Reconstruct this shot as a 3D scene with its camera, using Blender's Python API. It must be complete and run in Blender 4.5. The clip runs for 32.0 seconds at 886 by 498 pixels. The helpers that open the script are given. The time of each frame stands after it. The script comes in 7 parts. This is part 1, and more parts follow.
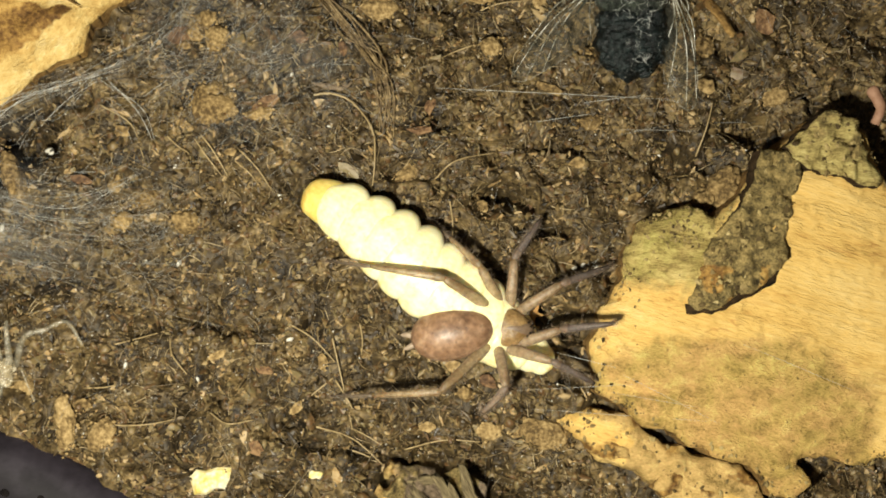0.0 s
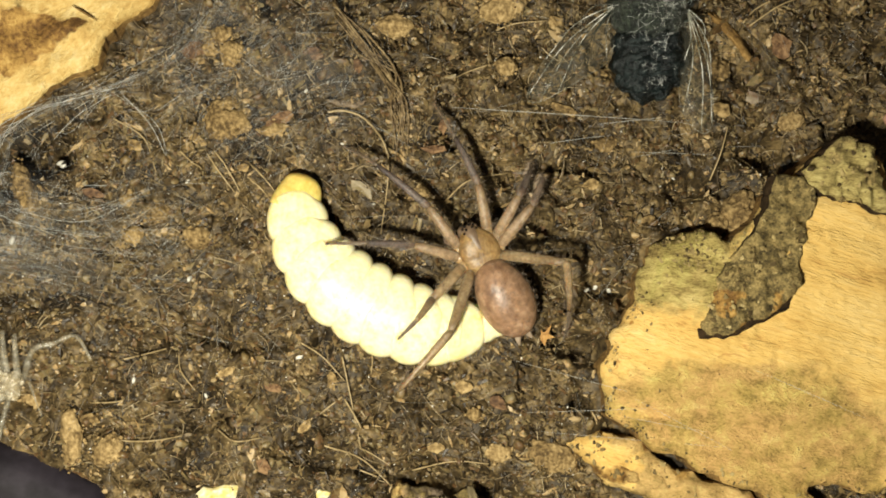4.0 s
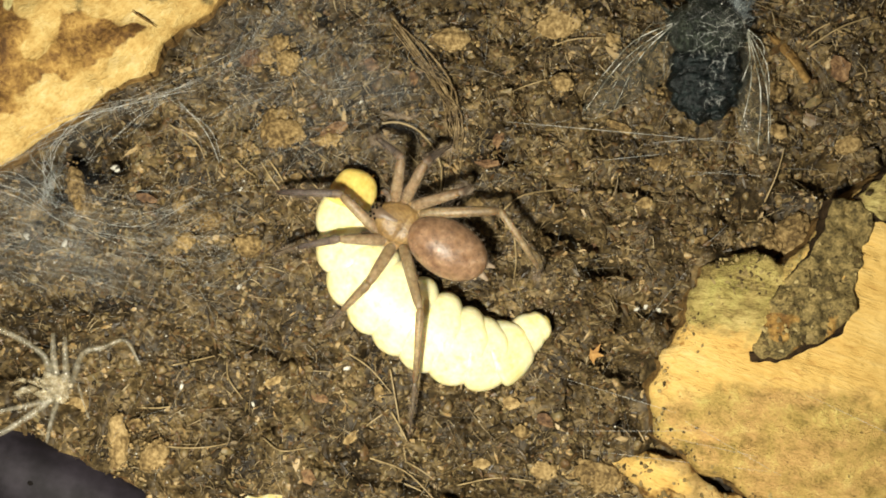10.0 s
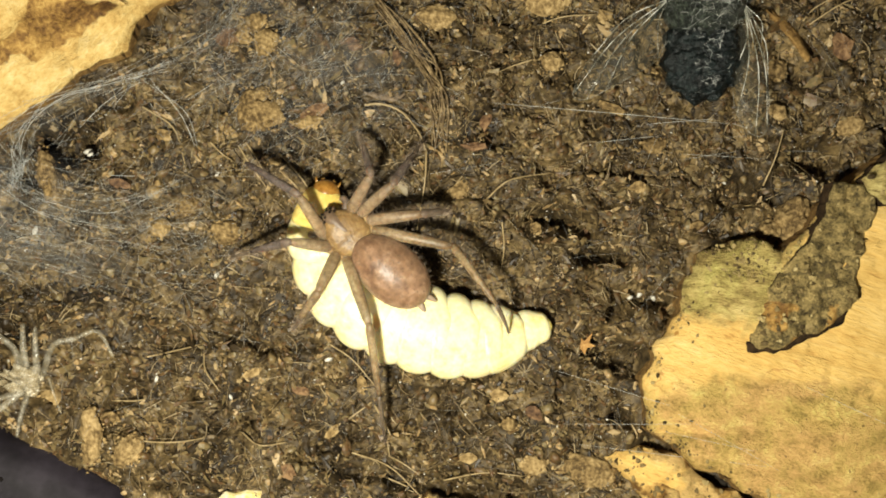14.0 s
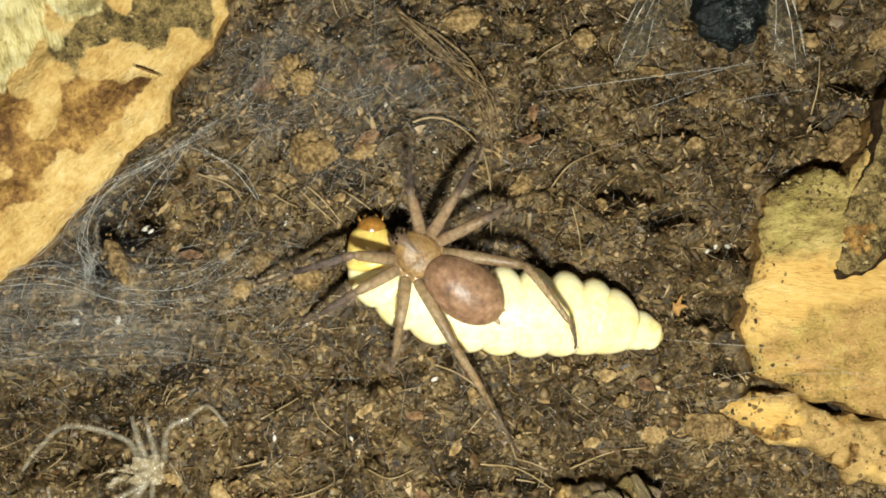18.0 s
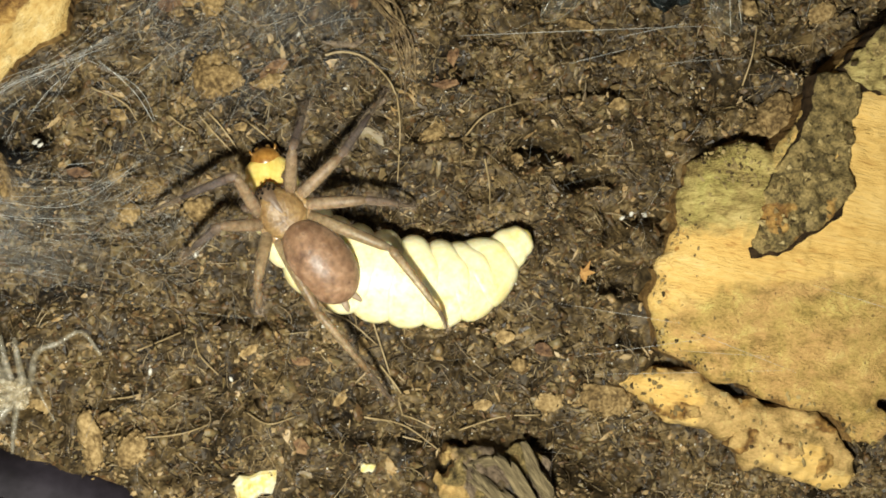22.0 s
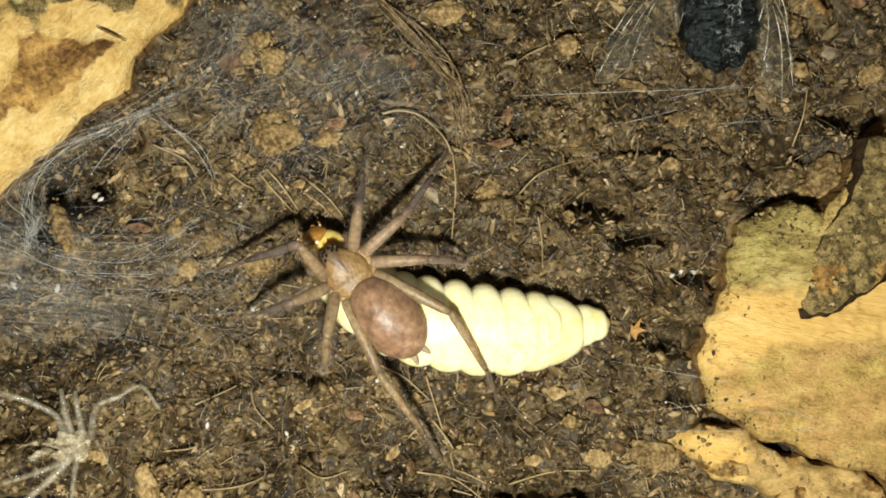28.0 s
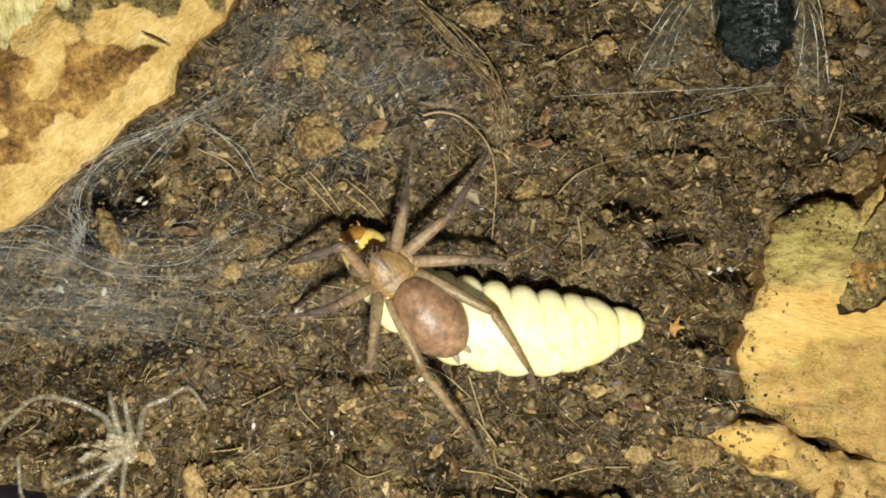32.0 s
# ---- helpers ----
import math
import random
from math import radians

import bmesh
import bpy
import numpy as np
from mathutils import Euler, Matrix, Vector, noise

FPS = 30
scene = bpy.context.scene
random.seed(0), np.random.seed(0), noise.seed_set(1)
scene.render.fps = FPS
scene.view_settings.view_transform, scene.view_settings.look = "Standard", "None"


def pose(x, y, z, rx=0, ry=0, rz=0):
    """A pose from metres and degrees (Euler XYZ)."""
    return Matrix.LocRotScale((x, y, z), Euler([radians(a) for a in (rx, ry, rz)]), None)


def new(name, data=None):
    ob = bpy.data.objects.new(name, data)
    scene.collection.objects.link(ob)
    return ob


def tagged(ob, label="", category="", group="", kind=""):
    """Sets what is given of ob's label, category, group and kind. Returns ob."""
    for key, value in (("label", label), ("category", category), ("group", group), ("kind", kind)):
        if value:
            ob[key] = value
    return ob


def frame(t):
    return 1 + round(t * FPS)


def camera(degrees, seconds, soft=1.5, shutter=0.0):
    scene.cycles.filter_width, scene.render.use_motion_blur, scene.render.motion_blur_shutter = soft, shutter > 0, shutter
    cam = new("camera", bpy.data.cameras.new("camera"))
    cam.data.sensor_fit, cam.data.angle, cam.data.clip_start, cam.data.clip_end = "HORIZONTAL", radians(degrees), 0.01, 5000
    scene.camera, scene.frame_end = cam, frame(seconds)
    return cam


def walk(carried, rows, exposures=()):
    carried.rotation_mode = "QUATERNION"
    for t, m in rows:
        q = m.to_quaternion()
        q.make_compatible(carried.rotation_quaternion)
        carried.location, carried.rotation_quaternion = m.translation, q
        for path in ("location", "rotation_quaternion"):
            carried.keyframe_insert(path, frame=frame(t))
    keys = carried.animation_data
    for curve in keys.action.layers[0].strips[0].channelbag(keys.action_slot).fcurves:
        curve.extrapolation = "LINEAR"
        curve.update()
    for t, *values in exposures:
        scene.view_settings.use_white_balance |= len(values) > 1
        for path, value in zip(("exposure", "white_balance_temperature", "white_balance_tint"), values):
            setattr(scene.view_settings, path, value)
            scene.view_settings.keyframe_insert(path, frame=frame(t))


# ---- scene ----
cam = camera(38, 32.0, soft=1.8)
PATH = [
    (0.0, pose(-0.00194, -0.00596, 0.10766, 3.10, -5.70, -1.53)),
    (0.5, pose(-0.00269, -0.00437, 0.10790, 2.90, -5.47, -1.25)),
    (1.0, pose(-0.00274, -0.00649, 0.10908, 1.86, -5.01, -1.80)),
    (1.5, pose(-0.00136, -0.00676, 0.10721, 1.65, -5.86, -1.92)),
    (2.0, pose(0.00034, -0.00716, 0.10725, 2.33, -6.26, -1.84)),
    (2.5, pose(-0.00247, -0.00601, 0.10782, 2.61, -6.00, -1.37)),
    (3.0, pose(-0.00542, -0.00424, 0.10779, 3.56, -5.30, -0.56)),
    (3.5, pose(-0.00514, -0.00393, 0.10786, 4.01, -5.81, -0.28)),
    (4.0, pose(-0.00277, -0.00561, 0.10703, 3.72, -5.70, -0.55)),
    (4.5, pose(-0.00360, -0.00546, 0.10777, 3.67, -5.50, -0.36)),
    (6.5, pose(-0.00276, -0.00483, 0.10625, 3.41, -5.10, -0.15)),
    (7.0, pose(-0.00359, -0.00516, 0.10612, 3.49, -4.35, -0.29)),
    (7.5, pose(-0.00301, -0.00537, 0.10573, 3.60, -4.45, -0.36)),
    (8.0, pose(-0.00330, -0.00544, 0.10610, 3.72, -4.02, -0.29)),
    (8.5, pose(-0.00332, -0.00568, 0.10599, 3.98, -4.13, -0.04)),
    (9.0, pose(-0.00298, -0.00565, 0.10620, 3.91, -4.47, 0.45)),
    (9.5, pose(-0.00390, -0.00447, 0.10612, 3.83, -4.57, 0.74)),
    (10.0, pose(-0.00458, -0.00524, 0.10643, 4.01, -4.53, 1.14)),
    (10.5, pose(-0.00346, -0.00535, 0.10584, 4.02, -4.51, 1.18)),
    (11.0, pose(-0.00589, -0.00480, 0.10627, 4.01, -3.63, 1.43)),
    (11.5, pose(-0.00585, -0.00463, 0.10571, 3.66, -3.27, 1.53)),
    (12.0, pose(-0.00588, -0.00468, 0.10520, 3.37, -3.68, 1.36)),
    (12.5, pose(-0.00418, -0.00492, 0.10503, 3.25, -4.03, 1.03)),
    (13.0, pose(-0.00413, -0.00476, 0.10429, 3.49, -4.28, 1.10)),
    (13.5, pose(-0.00361, -0.00451, 0.10330, 3.27, -4.22, 1.35)),
    (14.0, pose(-0.00229, -0.00449, 0.10263, 3.18, -4.08, 1.05)),
    (14.5, pose(-0.00272, -0.00454, 0.10255, 2.99, -3.70, 0.57)),
    (15.0, pose(-0.00422, -0.00457, 0.10386, 3.14, -3.69, -0.59)),
    (15.5, pose(-0.00983, -0.00377, 0.10341, 2.33, -3.67, -4.31)),
    (17.5, pose(-0.01362, 0.00160, 0.10160, 1.90, -7.30, -11.88)),
    (18.0, pose(-0.01408, 0.00126, 0.10174, 2.09, -6.88, -11.87)),
    (18.5, pose(-0.01359, 0.00067, 0.10238, 1.86, -7.03, -11.56)),
    (19.0, pose(-0.01355, 0.00048, 0.10119, 1.78, -7.29, -10.33)),
    (19.5, pose(-0.01302, -0.00051, 0.10155, 1.11, -7.34, -7.89)),
    (20.0, pose(-0.01036, -0.00152, 0.10021, 0.98, -7.78, -5.92)),
    (20.5, pose(-0.01104, -0.00026, 0.09859, 0.13, -7.10, -5.54)),
    (21.0, pose(-0.01069, 0.00059, 0.09827, 0.25, -7.79, -6.42)),
    (21.5, pose(-0.00853, -0.00133, 0.09876, 0.92, -8.39, -7.47)),
    (22.0, pose(-0.00817, -0.00116, 0.09806, -0.06, -8.07, -6.85)),
    (22.5, pose(-0.01050, -0.00009, 0.09545, -0.17, -7.69, -6.14)),
    (23.0, pose(-0.00978, 0.00075, 0.09567, -0.63, -8.69, -6.33)),
    (23.5, pose(-0.01130, 0.00203, 0.09534, -0.34, -9.03, -6.96)),
    (24.0, pose(-0.01081, 0.00148, 0.09682, -0.17, -9.21, -7.40)),
    (24.5, pose(-0.01324, 0.00212, 0.09879, 0.74, -8.94, -7.40)),
    (25.0, pose(-0.01359, 0.00235, 0.09916, 0.92, -8.29, -7.35)),
    (25.5, pose(-0.01360, 0.00215, 0.09940, 0.34, -8.11, -7.39)),
    (27.5, pose(-0.01252, 0.00314, 0.09886, -0.08, -8.38, -7.10)),
    (28.0, pose(-0.01151, 0.00297, 0.09877, 0.23, -7.79, -6.16)),
    (28.5, pose(-0.01492, 0.00410, 0.10023, 1.33, -7.10, -5.31)),
    (29.0, pose(-0.01266, 0.00400, 0.09964, 2.90, -6.58, -5.44)),
    (29.5, pose(-0.01478, 0.00592, 0.09832, 1.98, -7.00, -5.54)),
    (30.0, pose(-0.01169, 0.00408, 0.09733, 0.43, -7.78, -5.88)),
    (30.5, pose(-0.01193, 0.00524, 0.09700, 0.15, -7.69, -6.01)),
    (31.0, pose(-0.01219, 0.00452, 0.09694, 0.24, -7.82, -6.19)),
    (31.5, pose(-0.01403, 0.00379, 0.09866, 0.41, -7.48, -6.33)),
    (32.0, pose(-0.01449, 0.00362, 0.09933, 0.13, -7.64, -6.72)),
]
walk(cam, PATH, [(0.0, 0.0, 6500, 10), (15.5, 0.0, 6500, 10), (18.5, -0.1, 6150, 10), (32.0, -0.1, 6150, 10)])

# ---- light: one small torch lamp beside the lens, a dim room behind it ----
world = bpy.data.worlds.new("world")
world.use_nodes = True
world.node_tree.nodes["Background"].inputs[0].default_value = (1.0, 0.9, 0.78, 1)
world.node_tree.nodes["Background"].inputs[1].default_value = 0.045
scene.world = world
torch = bpy.data.lights.new("torch_lamp", "POINT")
torch.energy, torch.shadow_soft_size, torch.color = 0.655, 0.0028, (0.975, 0.925, 0.755)
new("torch_lamp", torch).location = (-0.0130, -0.020, 0.083)
scene.view_settings.exposure = 0.0

U = 0.001  # one millimetre
rng = np.random.default_rng(7)


# ---- small tools ----
def vnoise(x, y, size, seed=0):
    """Smooth noise from -1 to 1 on arrays, with features of the given size."""
    x, y = np.asarray(x, float) / size + 57.3 * seed, np.asarray(y, float) / size + 91.7 * seed
    ix, iy = np.floor(x).astype(np.int64), np.floor(y).astype(np.int64)
    fx, fy = x - ix, y - iy
    fx, fy = fx * fx * (3 - 2 * fx), fy * fy * (3 - 2 * fy)

    def h(a, b):
        n = (a * 374761393 + b * 668265263 + seed * 974711) & 0x7FFFFFFF
        n = ((n ^ (n >> 13)) * 1274126177) & 0x7FFFFFFF
        return ((n ^ (n >> 16)) & 0xFFFF) / 32767.5 - 1

    top = h(ix, iy) * (1 - fx) + h(ix + 1, iy) * fx
    low = h(ix, iy + 1) * (1 - fx) + h(ix + 1, iy + 1) * fx
    return top * (1 - fy) + low * fy


def ridged(x, y, size, seed):
    return 1 - np.abs(vnoise(x, y, size, seed)) * 2


def inside(x, y, outline):
    """Signed distance to an outline, positive inside."""
    p = np.array(outline, float)
    q = np.roll(p, -1, 0)
    x, y = np.asarray(x, float), np.asarray(y, float)
    best, odd = np.full(x.shape, 1e9), np.zeros(x.shape, bool)
    for (ax, ay), (bx, by) in zip(p, q):
        dx, dy = bx - ax, by - ay
        s = np.clip(((x - ax) * dx + (y - ay) * dy) / (dx * dx + dy * dy), 0, 1)
        best = np.minimum(best, np.hypot(x - ax - s * dx, y - ay - s * dy))
        cross = (ay > y) != (by > y)
        odd ^= cross & (x < (bx - ax) * (y - ay) / (by - ay + 1e-12) + ax)
    return np.where(odd, best, -best)


def mesh_from(name, verts, faces, materials, index=None, smooth=True):
    me = bpy.data.meshes.new(name)
    me.from_pydata([tuple(v) for v in verts], [], [tuple(f) for f in faces])
    for m in materials:
        me.materials.append(m)
    if index is not None:
        me.polygons.foreach_set("material_index", np.asarray(index, np.int32))
    me.polygons.foreach_set("use_smooth", np.full(len(me.polygons), smooth))
    me.update()
    return me


def thing(name, label, category, data=None, group="", kind=""):
    return tagged(new(name, data), label, category, group, kind)


def part(name, me, parent, label="", m=None):
    ob = new(name, me)
    ob.parent = parent
    if m is not None:
        ob.matrix_basis = m
    return tagged(ob, label) if label else ob


class Build:
    """Collects vertices and faces of one mesh, in millimetres."""

    def __init__(self):
        self.v, self.f, self.m = [], [], []

    def add(self, verts, faces, mat=0):
        n = len(self.v)
        self.v.extend(tuple(p) for p in verts)
        self.f.extend(tuple(i + n for i in f) for f in faces)
        self.m.extend([mat] * len(faces))
        return self

    def tube(self, points, radii, sides=8, mat=0, cap=True, squash=1.0):
        pts = [Vector(p) for p in points]
        rings, up = [], Vector((0.13, 0.21, 0.97))
        for i, p in enumerate(pts):
            d = (pts[min(i + 1, len(pts) - 1)] - pts[max(i - 1, 0)]).normalized()
            a = d.cross(up)
            a = a.normalized() if a.length > 1e-4 else Vector((1, 0, 0))
            b = a.cross(d)
            rings += [p + (a * math.cos(w) + b * math.sin(w) * squash) * radii[i]
                      for w in (2 * math.pi * k / sides for k in range(sides))]
        faces = [(i * sides + k, (i + 1) * sides + k, (i + 1) * sides + (k + 1) % sides, i * sides + (k + 1) % sides)
                 for i in range(len(pts) - 1) for k in range(sides)]
        if cap:
            faces += [tuple(range(sides)), tuple((len(pts) - 1) * sides + k for k in range(sides))[::-1]]
        return self.add(rings, faces, mat)

    def ball(self, c, r, rings=8, sides=12, mat=0, turn=None):
        """An ellipsoid with half axes r."""
        vs = [Vector((0, 0, 1))]
        for i in range(1, rings):
            w = math.pi * i / rings
            vs += [Vector((math.sin(w) * math.cos(q), math.sin(w) * math.sin(q), math.cos(w)))
                   for q in (2 * math.pi * k / sides for k in range(sides))]
        vs.append(Vector((0, 0, -1)))
        fs = [(0, 1 + k, 1 + (k + 1) % sides) for k in range(sides)]
        for i in range(rings - 2):
            o = 1 + i * sides
            fs += [(o + k, o + sides + k, o + sides + (k + 1) % sides, o + (k + 1) % sides) for k in range(sides)]
        o = 1 + (rings - 2) * sides
        fs += [(o + k, len(vs) - 1, o + (k + 1) % sides) for k in range(sides)]
        vs = [Vector((v.x * r[0], v.y * r[1], v.z * r[2])) for v in vs]
        if turn is not None:
            vs = [turn @ v for v in vs]
        return self.add([v + Vector(c) for v in vs], fs, mat)

    def hairs(self, count, length, width, mat, seed, where=None):
        """Short bristles that stand on the faces built so far."""
        pick = random.Random(seed)
        for _ in range(count):
            f = pick.choice(self.f)
            p = [Vector(self.v[i]) for i in f[:3]]
            a, b = pick.random(), pick.random()
            if a + b > 1:
                a, b = 1 - a, 1 - b
            o = p[0] + (p[1] - p[0]) * a + (p[2] - p[0]) * b
            n = (p[1] - p[0]).cross(p[2] - p[0])
            if n.length < 1e-9:
                continue
            n.normalize()
            if where and not where(o, n):
                continue
            n = (n + Vector((pick.uniform(-.6, .6), pick.uniform(-.6, .6), pick.uniform(-.4, .6)))).normalized()
            side = n.cross(Vector((pick.uniform(-1, 1), pick.uniform(-1, 1), pick.uniform(-1, 1)))).normalized() * width
            tip = o + n * length * pick.uniform(.5, 1.1)
            k = len(self.v)
            self.v += [tuple(o - side), tuple(o + side), tuple(tip)]
            self.f.append((k, k + 1, k + 2))
            self.m.append(mat)
        return self

    def mesh(self, name, materials, smooth=True):
        return mesh_from(name, np.array(self.v) * U, self.f, materials, self.m, smooth)


def curve_points(points, n=8):
    """A smooth line through the points."""
    p = [Vector(q) for q in points]
    p = [p[0] * 2 - p[1], *p, p[-1] * 2 - p[-2]]
    out = []
    for i in range(1, len(p) - 2):
        a, b, c, d = p[i - 1: i + 3]
        for k in range(n):
            t = k / n
            out.append(0.5 * ((2 * b) + (c - a) * t + (2 * a - 5 * b + 4 * c - d) * t * t + (3 * b - a - 3 * c + d) * t ** 3))
    return out + [p[-2]]


# ---- materials ----
def material(name, stops, size, rough=0.8, bump=0.0, fine=None, spec=0.3, island=0.0, stretch=(1, 1, 1), turn=0.0,
             sss=0.0, radius=(1, 0.6, 0.3), detail=6.0, spots=None, alpha=1.0, transmit=0.0, metal=0.0, obj=0.0, wide=None):
    """Noise-driven surface. stops: (position, colour); size: of the blotches in mm; fine: a second grain in mm; spots: (size, colour, share)."""
    m = bpy.data.materials.new(name)
    m.use_nodes = True
    nt = m.node_tree
    n, link, bsdf = nt.nodes, nt.links.new, nt.nodes["Principled BSDF"]
    at = n.new("ShaderNodeTexCoord").outputs["Object"]
    mp = n.new("ShaderNodeMapping")
    mp.inputs["Scale"].default_value = stretch
    mp.inputs["Rotation"].default_value = (0, 0, radians(turn))
    link(at, mp.inputs["Vector"])
    at = mp.outputs["Vector"]
    big = n.new("ShaderNodeTexNoise")
    big.inputs["Scale"].default_value, big.inputs["Detail"].default_value = 1000.0 / size, detail
    big.inputs["Roughness"].default_value = 0.62
    link(at, big.inputs["Vector"])
    value = big.outputs["Fac"]
    if fine:
        small = n.new("ShaderNodeTexNoise")
        small.inputs["Scale"].default_value, small.inputs["Detail"].default_value = 1000.0 / fine, 4.0
        link(at, small.inputs["Vector"])
        mix = n.new("ShaderNodeMix")
        mix.inputs[0].default_value = 0.42
        link(value, mix.inputs[2])
        link(small.outputs["Fac"], mix.inputs[3])
        value = mix.outputs[0]
    if island or obj:
        src = n.new("ShaderNodeNewGeometry").outputs["Random Per Island"] if island else n.new("ShaderNodeObjectInfo").outputs["Random"]
        amt = n.new("ShaderNodeMath")
        amt.operation, amt.inputs[1].default_value, amt.inputs[2].default_value = "MULTIPLY_ADD", island or obj, -(island or obj) / 2
        link(src, amt.inputs[0])
        add = n.new("ShaderNodeMath")
        link(value, add.inputs[0])
        link(amt.outputs[0], add.inputs[1])
        value = add.outputs[0]
    grain = value
    if wide:
        cloud = n.new("ShaderNodeTexNoise")
        cloud.inputs["Scale"].default_value, cloud.inputs["Detail"].default_value = 1000.0 / wide[0], 3.0
        link(at, cloud.inputs["Vector"])
        amt = n.new("ShaderNodeMath")
        amt.operation, amt.inputs[1].default_value, amt.inputs[2].default_value = "MULTIPLY_ADD", wide[1], -wide[1] / 2
        link(cloud.outputs["Fac"], amt.inputs[0])
        add = n.new("ShaderNodeMath")
        link(value, add.inputs[0])
        link(amt.outputs[0], add.inputs[1])
        value = add.outputs[0]
    ramp = n.new("ShaderNodeValToRGB")
    while len(ramp.color_ramp.elements) < len(stops):
        ramp.color_ramp.elements.new(0.5)
    for e, (p, c) in zip(ramp.color_ramp.elements, stops):
        e.position, e.color = p, (*c, 1)
    link(value, ramp.inputs["Fac"])
    colour = ramp.outputs["Color"]
    if spots:
        ssize, scol, share = spots
        vor = n.new("ShaderNodeTexVoronoi")
        vor.inputs["Scale"].default_value = 1000.0 / ssize
        link(at, vor.inputs["Vector"])
        less = n.new("ShaderNodeMath")
        less.operation, less.inputs[1].default_value = "LESS_THAN", share
        link(vor.outputs["Distance"], less.inputs[0])
        mix = n.new("ShaderNodeMix")
        mix.data_type = "RGBA"
        link(less.outputs[0], mix.inputs[0])
        link(colour, mix.inputs[6])
        mix.inputs[7].default_value = (*scol, 1)
        colour = mix.outputs[2]
    link(colour, bsdf.inputs["Base Color"])
    bsdf.inputs["Roughness"].default_value = rough
    bsdf.inputs["Specular IOR Level"].default_value = spec
    bsdf.inputs["Metallic"].default_value = metal
    bsdf.inputs["Alpha"].default_value = alpha
    bsdf.inputs["Transmission Weight"].default_value = transmit
    if sss:
        bsdf.inputs["Subsurface Weight"].default_value = sss
        bsdf.inputs["Subsurface Radius"].default_value = radius
        bsdf.inputs["Subsurface Scale"].default_value = 0.0011
    if bump:
        bm_ = n.new("ShaderNodeBump")
        bm_.inputs["Strength"].default_value, bm_.inputs["Distance"].default_value = 0.9, bump * U
        link(grain, bm_.inputs["Height"])
        link(bm_.outputs["Normal"], bsdf.inputs["Normal"])
    return m


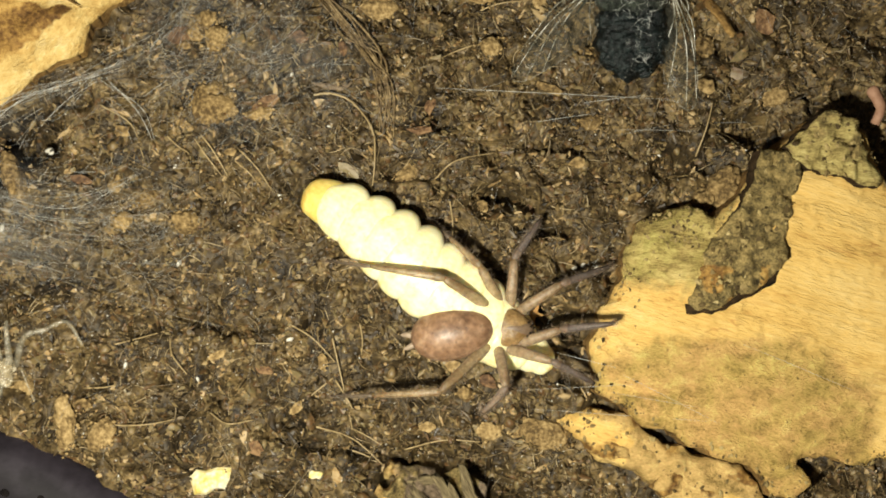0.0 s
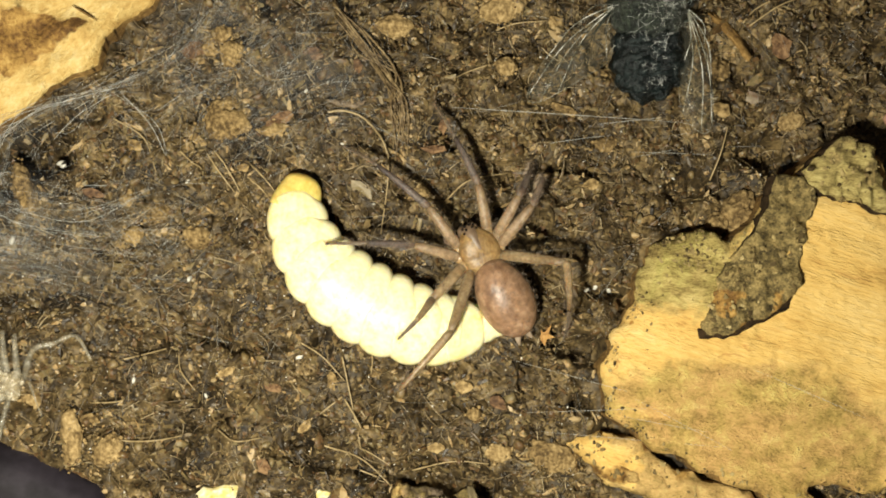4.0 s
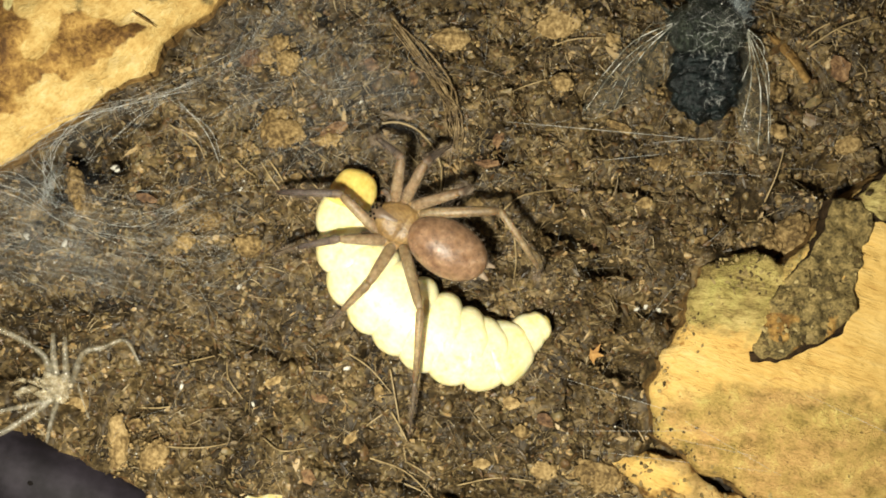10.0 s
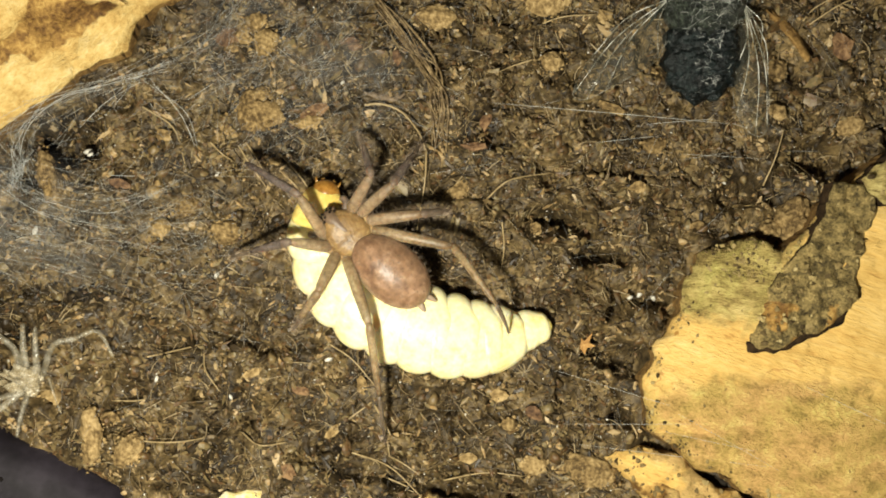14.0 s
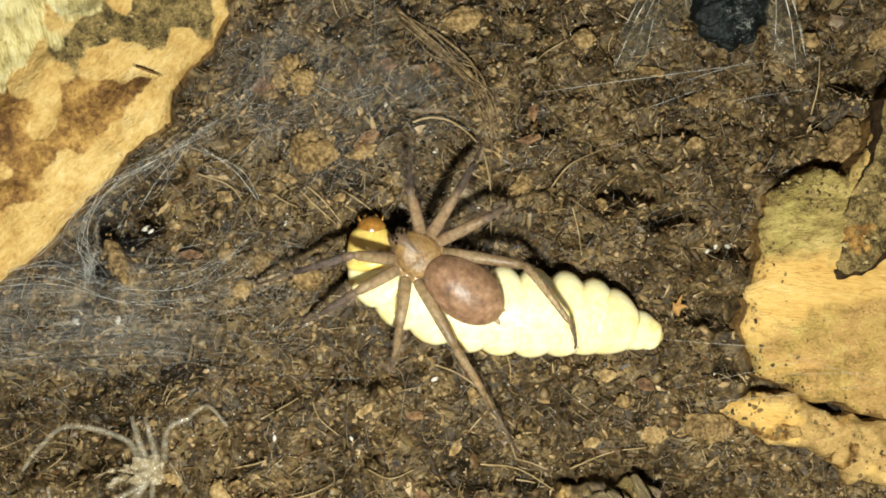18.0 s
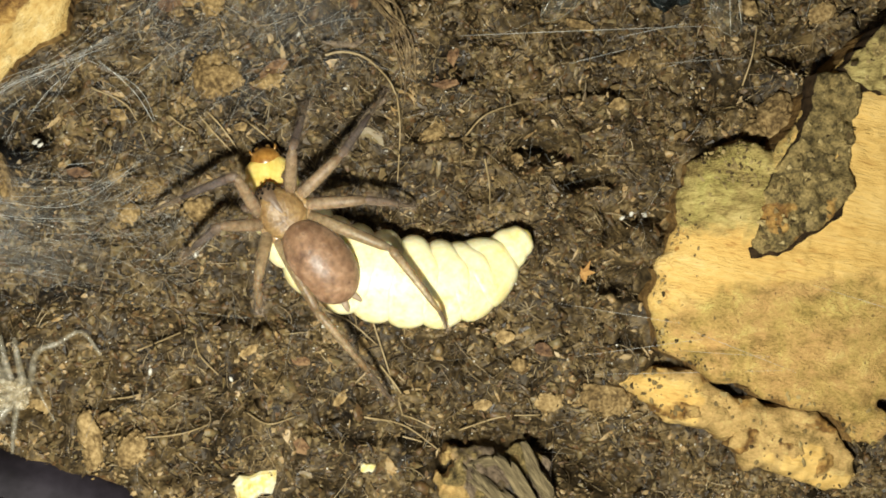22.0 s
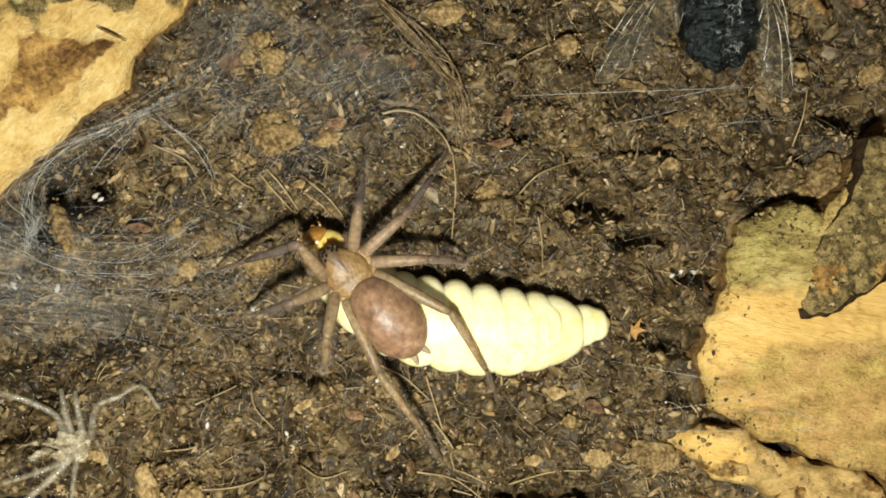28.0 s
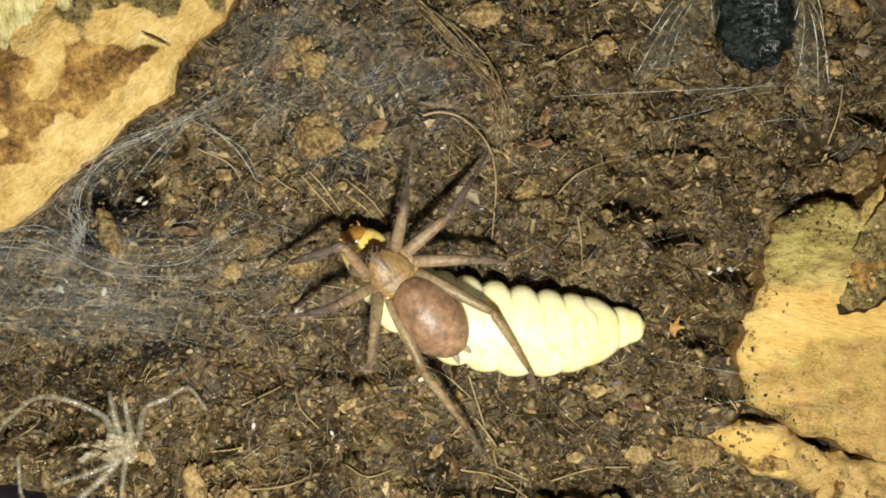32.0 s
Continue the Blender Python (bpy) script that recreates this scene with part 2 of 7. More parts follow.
def blended(name, layers, rough=0.85, bump=0.3, spec=0.25, crisp=3.0, lines=None, tints=None):
    """Several weathered surfaces on one piece; the point masks mask1, mask2 ... say where each layer lies over the first.
    lines: (size, stretch, turn, colour) of thin grain lines on the first layer; tints: two tones that drift over the later ones."""
    m = bpy.data.materials.new(name)
    m.use_nodes = True
    nt = m.node_tree
    n, link, bsdf = nt.nodes, nt.links.new, nt.nodes["Principled BSDF"]
    place = n.new("ShaderNodeTexCoord").outputs["Object"]

    def cloud(size, detail, vector):
        tex = n.new("ShaderNodeTexNoise")
        tex.inputs["Scale"].default_value, tex.inputs["Detail"].default_value, tex.inputs["Roughness"].default_value = 1000.0 / size, detail, 0.65
        tex.inputs["Distortion"].default_value = 0.35
        link(vector, tex.inputs["Vector"])
        return tex.outputs["Fac"]

    def sums(op, a, b, c=None):
        k = n.new("ShaderNodeMath")
        k.operation = op
        for slot, v in zip(k.inputs, (a, b, c)):
            if isinstance(v, (int, float)):
                slot.default_value = v
            elif v is not None:
                link(v, slot)
        return k.outputs[0]

    def mixed(fac, a, b, kind):
        k = n.new("ShaderNodeMix")
        k.data_type = kind
        link(fac, k.inputs[0])
        ia, ib, out = (6, 7, 2) if kind == "RGBA" else (2, 3, 0)
        link(a, k.inputs[ia])
        link(b, k.inputs[ib])
        return k.outputs[out]

    colour = height = None
    for i, (stops, size, fine, stretch, turn, spots) in enumerate(layers):
        mp = n.new("ShaderNodeMapping")
        mp.vector_type = "TEXTURE"
        mp.inputs["Scale"].default_value, mp.inputs["Rotation"].default_value = tuple(1 / k for k in stretch), (0, 0, radians(turn))
        link(place, mp.inputs["Vector"])
        value = sums("ADD", sums("MULTIPLY", cloud(size, 6, mp.outputs[0]), 0.62), sums("MULTIPLY", cloud(fine, 4, mp.outputs[0]), 0.38))
        ramp = n.new("ShaderNodeValToRGB")
        while len(ramp.color_ramp.elements) < len(stops):
            ramp.color_ramp.elements.new(0.5)
        for e, (p, c) in zip(ramp.color_ramp.elements, stops):
            e.position, e.color = p, (*c, 1)
        link(value, ramp.inputs["Fac"])
        c = ramp.outputs["Color"]
        if spots:
            vor = n.new("ShaderNodeTexVoronoi")
            vor.inputs["Scale"].default_value = 1000.0 / spots[0]
            link(place, vor.inputs["Vector"])
            near = sums("LESS_THAN", sums("ADD", vor.outputs["Distance"], sums("MULTIPLY_ADD", cloud(spots[0] * .7, 4, place), 2.0, -0.85)), spots[2])
            dot = n.new("ShaderNodeRGB")
            dot.outputs[0].default_value = (*spots[1], 1)
            c = mixed(near, c, dot.outputs[0], "RGBA")
        if lines and colour is None:
            grain = n.new("ShaderNodeMapping")
            grain.vector_type = "TEXTURE"
            grain.inputs["Scale"].default_value, grain.inputs["Rotation"].default_value = tuple(1 / k for k in lines[1]), (0, 0, radians(lines[2]))
            link(place, grain.inputs["Vector"])
            off = sums("ABSOLUTE", sums("SUBTRACT", cloud(lines[0], 3, grain.outputs[0]), 0.5), 0)
            thin = n.new("ShaderNodeMapRange")
            for slot, v in zip(thin.inputs[1:5], (0.004, 0.016, 0.75, 0.0)):
                slot.default_value = v
            link(off, thin.inputs[0])
            some = n.new("ShaderNodeMapRange")
            some.inputs[1].default_value, some.inputs[2].default_value = 0.47, 0.60
            link(cloud(lines[0] * 2.2, 2, place), some.inputs[0])
            ink = n.new("ShaderNodeRGB")
            ink.outputs[0].default_value = (*lines[3], 1)
            c = mixed(sums("MULTIPLY", thin.outputs[0], some.outputs[0]), c, ink.outputs[0], "RGBA")
        if tints and colour is not None:
            drift = n.new("ShaderNodeValToRGB")
            drift.color_ramp.elements[0].position, drift.color_ramp.elements[1].position = 0.40, 0.60
            drift.color_ramp.elements[0].color, drift.color_ramp.elements[1].color = (*tints[0], 1), (*tints[1], 1)
            link(cloud(2.8, 6, place), drift.inputs["Fac"])
            toned = n.new("ShaderNodeMix")
            toned.data_type, toned.blend_type = "RGBA", "MULTIPLY"
            toned.inputs[0].default_value = 1.0
            link(c, toned.inputs[6])
            link(drift.outputs["Color"], toned.inputs[7])
            c = toned.outputs[2]
        if colour is None:
            colour, height = c, value
            continue
        att = n.new("ShaderNodeAttribute")
        att.attribute_name = "mask%d" % i
        wave = sums("MULTIPLY_ADD", cloud(3.0, 7, place), 3.4, -1.7)
        fac = sums("MULTIPLY_ADD", sums("ADD", att.outputs["Fac"], wave), crisp, 0.5)
        lim = n.new("ShaderNodeClamp")
        link(fac, lim.inputs[0])
        colour, height = mixed(lim.outputs[0], colour, c, "RGBA"), mixed(lim.outputs[0], height, value, "FLOAT")
    link(colour, bsdf.inputs["Base Color"])
    bsdf.inputs["Roughness"].default_value, bsdf.inputs["Specular IOR Level"].default_value = rough, spec
    k = n.new("ShaderNodeBump")
    k.inputs["Strength"].default_value, k.inputs["Distance"].default_value = 1.0, bump * U
    link(height, k.inputs["Height"])
    link(k.outputs["Normal"], bsdf.inputs["Normal"])
    return m


SOIL = [(0.36, (0.011, 0.0072, 0.0034)), (0.44, (0.038, 0.026, 0.011)), (0.52, (0.078, 0.053, 0.022)), (0.59, (0.15, 0.104, 0.043)), (0.67, (0.27, 0.185, 0.077))]
LITTER = [(0.0, (0.014, 0.0093, 0.004)), (0.22, (0.041, 0.027, 0.012)), (0.40, (0.082, 0.056, 0.024)), (0.50, (0.106, 0.053, 0.020)), (0.58, (0.130, 0.090, 0.038)), (0.70, (0.192, 0.133, 0.056)), (0.80, (0.153, 0.122, 0.056)), (0.88, (0.215, 0.160, 0.081)), (0.95, (0.305, 0.186, 0.068)), (1.0, (0.373, 0.271, 0.136))]
def graded(m, near, far, tint):
    """Pigment that deepens along a limb, from near to far millimetres down its length."""
    nt = m.node_tree
    n, link, bsdf = nt.nodes, nt.links.new, nt.nodes["Principled BSDF"]
    old = bsdf.inputs["Base Color"].links[0].from_socket
    sep = n.new("ShaderNodeSeparateXYZ")
    link(n.new("ShaderNodeTexCoord").outputs["Object"], sep.inputs[0])
    run = n.new("ShaderNodeMapRange")
    run.inputs[1].default_value, run.inputs[2].default_value = near * U, far * U
    link(sep.outputs[0], run.inputs[0])
    mix = n.new("ShaderNodeMix")
    mix.data_type, mix.blend_type = "RGBA", "MULTIPLY"
    link(run.outputs[0], mix.inputs[0])
    link(old, mix.inputs[6])
    mix.inputs[7].default_value = (*tint, 1)
    link(mix.outputs[2], bsdf.inputs["Base Color"])
    return m


L_WOOD = ([(0.34, (0.338, 0.174, 0.0423)), (0.40, (0.545, 0.334, 0.0921)), (0.48, (0.62, 0.404, 0.122)), (0.58, (0.667, 0.462, 0.162)), (0.68, (0.724, 0.54, 0.235))], 2.6, 0.28, (0.20, 1.2, 1), -17, (3.0, (0.40, 0.21, 0.05), 0.03))
L_RIM = ([(0.36, (0.304, 0.179, 0.0506)), (0.45, (0.46, 0.299, 0.0948)), (0.54, (0.552, 0.391, 0.143)), (0.64, (0.644, 0.497, 0.23))], 2.0, 0.35, (0.7, 1.1, 1), 38, (2.2, (0.24, 0.13, 0.04), 0.02))
L_TAN = ([(0.34, (0.165, 0.11, 0.0369)), (0.42, (0.296, 0.199, 0.065)), (0.48, (0.412, 0.275, 0.096)), (0.53, (0.475, 0.308, 0.117)), (0.58, (0.514, 0.373, 0.134)), (0.67, (0.64, 0.49, 0.213))], 1.5, 0.2, (0.7, 1.1, 1), -14, (0.7, (0.20, 0.125, 0.050), 0.10))
L_CRUST = ([(0.38, (0.12, 0.088, 0.030)), (0.46, (0.26, 0.20, 0.070)), (0.54, (0.40, 0.325, 0.12)), (0.64, (0.54, 0.45, 0.19))], 1.2, 0.2, (0.5, 1.6, 1), -6, (0.7, (0.10, 0.07, 0.027), 0.10))
L_DARK = ([(0.37, (0.026, 0.019, 0.008)), (0.45, (0.100, 0.074, 0.028)), (0.52, (0.200, 0.148, 0.056)), (0.58, (0.30, 0.220, 0.084)), (0.66, (0.44, 0.325, 0.13))], 0.9, 0.2, (1, 1, 1), 0, (0.8, (0.48, 0.38, 0.18), 0.12))
L_BROWN = ([(0.38, (0.075, 0.036, 0.011)), (0.45, (0.17, 0.088, 0.024)), (0.52, (0.30, 0.172, 0.046)), (0.58, (0.42, 0.26, 0.075)), (0.66, (0.56, 0.39, 0.14))], 3.4, 0.45, (1, 1, 1), 0, (2.6, (0.10, 0.06, 0.03), 0.03))
L_GREYB = ([(0.38, (0.055, 0.038, 0.023)), (0.45, (0.13, 0.094, 0.060)), (0.52, (0.21, 0.155, 0.10)), (0.58, (0.29, 0.22, 0.145)), (0.66, (0.40, 0.31, 0.20))], 1.2, 0.2, (2.2, 0.4, 1), 30, (1.3, (0.03, 0.02, 0.012), 0.06))
L_PALE = ([(0.36, (0.22, 0.17, 0.062)), (0.44, (0.48, 0.40, 0.16)), (0.52, (0.66, 0.58, 0.28)), (0.62, (0.76, 0.71, 0.42))], 1.5, 0.3, (1.8, 0.4, 1), 4, None)
M_BARK = blended("yellow_wood_and_bark", [L_WOOD, L_TAN, L_CRUST], 0.75, 0.5, crisp=1.5, lines=(3.2, (0.16, 1.1, 1), -17, (0.40, 0.20, 0.055)), tints=((0.96, 1.0, 0.80), (1.05, 0.98, 0.92)))
M_FLAP = blended("dark_outer_bark", [L_DARK, L_BROWN], 0.8, 0.45)
M_CHUNK = blended("grey_green_crust", [L_CRUST, L_DARK], 0.9, 0.45)
M_SPLINTER = blended("grey_wood_splinter", [([(0.36, (0.045, 0.034, 0.018)), (0.45, (0.12, 0.092, 0.048)), (0.54, (0.22, 0.172, 0.090)), (0.64, (0.36, 0.285, 0.15))], 1.0, 0.22, (0.22, 2.2, 1.6), 0, None)], 0.85, 0.5)
M_STRIP = blended("ochre_bark_strip", [L_TAN, L_WOOD, L_BROWN], 0.8, 0.4)
M_KNOT = blended("knobbly_bark", [L_GREYB, L_TAN, L_DARK], 0.85, 0.6)
M_GREYWOOD = blended("grey_splinter", [L_GREYB], 0.8, 0.3)
M_PLATE = blended("mottled_bark_plate", [L_RIM, L_BROWN, L_DARK, L_PALE], 0.75, 0.6)
M_SOIL = material("dark_damp_soil", SOIL, 3.0, 0.6, 0.5, 0.5, 0.35, wide=(7.0, 0.35))
M_CRUMB = material("soil_crumb", LITTER, 0.6, 0.42, 0.15, None, 0.45, island=0.8, wide=(3.6, 1.25))
M_FIBRE = material("dry_fibre", [(0.0, (0.016, 0.010, 0.005)), (0.35, (0.055, 0.037, 0.016)), (0.62, (0.13, 0.091, 0.042)), (0.85, (0.24, 0.178, 0.090)), (1.0, (0.42, 0.33, 0.19))], 2.0, 0.45, 0.0, None, 0.4, island=1.0)
M_DUST = material("bark_dust", [(0.1, (0.05, 0.034, 0.014)), (0.5, (0.17, 0.12, 0.048)), (0.9, (0.34, 0.26, 0.11))], 0.6, 0.8, 0.1, None, 0.2, island=0.9)
M_FLAKE = material("peat_shard", LITTER, 0.6, 0.45, 0.1, None, 0.4, island=0.95, wide=(3.6, 1.25))
M_STRAW = material("pale_straw", [(0.3, (0.18, 0.125, 0.055)), (0.7, (0.46, 0.35, 0.18))], 1.0, 0.45, 0.0, 0.3, 0.4)
M_ROOT = material("brown_root", [(0.38, (0.05, 0.03, 0.012)), (0.5, (0.14, 0.094, 0.042)), (0.64, (0.30, 0.22, 0.11))], 0.8, 0.55, 0.1, 0.25, 0.3)
M_OCHRE = material("ochre_clay", [(0.36, (0.075, 0.047, 0.018)), (0.46, (0.19, 0.125, 0.050)), (0.54, (0.29, 0.20, 0.084)), (0.64, (0.42, 0.30, 0.14))], 1.2, 0.85, 0.28, 0.3, 0.25, obj=0.10)
M_REDCHIP = material("red_brown_chip", [(0.36, (0.05, 0.025, 0.011)), (0.5, (0.135, 0.073, 0.033)), (0.64, (0.25, 0.150, 0.070))], 0.9, 0.75, 0.25, 0.25, 0.3, obj=0.12)
M_LEAF = material("orange_leaf", [(0.36, (0.20, 0.095, 0.025)), (0.5, (0.36, 0.19, 0.055)), (0.64, (0.50, 0.30, 0.10))], 0.6, 0.7, 0.1, 0.2, 0.3)
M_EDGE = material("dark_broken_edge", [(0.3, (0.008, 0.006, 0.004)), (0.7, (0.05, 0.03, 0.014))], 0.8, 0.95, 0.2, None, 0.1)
M_BROWN = material("rusty_brown_bark", [(0.32, (0.05, 0.026, 0.008)), (0.48, (0.16, 0.09, 0.026)), (0.66, (0.34, 0.21, 0.07))], 1.5, 0.85, 0.4, 0.3, 0.25)
M_PALE = material("pale_lichen_bark", [(0.30, (0.26, 0.22, 0.09)), (0.48, (0.58, 0.50, 0.24)), (0.66, (0.74, 0.68, 0.42))], 1.2, 0.85, 0.3, 0.3, 0.25, stretch=(1.5, 0.45, 1), turn=-5)
M_SILK = material("silk_thread", [(0.38, (0.29, 0.295, 0.275)), (0.62, (0.68, 0.68, 0.63))], 2.5, 0.3, 0, None, 0.6, alpha=0.5)
M_CORD = material("silk_cord", [(0.38, (0.40, 0.42, 0.40)), (0.62, (0.78, 0.79, 0.75))], 1.2, 0.4, 0, None, 0.5, alpha=0.62)
M_HAZE = material("silk_haze", [(0.3, (0.26, 0.30, 0.31)), (0.7, (0.42, 0.46, 0.46))], 2.0, 0.6, 0, None, 0.2, alpha=0.3)


def patchy(m, size, low, high, most):
    """Makes a sheet's cover uneven: open where the noise is below low, at most `most` above high."""
    n, link = m.node_tree.nodes, m.node_tree.links.new
    tex, ramp = n.new("ShaderNodeTexNoise"), n.new("ShaderNodeMapRange")
    tex.inputs["Scale"].default_value, tex.inputs["Detail"].default_value = 1000.0 / size, 7.0
    link(n.new("ShaderNodeTexCoord").outputs["Object"], tex.inputs["Vector"])
    for slot, v in zip(ramp.inputs[1:5], (low, high, 0.0, most)):
        slot.default_value = v
    att = n.new("ShaderNodeAttribute")
    att.attribute_name = "mask1"
    k = n.new("ShaderNodeMath")
    k.operation = "MULTIPLY"
    link(tex.outputs["Fac"], ramp.inputs[0])
    link(ramp.outputs[0], k.inputs[0])
    link(att.outputs["Fac"], k.inputs[1])
    link(k.outputs[0], n["Principled BSDF"].inputs["Alpha"])
    return m


M_SHEET = patchy(material("web_sheet_haze", [(0.3, (0.17, 0.185, 0.19)), (0.7, (0.34, 0.345, 0.345))], 2.0, 0.6, 0, None, 0.2, alpha=0.3), 2.4, 0.36, 0.74, 0.22)
# White of the pale grains, and of the specks that paint wet glints on soil.
M_BRIGHT = material("white_glint_grains", [(0.3, (0.42, 0.40, 0.33)), (0.7, (0.74, 0.71, 0.63))], 0.3, 0.35, 0, None, 0.5)
M_SHELL = material("cream_shell", [(0.40, (0.60, 0.47, 0.12)), (0.5, (0.68, 0.60, 0.32)), (0.6, (0.72, 0.68, 0.52))], 2.2, 0.55, 0.1, 0.4, 0.4, detail=2.0)
M_LARVA = material("cream_larva_skin", [(0.36, (0.88, 0.74, 0.28)), (0.5, (0.94, 0.835, 0.45)), (0.64, (0.97, 0.90, 0.60))], 2.2, 0.42, 0.08, 0.4, 0.45, sss=0.4, radius=(1.3, 1.1, 0.6))
M_LARVA.node_tree.nodes["Principled BSDF"].inputs["Subsurface Scale"].default_value = 0.0005
M_PRO = material("yellow_neck_skin", [(0.36, (0.6101, 0.4261, 0.0862)), (0.64, (0.8541, 0.6728, 0.2182))], 1.2, 0.35, 0.05, 0.4, 0.45, sss=0.3)
M_HEADC = material("amber_head_shield", [(0.36, (0.1934, 0.0795, 0.0118)), (0.62, (0.4191, 0.2176, 0.0462))], 0.9, 0.25, 0.0, None, 0.6, sss=0.2)
M_ABD = material("brown_velvet_abdomen", [(0.34, (0.1176, 0.0625, 0.0353)), (0.45, (0.1929, 0.1089, 0.0613)), (0.55, (0.2682, 0.1592, 0.0929)), (0.66, (0.3623, 0.232, 0.1412))], 2.0, 0.42, 0.07, 0.5, 0.45, detail=4.0, sss=0.3)
M_CARA = material("tan_carapace", [(0.34, (0.0982, 0.0554, 0.0206)), (0.5, (0.2183, 0.1335, 0.0528)), (0.66, (0.342, 0.2258, 0.0948))], 0.8, 0.40, 0.12, 0.22, 0.38, sss=0.3)
M_CEPH = material("grey_brown_head", [(0.34, (0.0893, 0.056, 0.0342)), (0.66, (0.1995, 0.135, 0.0828))], 0.9, 0.46, 0.04, 0.2, 0.5)
M_FEMUR = graded(material("tan_upper_leg", [(0.36, (0.1926, 0.1288, 0.0708)), (0.5, (0.2972, 0.2072, 0.1214)), (0.64, (0.4183, 0.306, 0.1923))], 1.0, 0.46, 0.06, 0.25, 0.45, sss=0.35, alpha=0.76), 0.6, 5.0, (0.68, 0.66, 0.64))
# Lighter, warmer leg copy: light thrown up by the larva, put into the colour.
M_LITLEG = graded(material("larva_lit_tan_leg", [(0.36, (0.1713, 0.1149, 0.058)), (0.5, (0.27, 0.1908, 0.1024)), (0.64, (0.3842, 0.2873, 0.169))], 1.0, 0.42, 0.06, 0.25, 0.5, sss=0.4, alpha=0.74), 3.0, 6.5, (0.70, 0.66, 0.64))
M_LEG = graded(material("grey_brown_leg", [(0.36, (0.115, 0.0803, 0.0571)), (0.5, (0.19, 0.1374, 0.099)), (0.64, (0.285, 0.2129, 0.16))], 1.0, 0.5, 0.06, 0.25, 0.42, sss=0.3, alpha=0.8), 2.0, 6.0, (0.62, 0.60, 0.60))
M_SHIN = graded(material("darker_leg_end", [(0.36, (0.0579, 0.0434, 0.037)), (0.5, (0.0979, 0.0759, 0.066)), (0.64, (0.1649, 0.1301, 0.112))], 1.0, 0.52, 0.06, 0.25, 0.4, sss=0.2, alpha=0.82), 1.5, 5.5, (0.6, 0.58, 0.6))
M_FOOT = graded(material("thin_dark_foot", [(0.36, (0.0737, 0.0533, 0.0367)), (0.5, (0.1317, 0.0994, 0.0676)), (0.64, (0.2106, 0.1618, 0.1111))], 1.0, 0.4, 0.03, 0.25, 0.5, sss=0.15, alpha=0.82), 1.0, 5.5, (0.5, 0.48, 0.5))
M_COXA = material("pale_leg_base", [(0.3, (0.26, 0.155, 0.065)), (0.7, (0.46, 0.31, 0.15))], 0.7, 0.25, 0.0, None, 0.6, sss=0.3)
M_HAIR = material("fine_hair", [(0.3, (0.28, 0.205, 0.14)), (0.7, (0.54, 0.42, 0.31))], 0.6, 0.5, 0, None, 0.4, alpha=0.34)
M_EYE = material("black_eye", [(0.3, (0.004, 0.004, 0.004)), (0.7, (0.01, 0.01, 0.01))], 0.5, 0.08, 0, None, 0.8)
M_SPIN = material("pale_spinneret", [(0.3, (0.2604, 0.1914, 0.132)), (0.7, (0.3844, 0.3016, 0.22))], 0.5, 0.4, 0, None, 0.5)
M_FLY = material("blue_black_fly", [(0.38, (0.001, 0.0015, 0.0015)), (0.5, (0.0035, 0.0062, 0.0064)), (0.66, (0.020, 0.030, 0.030))], 0.9, 0.34, 0.7, 0.3, 0.35)
M_FLYT = material("dusty_green_fly", [(0.34, (0.002, 0.003, 0.0025)), (0.5, (0.010, 0.014, 0.010)), (0.66, (0.060, 0.072, 0.052))], 0.6, 0.28, 0.9, 0.25, 0.6)
M_WING = material("clear_wing", [(0.3, (0.10, 0.10, 0.07)), (0.7, (0.26, 0.25, 0.20))], 0.8, 0.14, 0.15, None, 0.9, alpha=0.15)
# Broken glints on the veins are painted as near-white noise stretches; fainter copy below.
M_VEIN = material("glint_wing_vein", [(0.36, (0.06, 0.06, 0.04)), (0.49, (0.34, 0.335, 0.27)), (0.59, (0.90, 0.89, 0.82))], 1.6, 0.2, 0, None, 0.9, island=0.35, alpha=0.9)
M_DIMVEIN = material("faint_glint_wing_vein", [(0.34, (0.05, 0.05, 0.035)), (0.5, (0.17, 0.165, 0.13)), (0.64, (0.5, 0.49, 0.42))], 1.2, 0.25, 0, None, 0.7, island=0.35, alpha=0.75)
# Silvery bristles; the near-white ones also paint the fly's glints.
M_BRISTLE = material("glint_fly_bristle", [(0.30, (0.014, 0.016, 0.012)), (0.5, (0.16, 0.165, 0.13)), (0.66, (0.74, 0.74, 0.66))], 0.5, 0.22, 0, None, 0.9, island=0.7, alpha=0.9)
M_MOULT = material("pale_cast_skin", [(0.38, (0.20, 0.175, 0.12)), (0.5, (0.36, 0.325, 0.235)), (0.62, (0.62, 0.575, 0.46))], 0.7, 0.14, 0.15, None, 1.0, alpha=0.24)
# Crumpled skin with its golden glints painted in as the bright stops.
M_SKIN = material("crumpled_glint_skin", [(0.36, (0.30, 0.235, 0.13)), (0.5, (0.56, 0.47, 0.30)), (0.64, (0.84, 0.77, 0.60))], 0.5, 0.15, 0.2, None, 1.0, alpha=0.42)
M_TUB = material("white_plastic", [(0.3, (0.33, 0.31, 0.33)), (0.7, (0.40, 0.375, 0.395))], 30, 0.3, 0.0, 1.0, 0.5)
M_TUBDARK = material("dark_violet_plastic", [(0.36, (0.003, 0.0025, 0.003)), (0.5, (0.010, 0.008, 0.011)), (0.64, (0.030, 0.025, 0.033))], 7.0, 0.62, 0.12, 3.0, 0.2)
M_PINK = material("pinkish_twig", [(0.3, (0.20, 0.10, 0.058)), (0.7, (0.34, 0.20, 0.13))], 0.8, 0.7, 0.1)
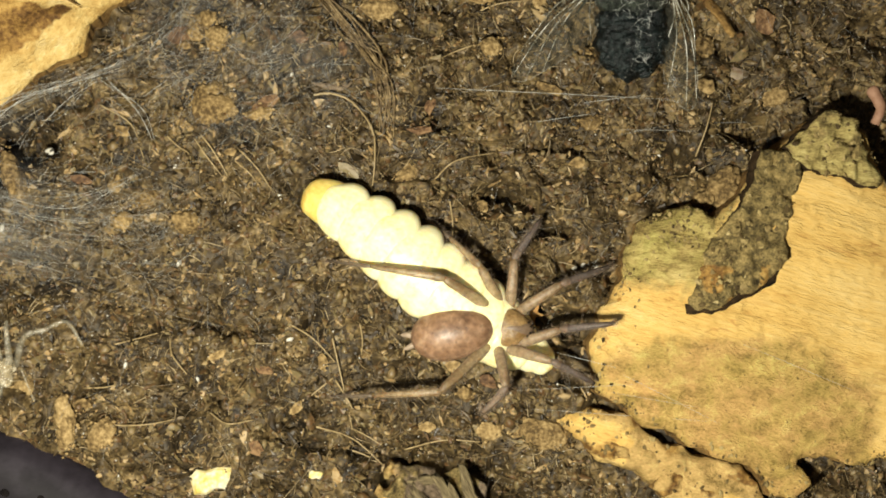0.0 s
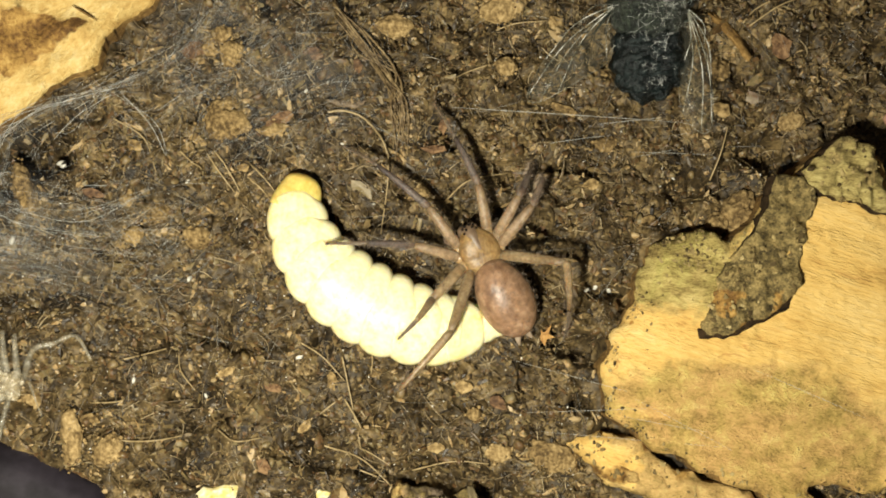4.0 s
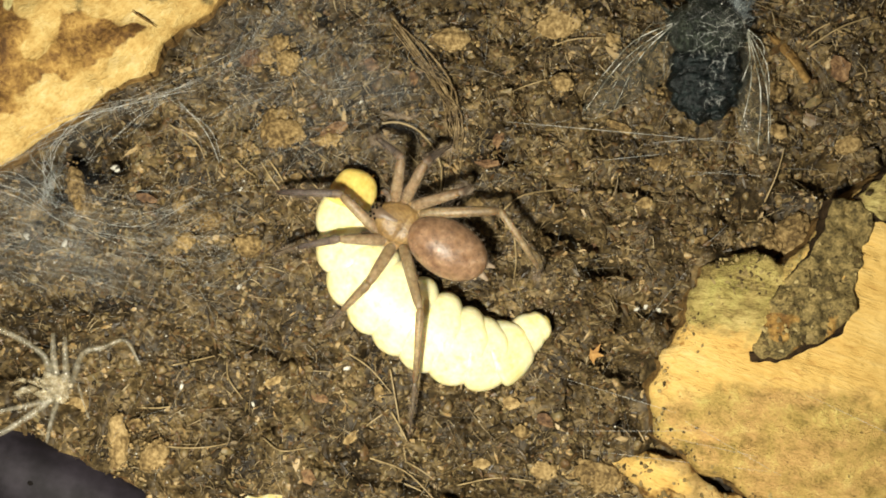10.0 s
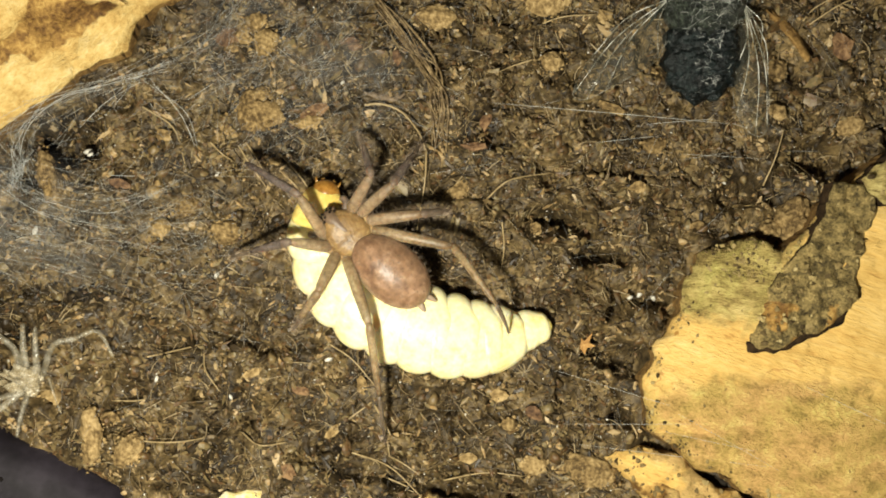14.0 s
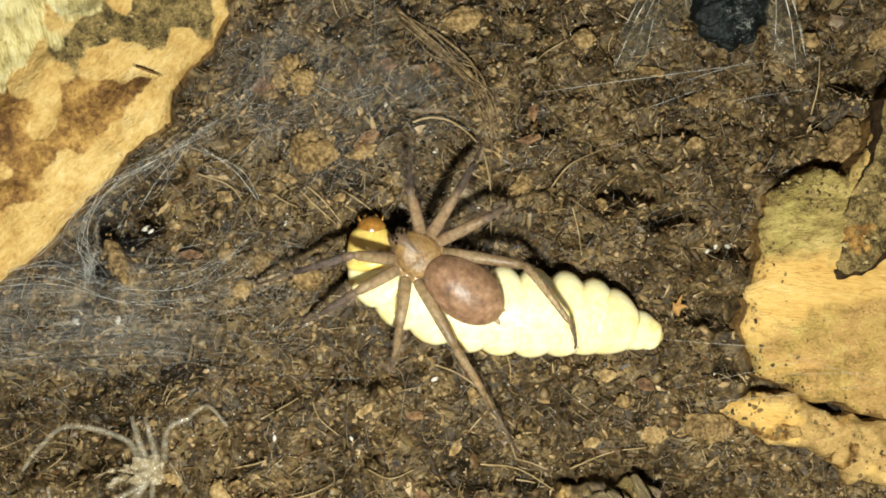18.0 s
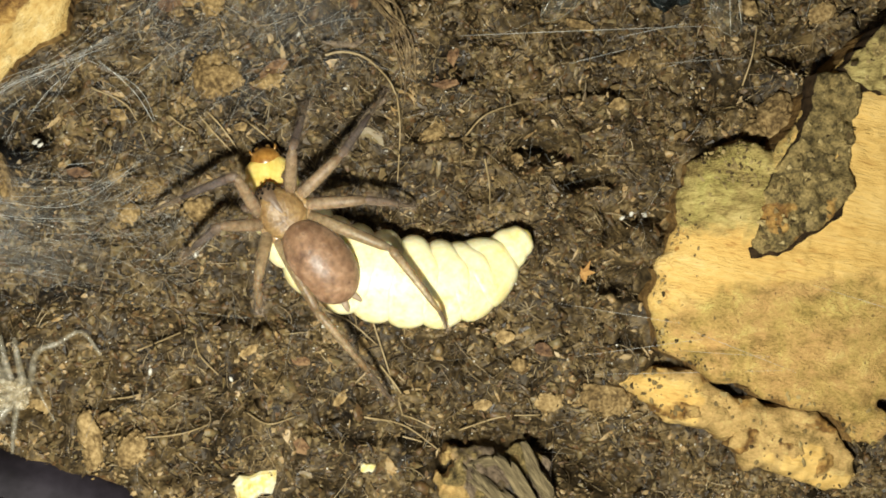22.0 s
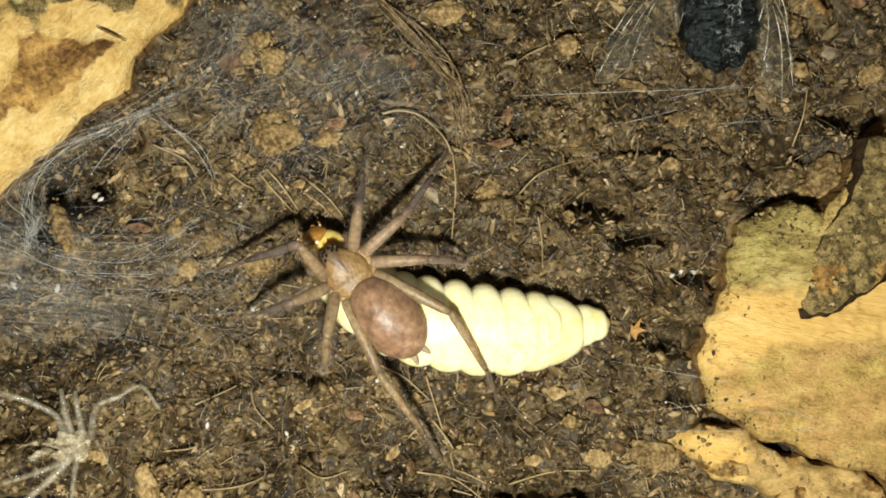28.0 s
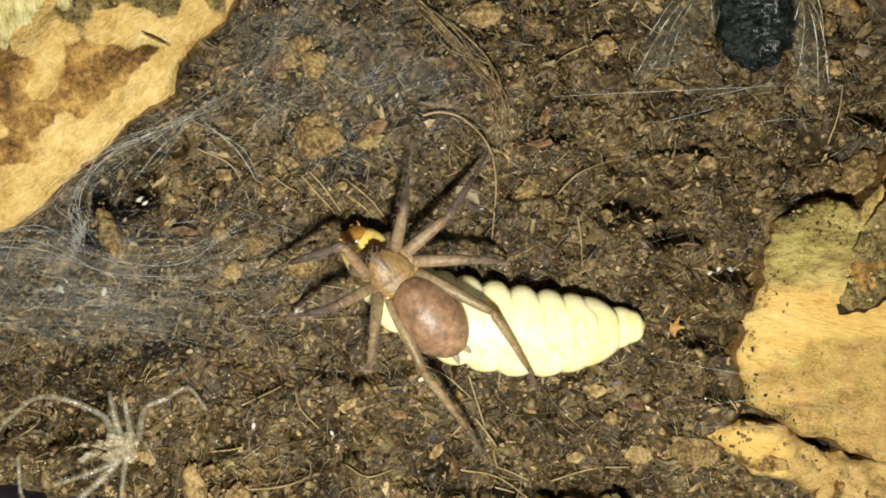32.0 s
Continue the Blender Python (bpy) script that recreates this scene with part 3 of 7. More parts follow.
M_GRIT = material("dark_grit", [(0.3, (0.003, 0.0025, 0.003)), (0.7, (0.010, 0.008, 0.007))], 0.6, 0.9, 0.2, 0.2, 0.1)


# ---- plan, in millimetres: x to the right, y up the slope of the view, z up ----
BARK = [(21.0, -8.6), (22.2, -5.9), (23.9, -3.1), (23.8, -1.7), (25.1, 1.5), (27.2, 2.3), (29.4, 2.9), (31.5, 1.6), (33.5, 3.2),
        (36.0, 6.7), (38.8, 8.3), (41.8, 10.4), (44.0, 9.6), (46.2, 4.2), (48.4, 2.9), (56, 1), (66, -3), (66, -14), (54, -17),
        (48.6, -17.6), (45.7, -18.8), (43.2, -19.5), (40.3, -18.7), (37.2, -18.7), (38.8, -20.8), (37.2, -22.4), (35.3, -22.0),
        (33.8, -19.0), (29.3, -17.7), (26.5, -16.2), (24.2, -14.6), (21.1, -12.7), (20.9, -10.4)]
BARK_PATCH = [(20.9, -9.7), (26.3, -8.4), (32.1, -8.0), (40.7, -9.7), (44.0, -12.6), (44.3, -16.4), (41.3, -23), (30.7, -23), (24.2, -18), (19, -13)]
BARK_CRUST = [(22, -3.4), (22, -1.0), (25.1, 3.5), (29.4, 5), (34, 5), (31.4, -0.4), (29.4, -3.7), (27.5, -4.2)]
FLAP = [(34.9, 7.1), (37.3, 6.8), (38.6, 4.9), (37.8, 2.4), (37.2, -0.8), (35.9, -3.5), (34.0, -4.6), (30.6, -6.1), (28.5, -5.9),
        (28.8, -4.7), (30.1, -1.3), (32.3, 1.1), (34.1, 3.9), (34.8, 5.5)]
CHUNK = [(37.2, 7.2), (38.6, 8.6), (40.8, 10.1), (42.7, 9.5), (43.6, 7.3), (45.1, 4.3), (44.9, 3.5), (42.2, 4.3), (40.3, 4.6), (38.5, 5.6)]
LOWER = [(18.0, -15.0), (21.1, -13.8), (24.4, -15.2), (26.8, -16.85), (29.3, -18.25), (33.4, -19.5), (34.8, -20.6), (35.8, -23.1),
         (36.0, -24.6), (34.5, -25.3), (32.9, -25.2), (30.0, -23.6), (27.2, -23.2), (26.4, -21.0), (24.5, -19.3), (21.5, -18.6), (19.9, -16.7)]
KNOT = [(2.5, -20.6), (4.2, -18.8), (6.6, -18.7), (8.5, -19.2), (10.0, -19.0), (11.3, -20.5), (11.9, -23), (12.2, -26), (2.0, -27), (3.0, -22.5)]
PLATE = [(-11.3, 29.4), (-12.3, 27.7), (-13.7, 23.9), (-16.3, 20.9), (-18.6, 18.7), (-19.4, 17.7), (-20.1, 16.2), (-21.8, 15.4),
         (-23.6, 14.3), (-25.2, 13.0), (-27.5, 11.9), (-31.2, 8.9), (-33.7, 7.3), (-38, 5), (-48, 2), (-58, 14), (-54, 38), (-30, 48), (-10, 40)]
PLATE_STAIN = [(-28.2, 17.6), (-27.3, 19.8), (-24.8, 21.0), (-22.0, 19.0), (-25.8, 16.9), (-29.4, 14.4), (-33.4, 10.8), (-35.0, 12.0), (-31.4, 15.2)]
PLATE_LICHEN = [(-38, 22.2), (-32.2, 21.6), (-28.6, 23.6), (-23.6, 25.7), (-22.1, 28.6), (-22, 40), (-54, 40), (-56, 24)]
PLATE_CRUST = [(-28.9, 22.9), (-25.4, 24.6), (-21.4, 26.0), (-18, 34), (-11.5, 36), (-12.4, 27.6), (-14.2, 23.9), (-16.6, 21.6), (-21.0, 22.3), (-27.4, 21.2)]
PLATE_SHADE = [(-42, 21.4), (-32.4, 21.0), (-30.2, 18.4), (-30.0, 16.2), (-33.0, 14.6), (-44, 12)]
DISH, DISH_R = (-49.5, -65.6), 55.0
PITS = [(-24.8, -1.8, 2.3, 1.7), (19.6, -7.2, 1.6, 3.0), (-25.8, 9.4, 2.5, 2.2), (-29.0, 8.6, 2.2, 1.6), (13.9, 7.0, 0.9, 1.2), (14.6, 4.2, 1.3, 1.6), (16.3, 3.4, 1.2, 1.6),
        (17.6, 1.2, 1.2, 1.6), (36.0, 9.4, 1.8, 2.5), (-27, -2.4, 2.4, 0.9), (9.5, 1.5, 1.5, 1.0), (19, 6, 1.4, 1.0), (5.5, -17.5, 2.2, 1.3), (11, -18.6, 1.6, 1.8),
        (12.9, 3.6, 1.6, 2.2), (17.1, 1.2, 1.5, 2.0), (5.0, -19.6, 1.5, 2.6), (8.0, -18.0, 1.6, 2.0), (13.2, -20.6, 2.2, 2.6), (16.4, -22.2, 1.8, 2.4), (19.5, -12.0, .8, 2.2), (29.0, 6.3, 1.5, 1.8), (-24.9, 8.7, 1.6, 2.2), (-28.3, 6.6, 1.5, 2.4), (-23.9, 6.6, 1.2, 1.5), (-24.2, 11.0, 1.6, 1.5), (-21.6, 12.8, 1.3, 1.3), (-31.5, 3.6, 1.8, 1.4), (-27.5, -1.2, 1.6, 1.6), (-33, -2.2, 2.8, 2.2), (-29.8, -5.0, 2.0, 1.8), (-36, -6, 3, 2), (-33, -8, 2, 1.6)]
CRACKS = [((-21.3, -13.2), (-15.4, -13.7), (-10.5, -13.0)), ((18.8, -3.5), (21.2, -2.5), (23.6, -2.2)), ((15, 4.6), (17, 2.6), (19.6, 0.6)),
          ((12, 4.4), (14.5, 4.4), (16, 3.2)), ((-13, -5), (-9, -7), (-5, -6.6)), ((-6, -15.6), (0, -17), (5, -17.6))]


def soil_z(x, y):
    x, y = np.asarray(x, float), np.asarray(y, float)
    z = 0.45 * vnoise(x, y, 8.0, 1) + 0.80 * vnoise(x, y, 3.1, 2) + 0.70 * vnoise(x, y, 1.3, 3) + 0.35 * vnoise(x, y, 0.62, 4)
    rift = np.clip(ridged(x * 0.5 + vnoise(x, y, 2, 8), y + 0.6 * vnoise(x, y, 1.2, 7), 4.2, 5) - 0.90, 0, 0.1) * 10
    z = z - 2.2 * rift * np.clip(vnoise(x, y, 4.5, 6) * 3 - 0.6, 0, 1)
    for px_, py_, r, deep in PITS:
        d = np.hypot((x - px_) * 0.8, (y - py_) * 1.25) / r + 0.22 * vnoise(x, y, 0.9, 11)
        z = z - 1.5 * deep * np.exp(-np.clip(d, 0, 9) ** 4)
    hollow = np.clip(vnoise(x + .5 * vnoise(x, y, 1.1, 15), y, 2.1, 13) - .38, 0, .26) / .26
    z = z - 1.5 * hollow * np.clip(vnoise(x, y, 6.5, 14) * 2 + .75, .15, 1)
    wob = 0.4 * vnoise(x, y, 1.2, 9)
    for line in CRACKS:
        for (ax, ay), (bx, by) in zip(line, line[1:]):
            s = np.clip(((x - ax) * (bx - ax) + (y - ay) * (by - ay)) / ((bx - ax) ** 2 + (by - ay) ** 2), 0, 1)
            d = np.hypot(x - ax - s * (bx - ax), y - ay - s * (by - ay)) + wob
            z = z - 2.2 * np.exp(-(np.abs(d) / 0.42) ** 4)
    calm = np.exp(-(((x - 2) / 16) ** 2 + ((y + 1) / 10) ** 2) ** 2)
    z = z * (1 - 0.35 * calm) - 0.1
    far = np.clip((np.hypot(x, y) - 60) / 40, 0, 1)
    z = z * (1 - 0.5 * far)
    edge = DISH_R + 3.4 - np.hypot(x - DISH[0], y - DISH[1]) + 0.8 * vnoise(x, y, 2.0, 12)
    return z - 5.0 * np.clip(edge / 6, 0, 1) ** 1.5


def axis_lines(lo, hi, step, far):
    mid = np.arange(lo, hi + step / 2, step)
    out, s = [mid[-1]], step
    while out[-1] < far:
        s *= 1.35
        out.append(out[-1] + s)
    right = np.array(out[1:])
    return np.r_[-(right - mid[-1])[::-1] + mid[0], mid, right]


def grid_faces(nx, ny):
    i = np.arange((nx - 1) * (ny - 1))
    a = i // (ny - 1) * ny + i % (ny - 1)
    return np.stack([a, a + ny, a + ny + 1, a + 1], 1)


def make_ground():
    xs, ys = axis_lines(-41, 52, 0.24, 170), axis_lines(-28, 33, 0.24, 170)
    gx, gy = np.meshgrid(xs, ys, indexing="ij")
    v = np.stack([gx.ravel(), gy.ravel(), soil_z(gx, gy).ravel()], 1) * U
    me = mesh_from("ground", v, grid_faces(len(xs), len(ys)).tolist(), [M_SOIL])
    thing("ground", "dark brown damp soil full of crumbs and fibres", "soil", me, kind="structure")


def slab(name, outline, top, base, masks, mat, side, step=0.3, rough=0.5, seed=0, parent=None, edge=(0.45, 0.25), bay=1.6, **tags):
    """A piece of bark: a plan with a ragged edge, a relief on top and broken sides. masks: where its other surfaces lie."""
    p = np.array(outline)
    lo, hi = p.min(0) - 1.5, p.max(0) + 1.5
    xs, ys = np.arange(lo[0], hi[0], step), np.arange(lo[1], hi[1], step)
    gx, gy = np.meshgrid(xs, ys, indexing="ij")
    rag = rough * (vnoise(gx, gy, bay, 20 + seed) + 0.5 * vnoise(gx, gy, bay * .375, 21 + seed))
    sd = inside(gx, gy, outline) + rag
    dx, dy = np.gradient(sd, step)
    norm = np.maximum(np.hypot(dx, dy), 0.3)
    out = sd < 0
    pull = np.where(out, np.clip(-sd, 0, 2 * step), 0)
    x, y, sd = (gx + dx / norm * pull).ravel(), (gy + dy / norm * pull).ravel(), np.clip(sd, 0, None).ravel()
    z = top(x, y, sd) - edge[0] * np.exp(-sd / edge[1])
    f = grid_faces(len(xs), len(ys))
    f = f[(~out.ravel())[f].any(1)]
    used = np.unique(f)
    re = np.zeros(len(x), np.int64)
    re[used] = np.arange(len(used))
    f, v = re[f], np.stack([x, y, z], 1)[used]
    pairs = np.stack([f, np.roll(f, -1, 1)], 2).reshape(-1, 2)
    code, back = pairs[:, 0] * len(v) + pairs[:, 1], pairs[:, 1] * len(v) + pairs[:, 0]
    rim = pairs[~np.isin(code, back)]
    low = v.copy()
    low[:, 2] = np.minimum(base, v[:, 2] - 0.05)
    skirt = np.stack([rim[:, 1], rim[:, 0], rim[:, 0] + len(v), rim[:, 1] + len(v)], 1)
    me = mesh_from(name, np.r_[v, low] * U, f.tolist() + skirt.tolist(), [mat, side], np.r_[np.zeros(len(f)), np.ones(len(skirt))])
    for i, m in enumerate(masks(v[:, 0], v[:, 1], sd[used])):
        me.attributes.new("mask%d" % (i + 1), "FLOAT", "POINT").data.foreach_set("value", np.r_[m, m].astype(np.float32))
    if parent:
        return part(name, me, parent, tags.get("label", ""))
    return thing(name, tags["label"], tags["category"], me)


def bark_top(x, y, sd=None):
    z = 3.7 + 0.035 * (x - 25) + 0.35 * vnoise(x, y, 6, 30) + 0.20 * vnoise(x * 0.35 + y * 0.1, y, 1.3, 31) + 0.07 * vnoise(x, y, 0.5, 32)
    if sd is None:
        return z
    soft = np.clip((31 - x) / 6, 0.12, 1) * np.where(y > -13, 1, 0.12)
    return z - (z - 1.9) * np.exp(-sd / (1.5 * soft)) * np.clip(soft * 1.6, 0, 1)


def flap_top(x, y, sd):
    """The flap lies close to the crust along one side and stands proud along the other."""
    sunk = .75 * np.exp(-np.clip(.9 * (x - 28.5) - .44 * (y + 5.9), 0, 9) / .7) * np.clip((2 - y) / 2, 0, 1)
    return 4.85 - sunk + 0.45 * vnoise(x, y, 2.6, 41) + 0.35 * vnoise(x, y, 0.9, 42) + 0.22 * vnoise(x, y, 0.42, 39) + 0.35 * np.exp(-sd / 0.8)


def strip_top(x, y, sd):
    """The strip dips under the soil at its thin end."""
    z = 2.6 - 1.5 * np.clip((23.5 - x) / 5, 0, 1) + 0.4 * vnoise(x, y, 3, 46) + 0.3 * vnoise(x, y, 1.0, 47) + 0.12 * vnoise(x, y, .45, 38)
    return z - np.clip(1.2 + .08 * (x - 26), .3, 2) * np.exp(-sd / .4) * (x + y * .9 < 8.5)


def make_bark():
    bark = slab("bark_piece", BARK, bark_top, -1.2, lambda x, y, sd: (inside(x, y, BARK_PATCH) * .5, inside(x, y, BARK_CRUST) * .5),
                M_BARK, M_BROWN, 0.2, 0.4, 1, label="large flat piece of bark showing yellow inner wood", category="bark")
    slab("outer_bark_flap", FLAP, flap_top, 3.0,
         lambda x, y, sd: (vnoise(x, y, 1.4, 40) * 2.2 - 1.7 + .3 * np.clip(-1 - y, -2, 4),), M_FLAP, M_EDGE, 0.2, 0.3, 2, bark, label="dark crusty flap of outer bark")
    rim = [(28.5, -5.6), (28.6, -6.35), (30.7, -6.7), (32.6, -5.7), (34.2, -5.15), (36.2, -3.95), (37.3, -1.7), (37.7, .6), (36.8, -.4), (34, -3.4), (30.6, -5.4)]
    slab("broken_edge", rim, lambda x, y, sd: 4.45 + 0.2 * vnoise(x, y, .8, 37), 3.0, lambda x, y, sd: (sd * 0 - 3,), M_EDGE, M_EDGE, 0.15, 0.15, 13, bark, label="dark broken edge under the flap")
    slab("crust_chunk", CHUNK, lambda x, y, sd: 6.1 + 0.6 * vnoise(x, y, 1.6, 43) + 0.4 * vnoise(x, y, 0.6, 44), 3.4,
         lambda x, y, sd: (vnoise(x, y, 1.5, 45) * 1.5 - .7,), M_CHUNK, M_EDGE, 0.2, 0.35, 3, bark, label="pale grey-green crust lump")
    strip = slab("bark_strip", LOWER, strip_top, -1.2,
         lambda x, y, sd: (vnoise(x, y, 3, 48) * 1.6 - .3, vnoise(x, y, 2.4, 49) * 1.6 - .9), M_STRIP, M_BROWN, 0.2, 0.3, 4,
         label="thin ochre strip of bark beside the larger piece", category="bark")
    for k, (x, y, a, b, w) in enumerate(((23.0, -17.4, 1.5, .7, -35), (27.2, -20.4, 1.6, .9, 20), (30.6, -21.6, 1.3, .8, -30), (33.2, -23.2, 1.2, .9, 50), (25.4, -18.2, .9, .6, 10))):
        c, d = math.cos(radians(w)), math.sin(radians(w))
        flake = [(x + a * p * c - b * q * d, y + a * p * d + b * q * c) for p, q in ((1, .1), (.5, .9), (-.4, .8), (-1, .1), (-.6, -.8), (.3, -1))]
        slab("bark_scale", flake, lambda x, y, sd: strip_top(x, y, sd * 0 + 2) + .28 + .1 * vnoise(x, y, .5, 36), 0.5, lambda x, y, sd: (sd * 0 - 1, vnoise(x, y, 1, 35) - .3), M_STRIP, M_BROWN, 0.14, 0.3, 14 + k, strip, bay=.9)
    slab("bark_knot", KNOT, lambda x, y, sd: 0.2 + 0.7 * (x < 5) + 0.5 * vnoise(x, y, 2.0, 51) + 0.5 * vnoise(x + y * .5, y * .2, 0.5, 52) + .5 * vnoise(x, y, .4, 55) + .3 * vnoise(x, y, .2, 50), -1.2,
         lambda x, y, sd: ((5.0 - x) * .9 + vnoise(x, y, 2, 53), vnoise(x, y, 1.6, 54) * 1.8 - .4), M_KNOT, M_BROWN, 0.18, 0.9, 5, edge=(1.2, 0.6),
         label="knobbly brown bark lump half sunk in soil", category="bark")

    def plate_masks(x, y, sd):
        fine = vnoise(x, y, 1.1, 59)
        brown = np.maximum(inside(x, y, PLATE_STAIN) * .9, inside(x, y, PLATE_SHADE) * .6) + .9 * vnoise(x, y, 1.8, 62) + .7 * fine + .3
        dark = np.maximum(inside(x, y, PLATE_CRUST) * .7, inside(x, y, PLATE_SHADE) * .4 - 1.3) + .8 * vnoise(x, y, 2.0, 63) + .8 * fine - .2
        pale = inside(x, y, PLATE_LICHEN) * .6 + 1.0 * vnoise(x * 1.6, y * .7, 1.8, 60) + .4 * fine
        return brown, dark, pale

    slab("bark_plate", PLATE, lambda x, y, sd: 2.7 + 0.10 * np.clip(sd, 0, 30) + 0.55 * vnoise(x, y, 4, 64) + 0.40 * vnoise(x, y, 1.5, 65) + 0.5 * np.exp(-(((y - 15.4) - 0.87 * (x + 34.8)) / 1.1) ** 2), -1.2,
         plate_masks, M_PLATE, M_BROWN, 0.22, 0.5, 6, edge=(0.9, 0.5), bay=2.8, label="curved bark plate with pale edge and mottled brown face", category="bark")
    b = Build().tube(curve_points([(-21.9, 20.6, 3.45), (-20.9, 20.0, 3.5), (-19.9, 19.4, 3.35)], 4), [.03, .06, .09, .10, .09, .09, .07, .05, .02], 7, squash=.6)
    thing("dark_splinter", "thin dark splinter lying on the bark plate", "splinter", b.mesh("dark_splinter", [M_BROWN]))
    chip = [((12.0, 25.2), (14, 24.6), (16, 24.2), (17.2, 26.2), (18, 33), (12, 33)), ((21.0, 25.2), (22.4, 25.6), (24, 27), (24.6, 30), (22.6, 30), (22, 27.4))]
    for k, outline in enumerate(chip):
        slab("wood_chip", outline, lambda x, y, sd: 1.5 + 0.2 * vnoise(x, y, 1.2, 66), -1.0, lambda x, y, sd: (sd * 0 - 3, sd * 0 - 3), M_BARK, M_BROWN,
             0.2, 0.2, 7 + k, label="small yellow wood chip on the soil", category="wood chip")
    b = Build().tube(curve_points([(44.8, 9.0, 5.4), (45.1, 10.2, 6.0), (44.5, 11.4, 6.2), (44.3, 11.9, 6.0)], 4), [.4] * 5 + [.5] * 3 + [.55] * 3 + [.45, .25], 9)
    thing("twig_stub", "pinkish broken twig stub behind the bark", "twig", b.mesh("twig_stub", [M_PINK]))
    b = Build().tube(curve_points([(49.8, 9.2, 2.0), (50.1, 7, 2.4), (49.9, 4.2, 2.0)], 5), [.5, .7, .8, .8, .8, .8, .8, .8, .7, .6, .4], 8)
    thing("pale_root", "pale greenish root stub by the bark", "root", b.mesh("pale_root", [M_PALE]))


# ---- loose matter on the soil ----
def off_bark(x, y, gap=0.2):
    ok = np.ones(x.shape, bool)
    for o in (BARK, LOWER, PLATE, KNOT):
        ok &= inside(x, y, o) < -gap
    return ok & (np.hypot(x - DISH[0], y - DISH[1]) > DISH_R + 0.8)


def scatter(n):
    x, y = rng.uniform(-41, 52, n), rng.uniform(-28, 33, n)
    ok = off_bark(x, y)
    return x[ok], y[ok]


def turns(n, flat=1.0):
    """Random turn matrices; flat below 1 keeps things lying."""
    a, b, c = rng.uniform(0, 2 * np.pi, n), rng.normal(0, 1.2 * flat, n), rng.normal(0, 1.2 * flat, n)
    z, o = np.zeros(n), np.ones(n)
    rz = np.stack([np.cos(a), -np.sin(a), z, np.sin(a), np.cos(a), z, z, z, o], 1).reshape(n, 3, 3)
    ry = np.stack([np.cos(b), z, np.sin(b), z, o, z, -np.sin(b), z, np.cos(b)], 1).reshape(n, 3, 3)
    rx = np.stack([o, z, z, z, np.cos(c), -np.sin(c), z, np.sin(c), np.cos(c)], 1).reshape(n, 3, 3)
    return rz @ ry @ rx


def ico():
    g = (1 + 5 ** 0.5) / 2
    v = np.array([(-1, g, 0), (1, g, 0), (-1, -g, 0), (1, -g, 0), (0, -1, g), (0, 1, g), (0, -1, -g), (0, 1, -g), (g, 0, -1), (g, 0, 1), (-g, 0, -1), (-g, 0, 1)])
    f = [(0, 11, 5), (0, 5, 1), (0, 1, 7), (0, 7, 10), (0, 10, 11), (1, 5, 9), (5, 11, 4), (11, 10, 2), (10, 7, 6), (7, 1, 8), (3, 9, 4), (3, 4, 2),
         (3, 2, 6), (3, 6, 8), (3, 8, 9), (4, 9, 5), (2, 4, 11), (6, 2, 10), (8, 6, 7), (9, 8, 1)]
    return v / np.linalg.norm(v[0]), np.array(f)


def many(base, faces, pos, size, rot, jitter):
    n, k = len(pos), len(base)
    v = base[None] * size[:, None, :] * (1 + rng.normal(0, jitter, (n, k, 1)))
    v = np.einsum("nij,nkj->nki", rot, v) + pos[:, None, :]
    f = faces[None] + (np.arange(n) * k)[:, None, None]
    return v.reshape(-1, 3), f.reshape(-1, faces.shape[1])


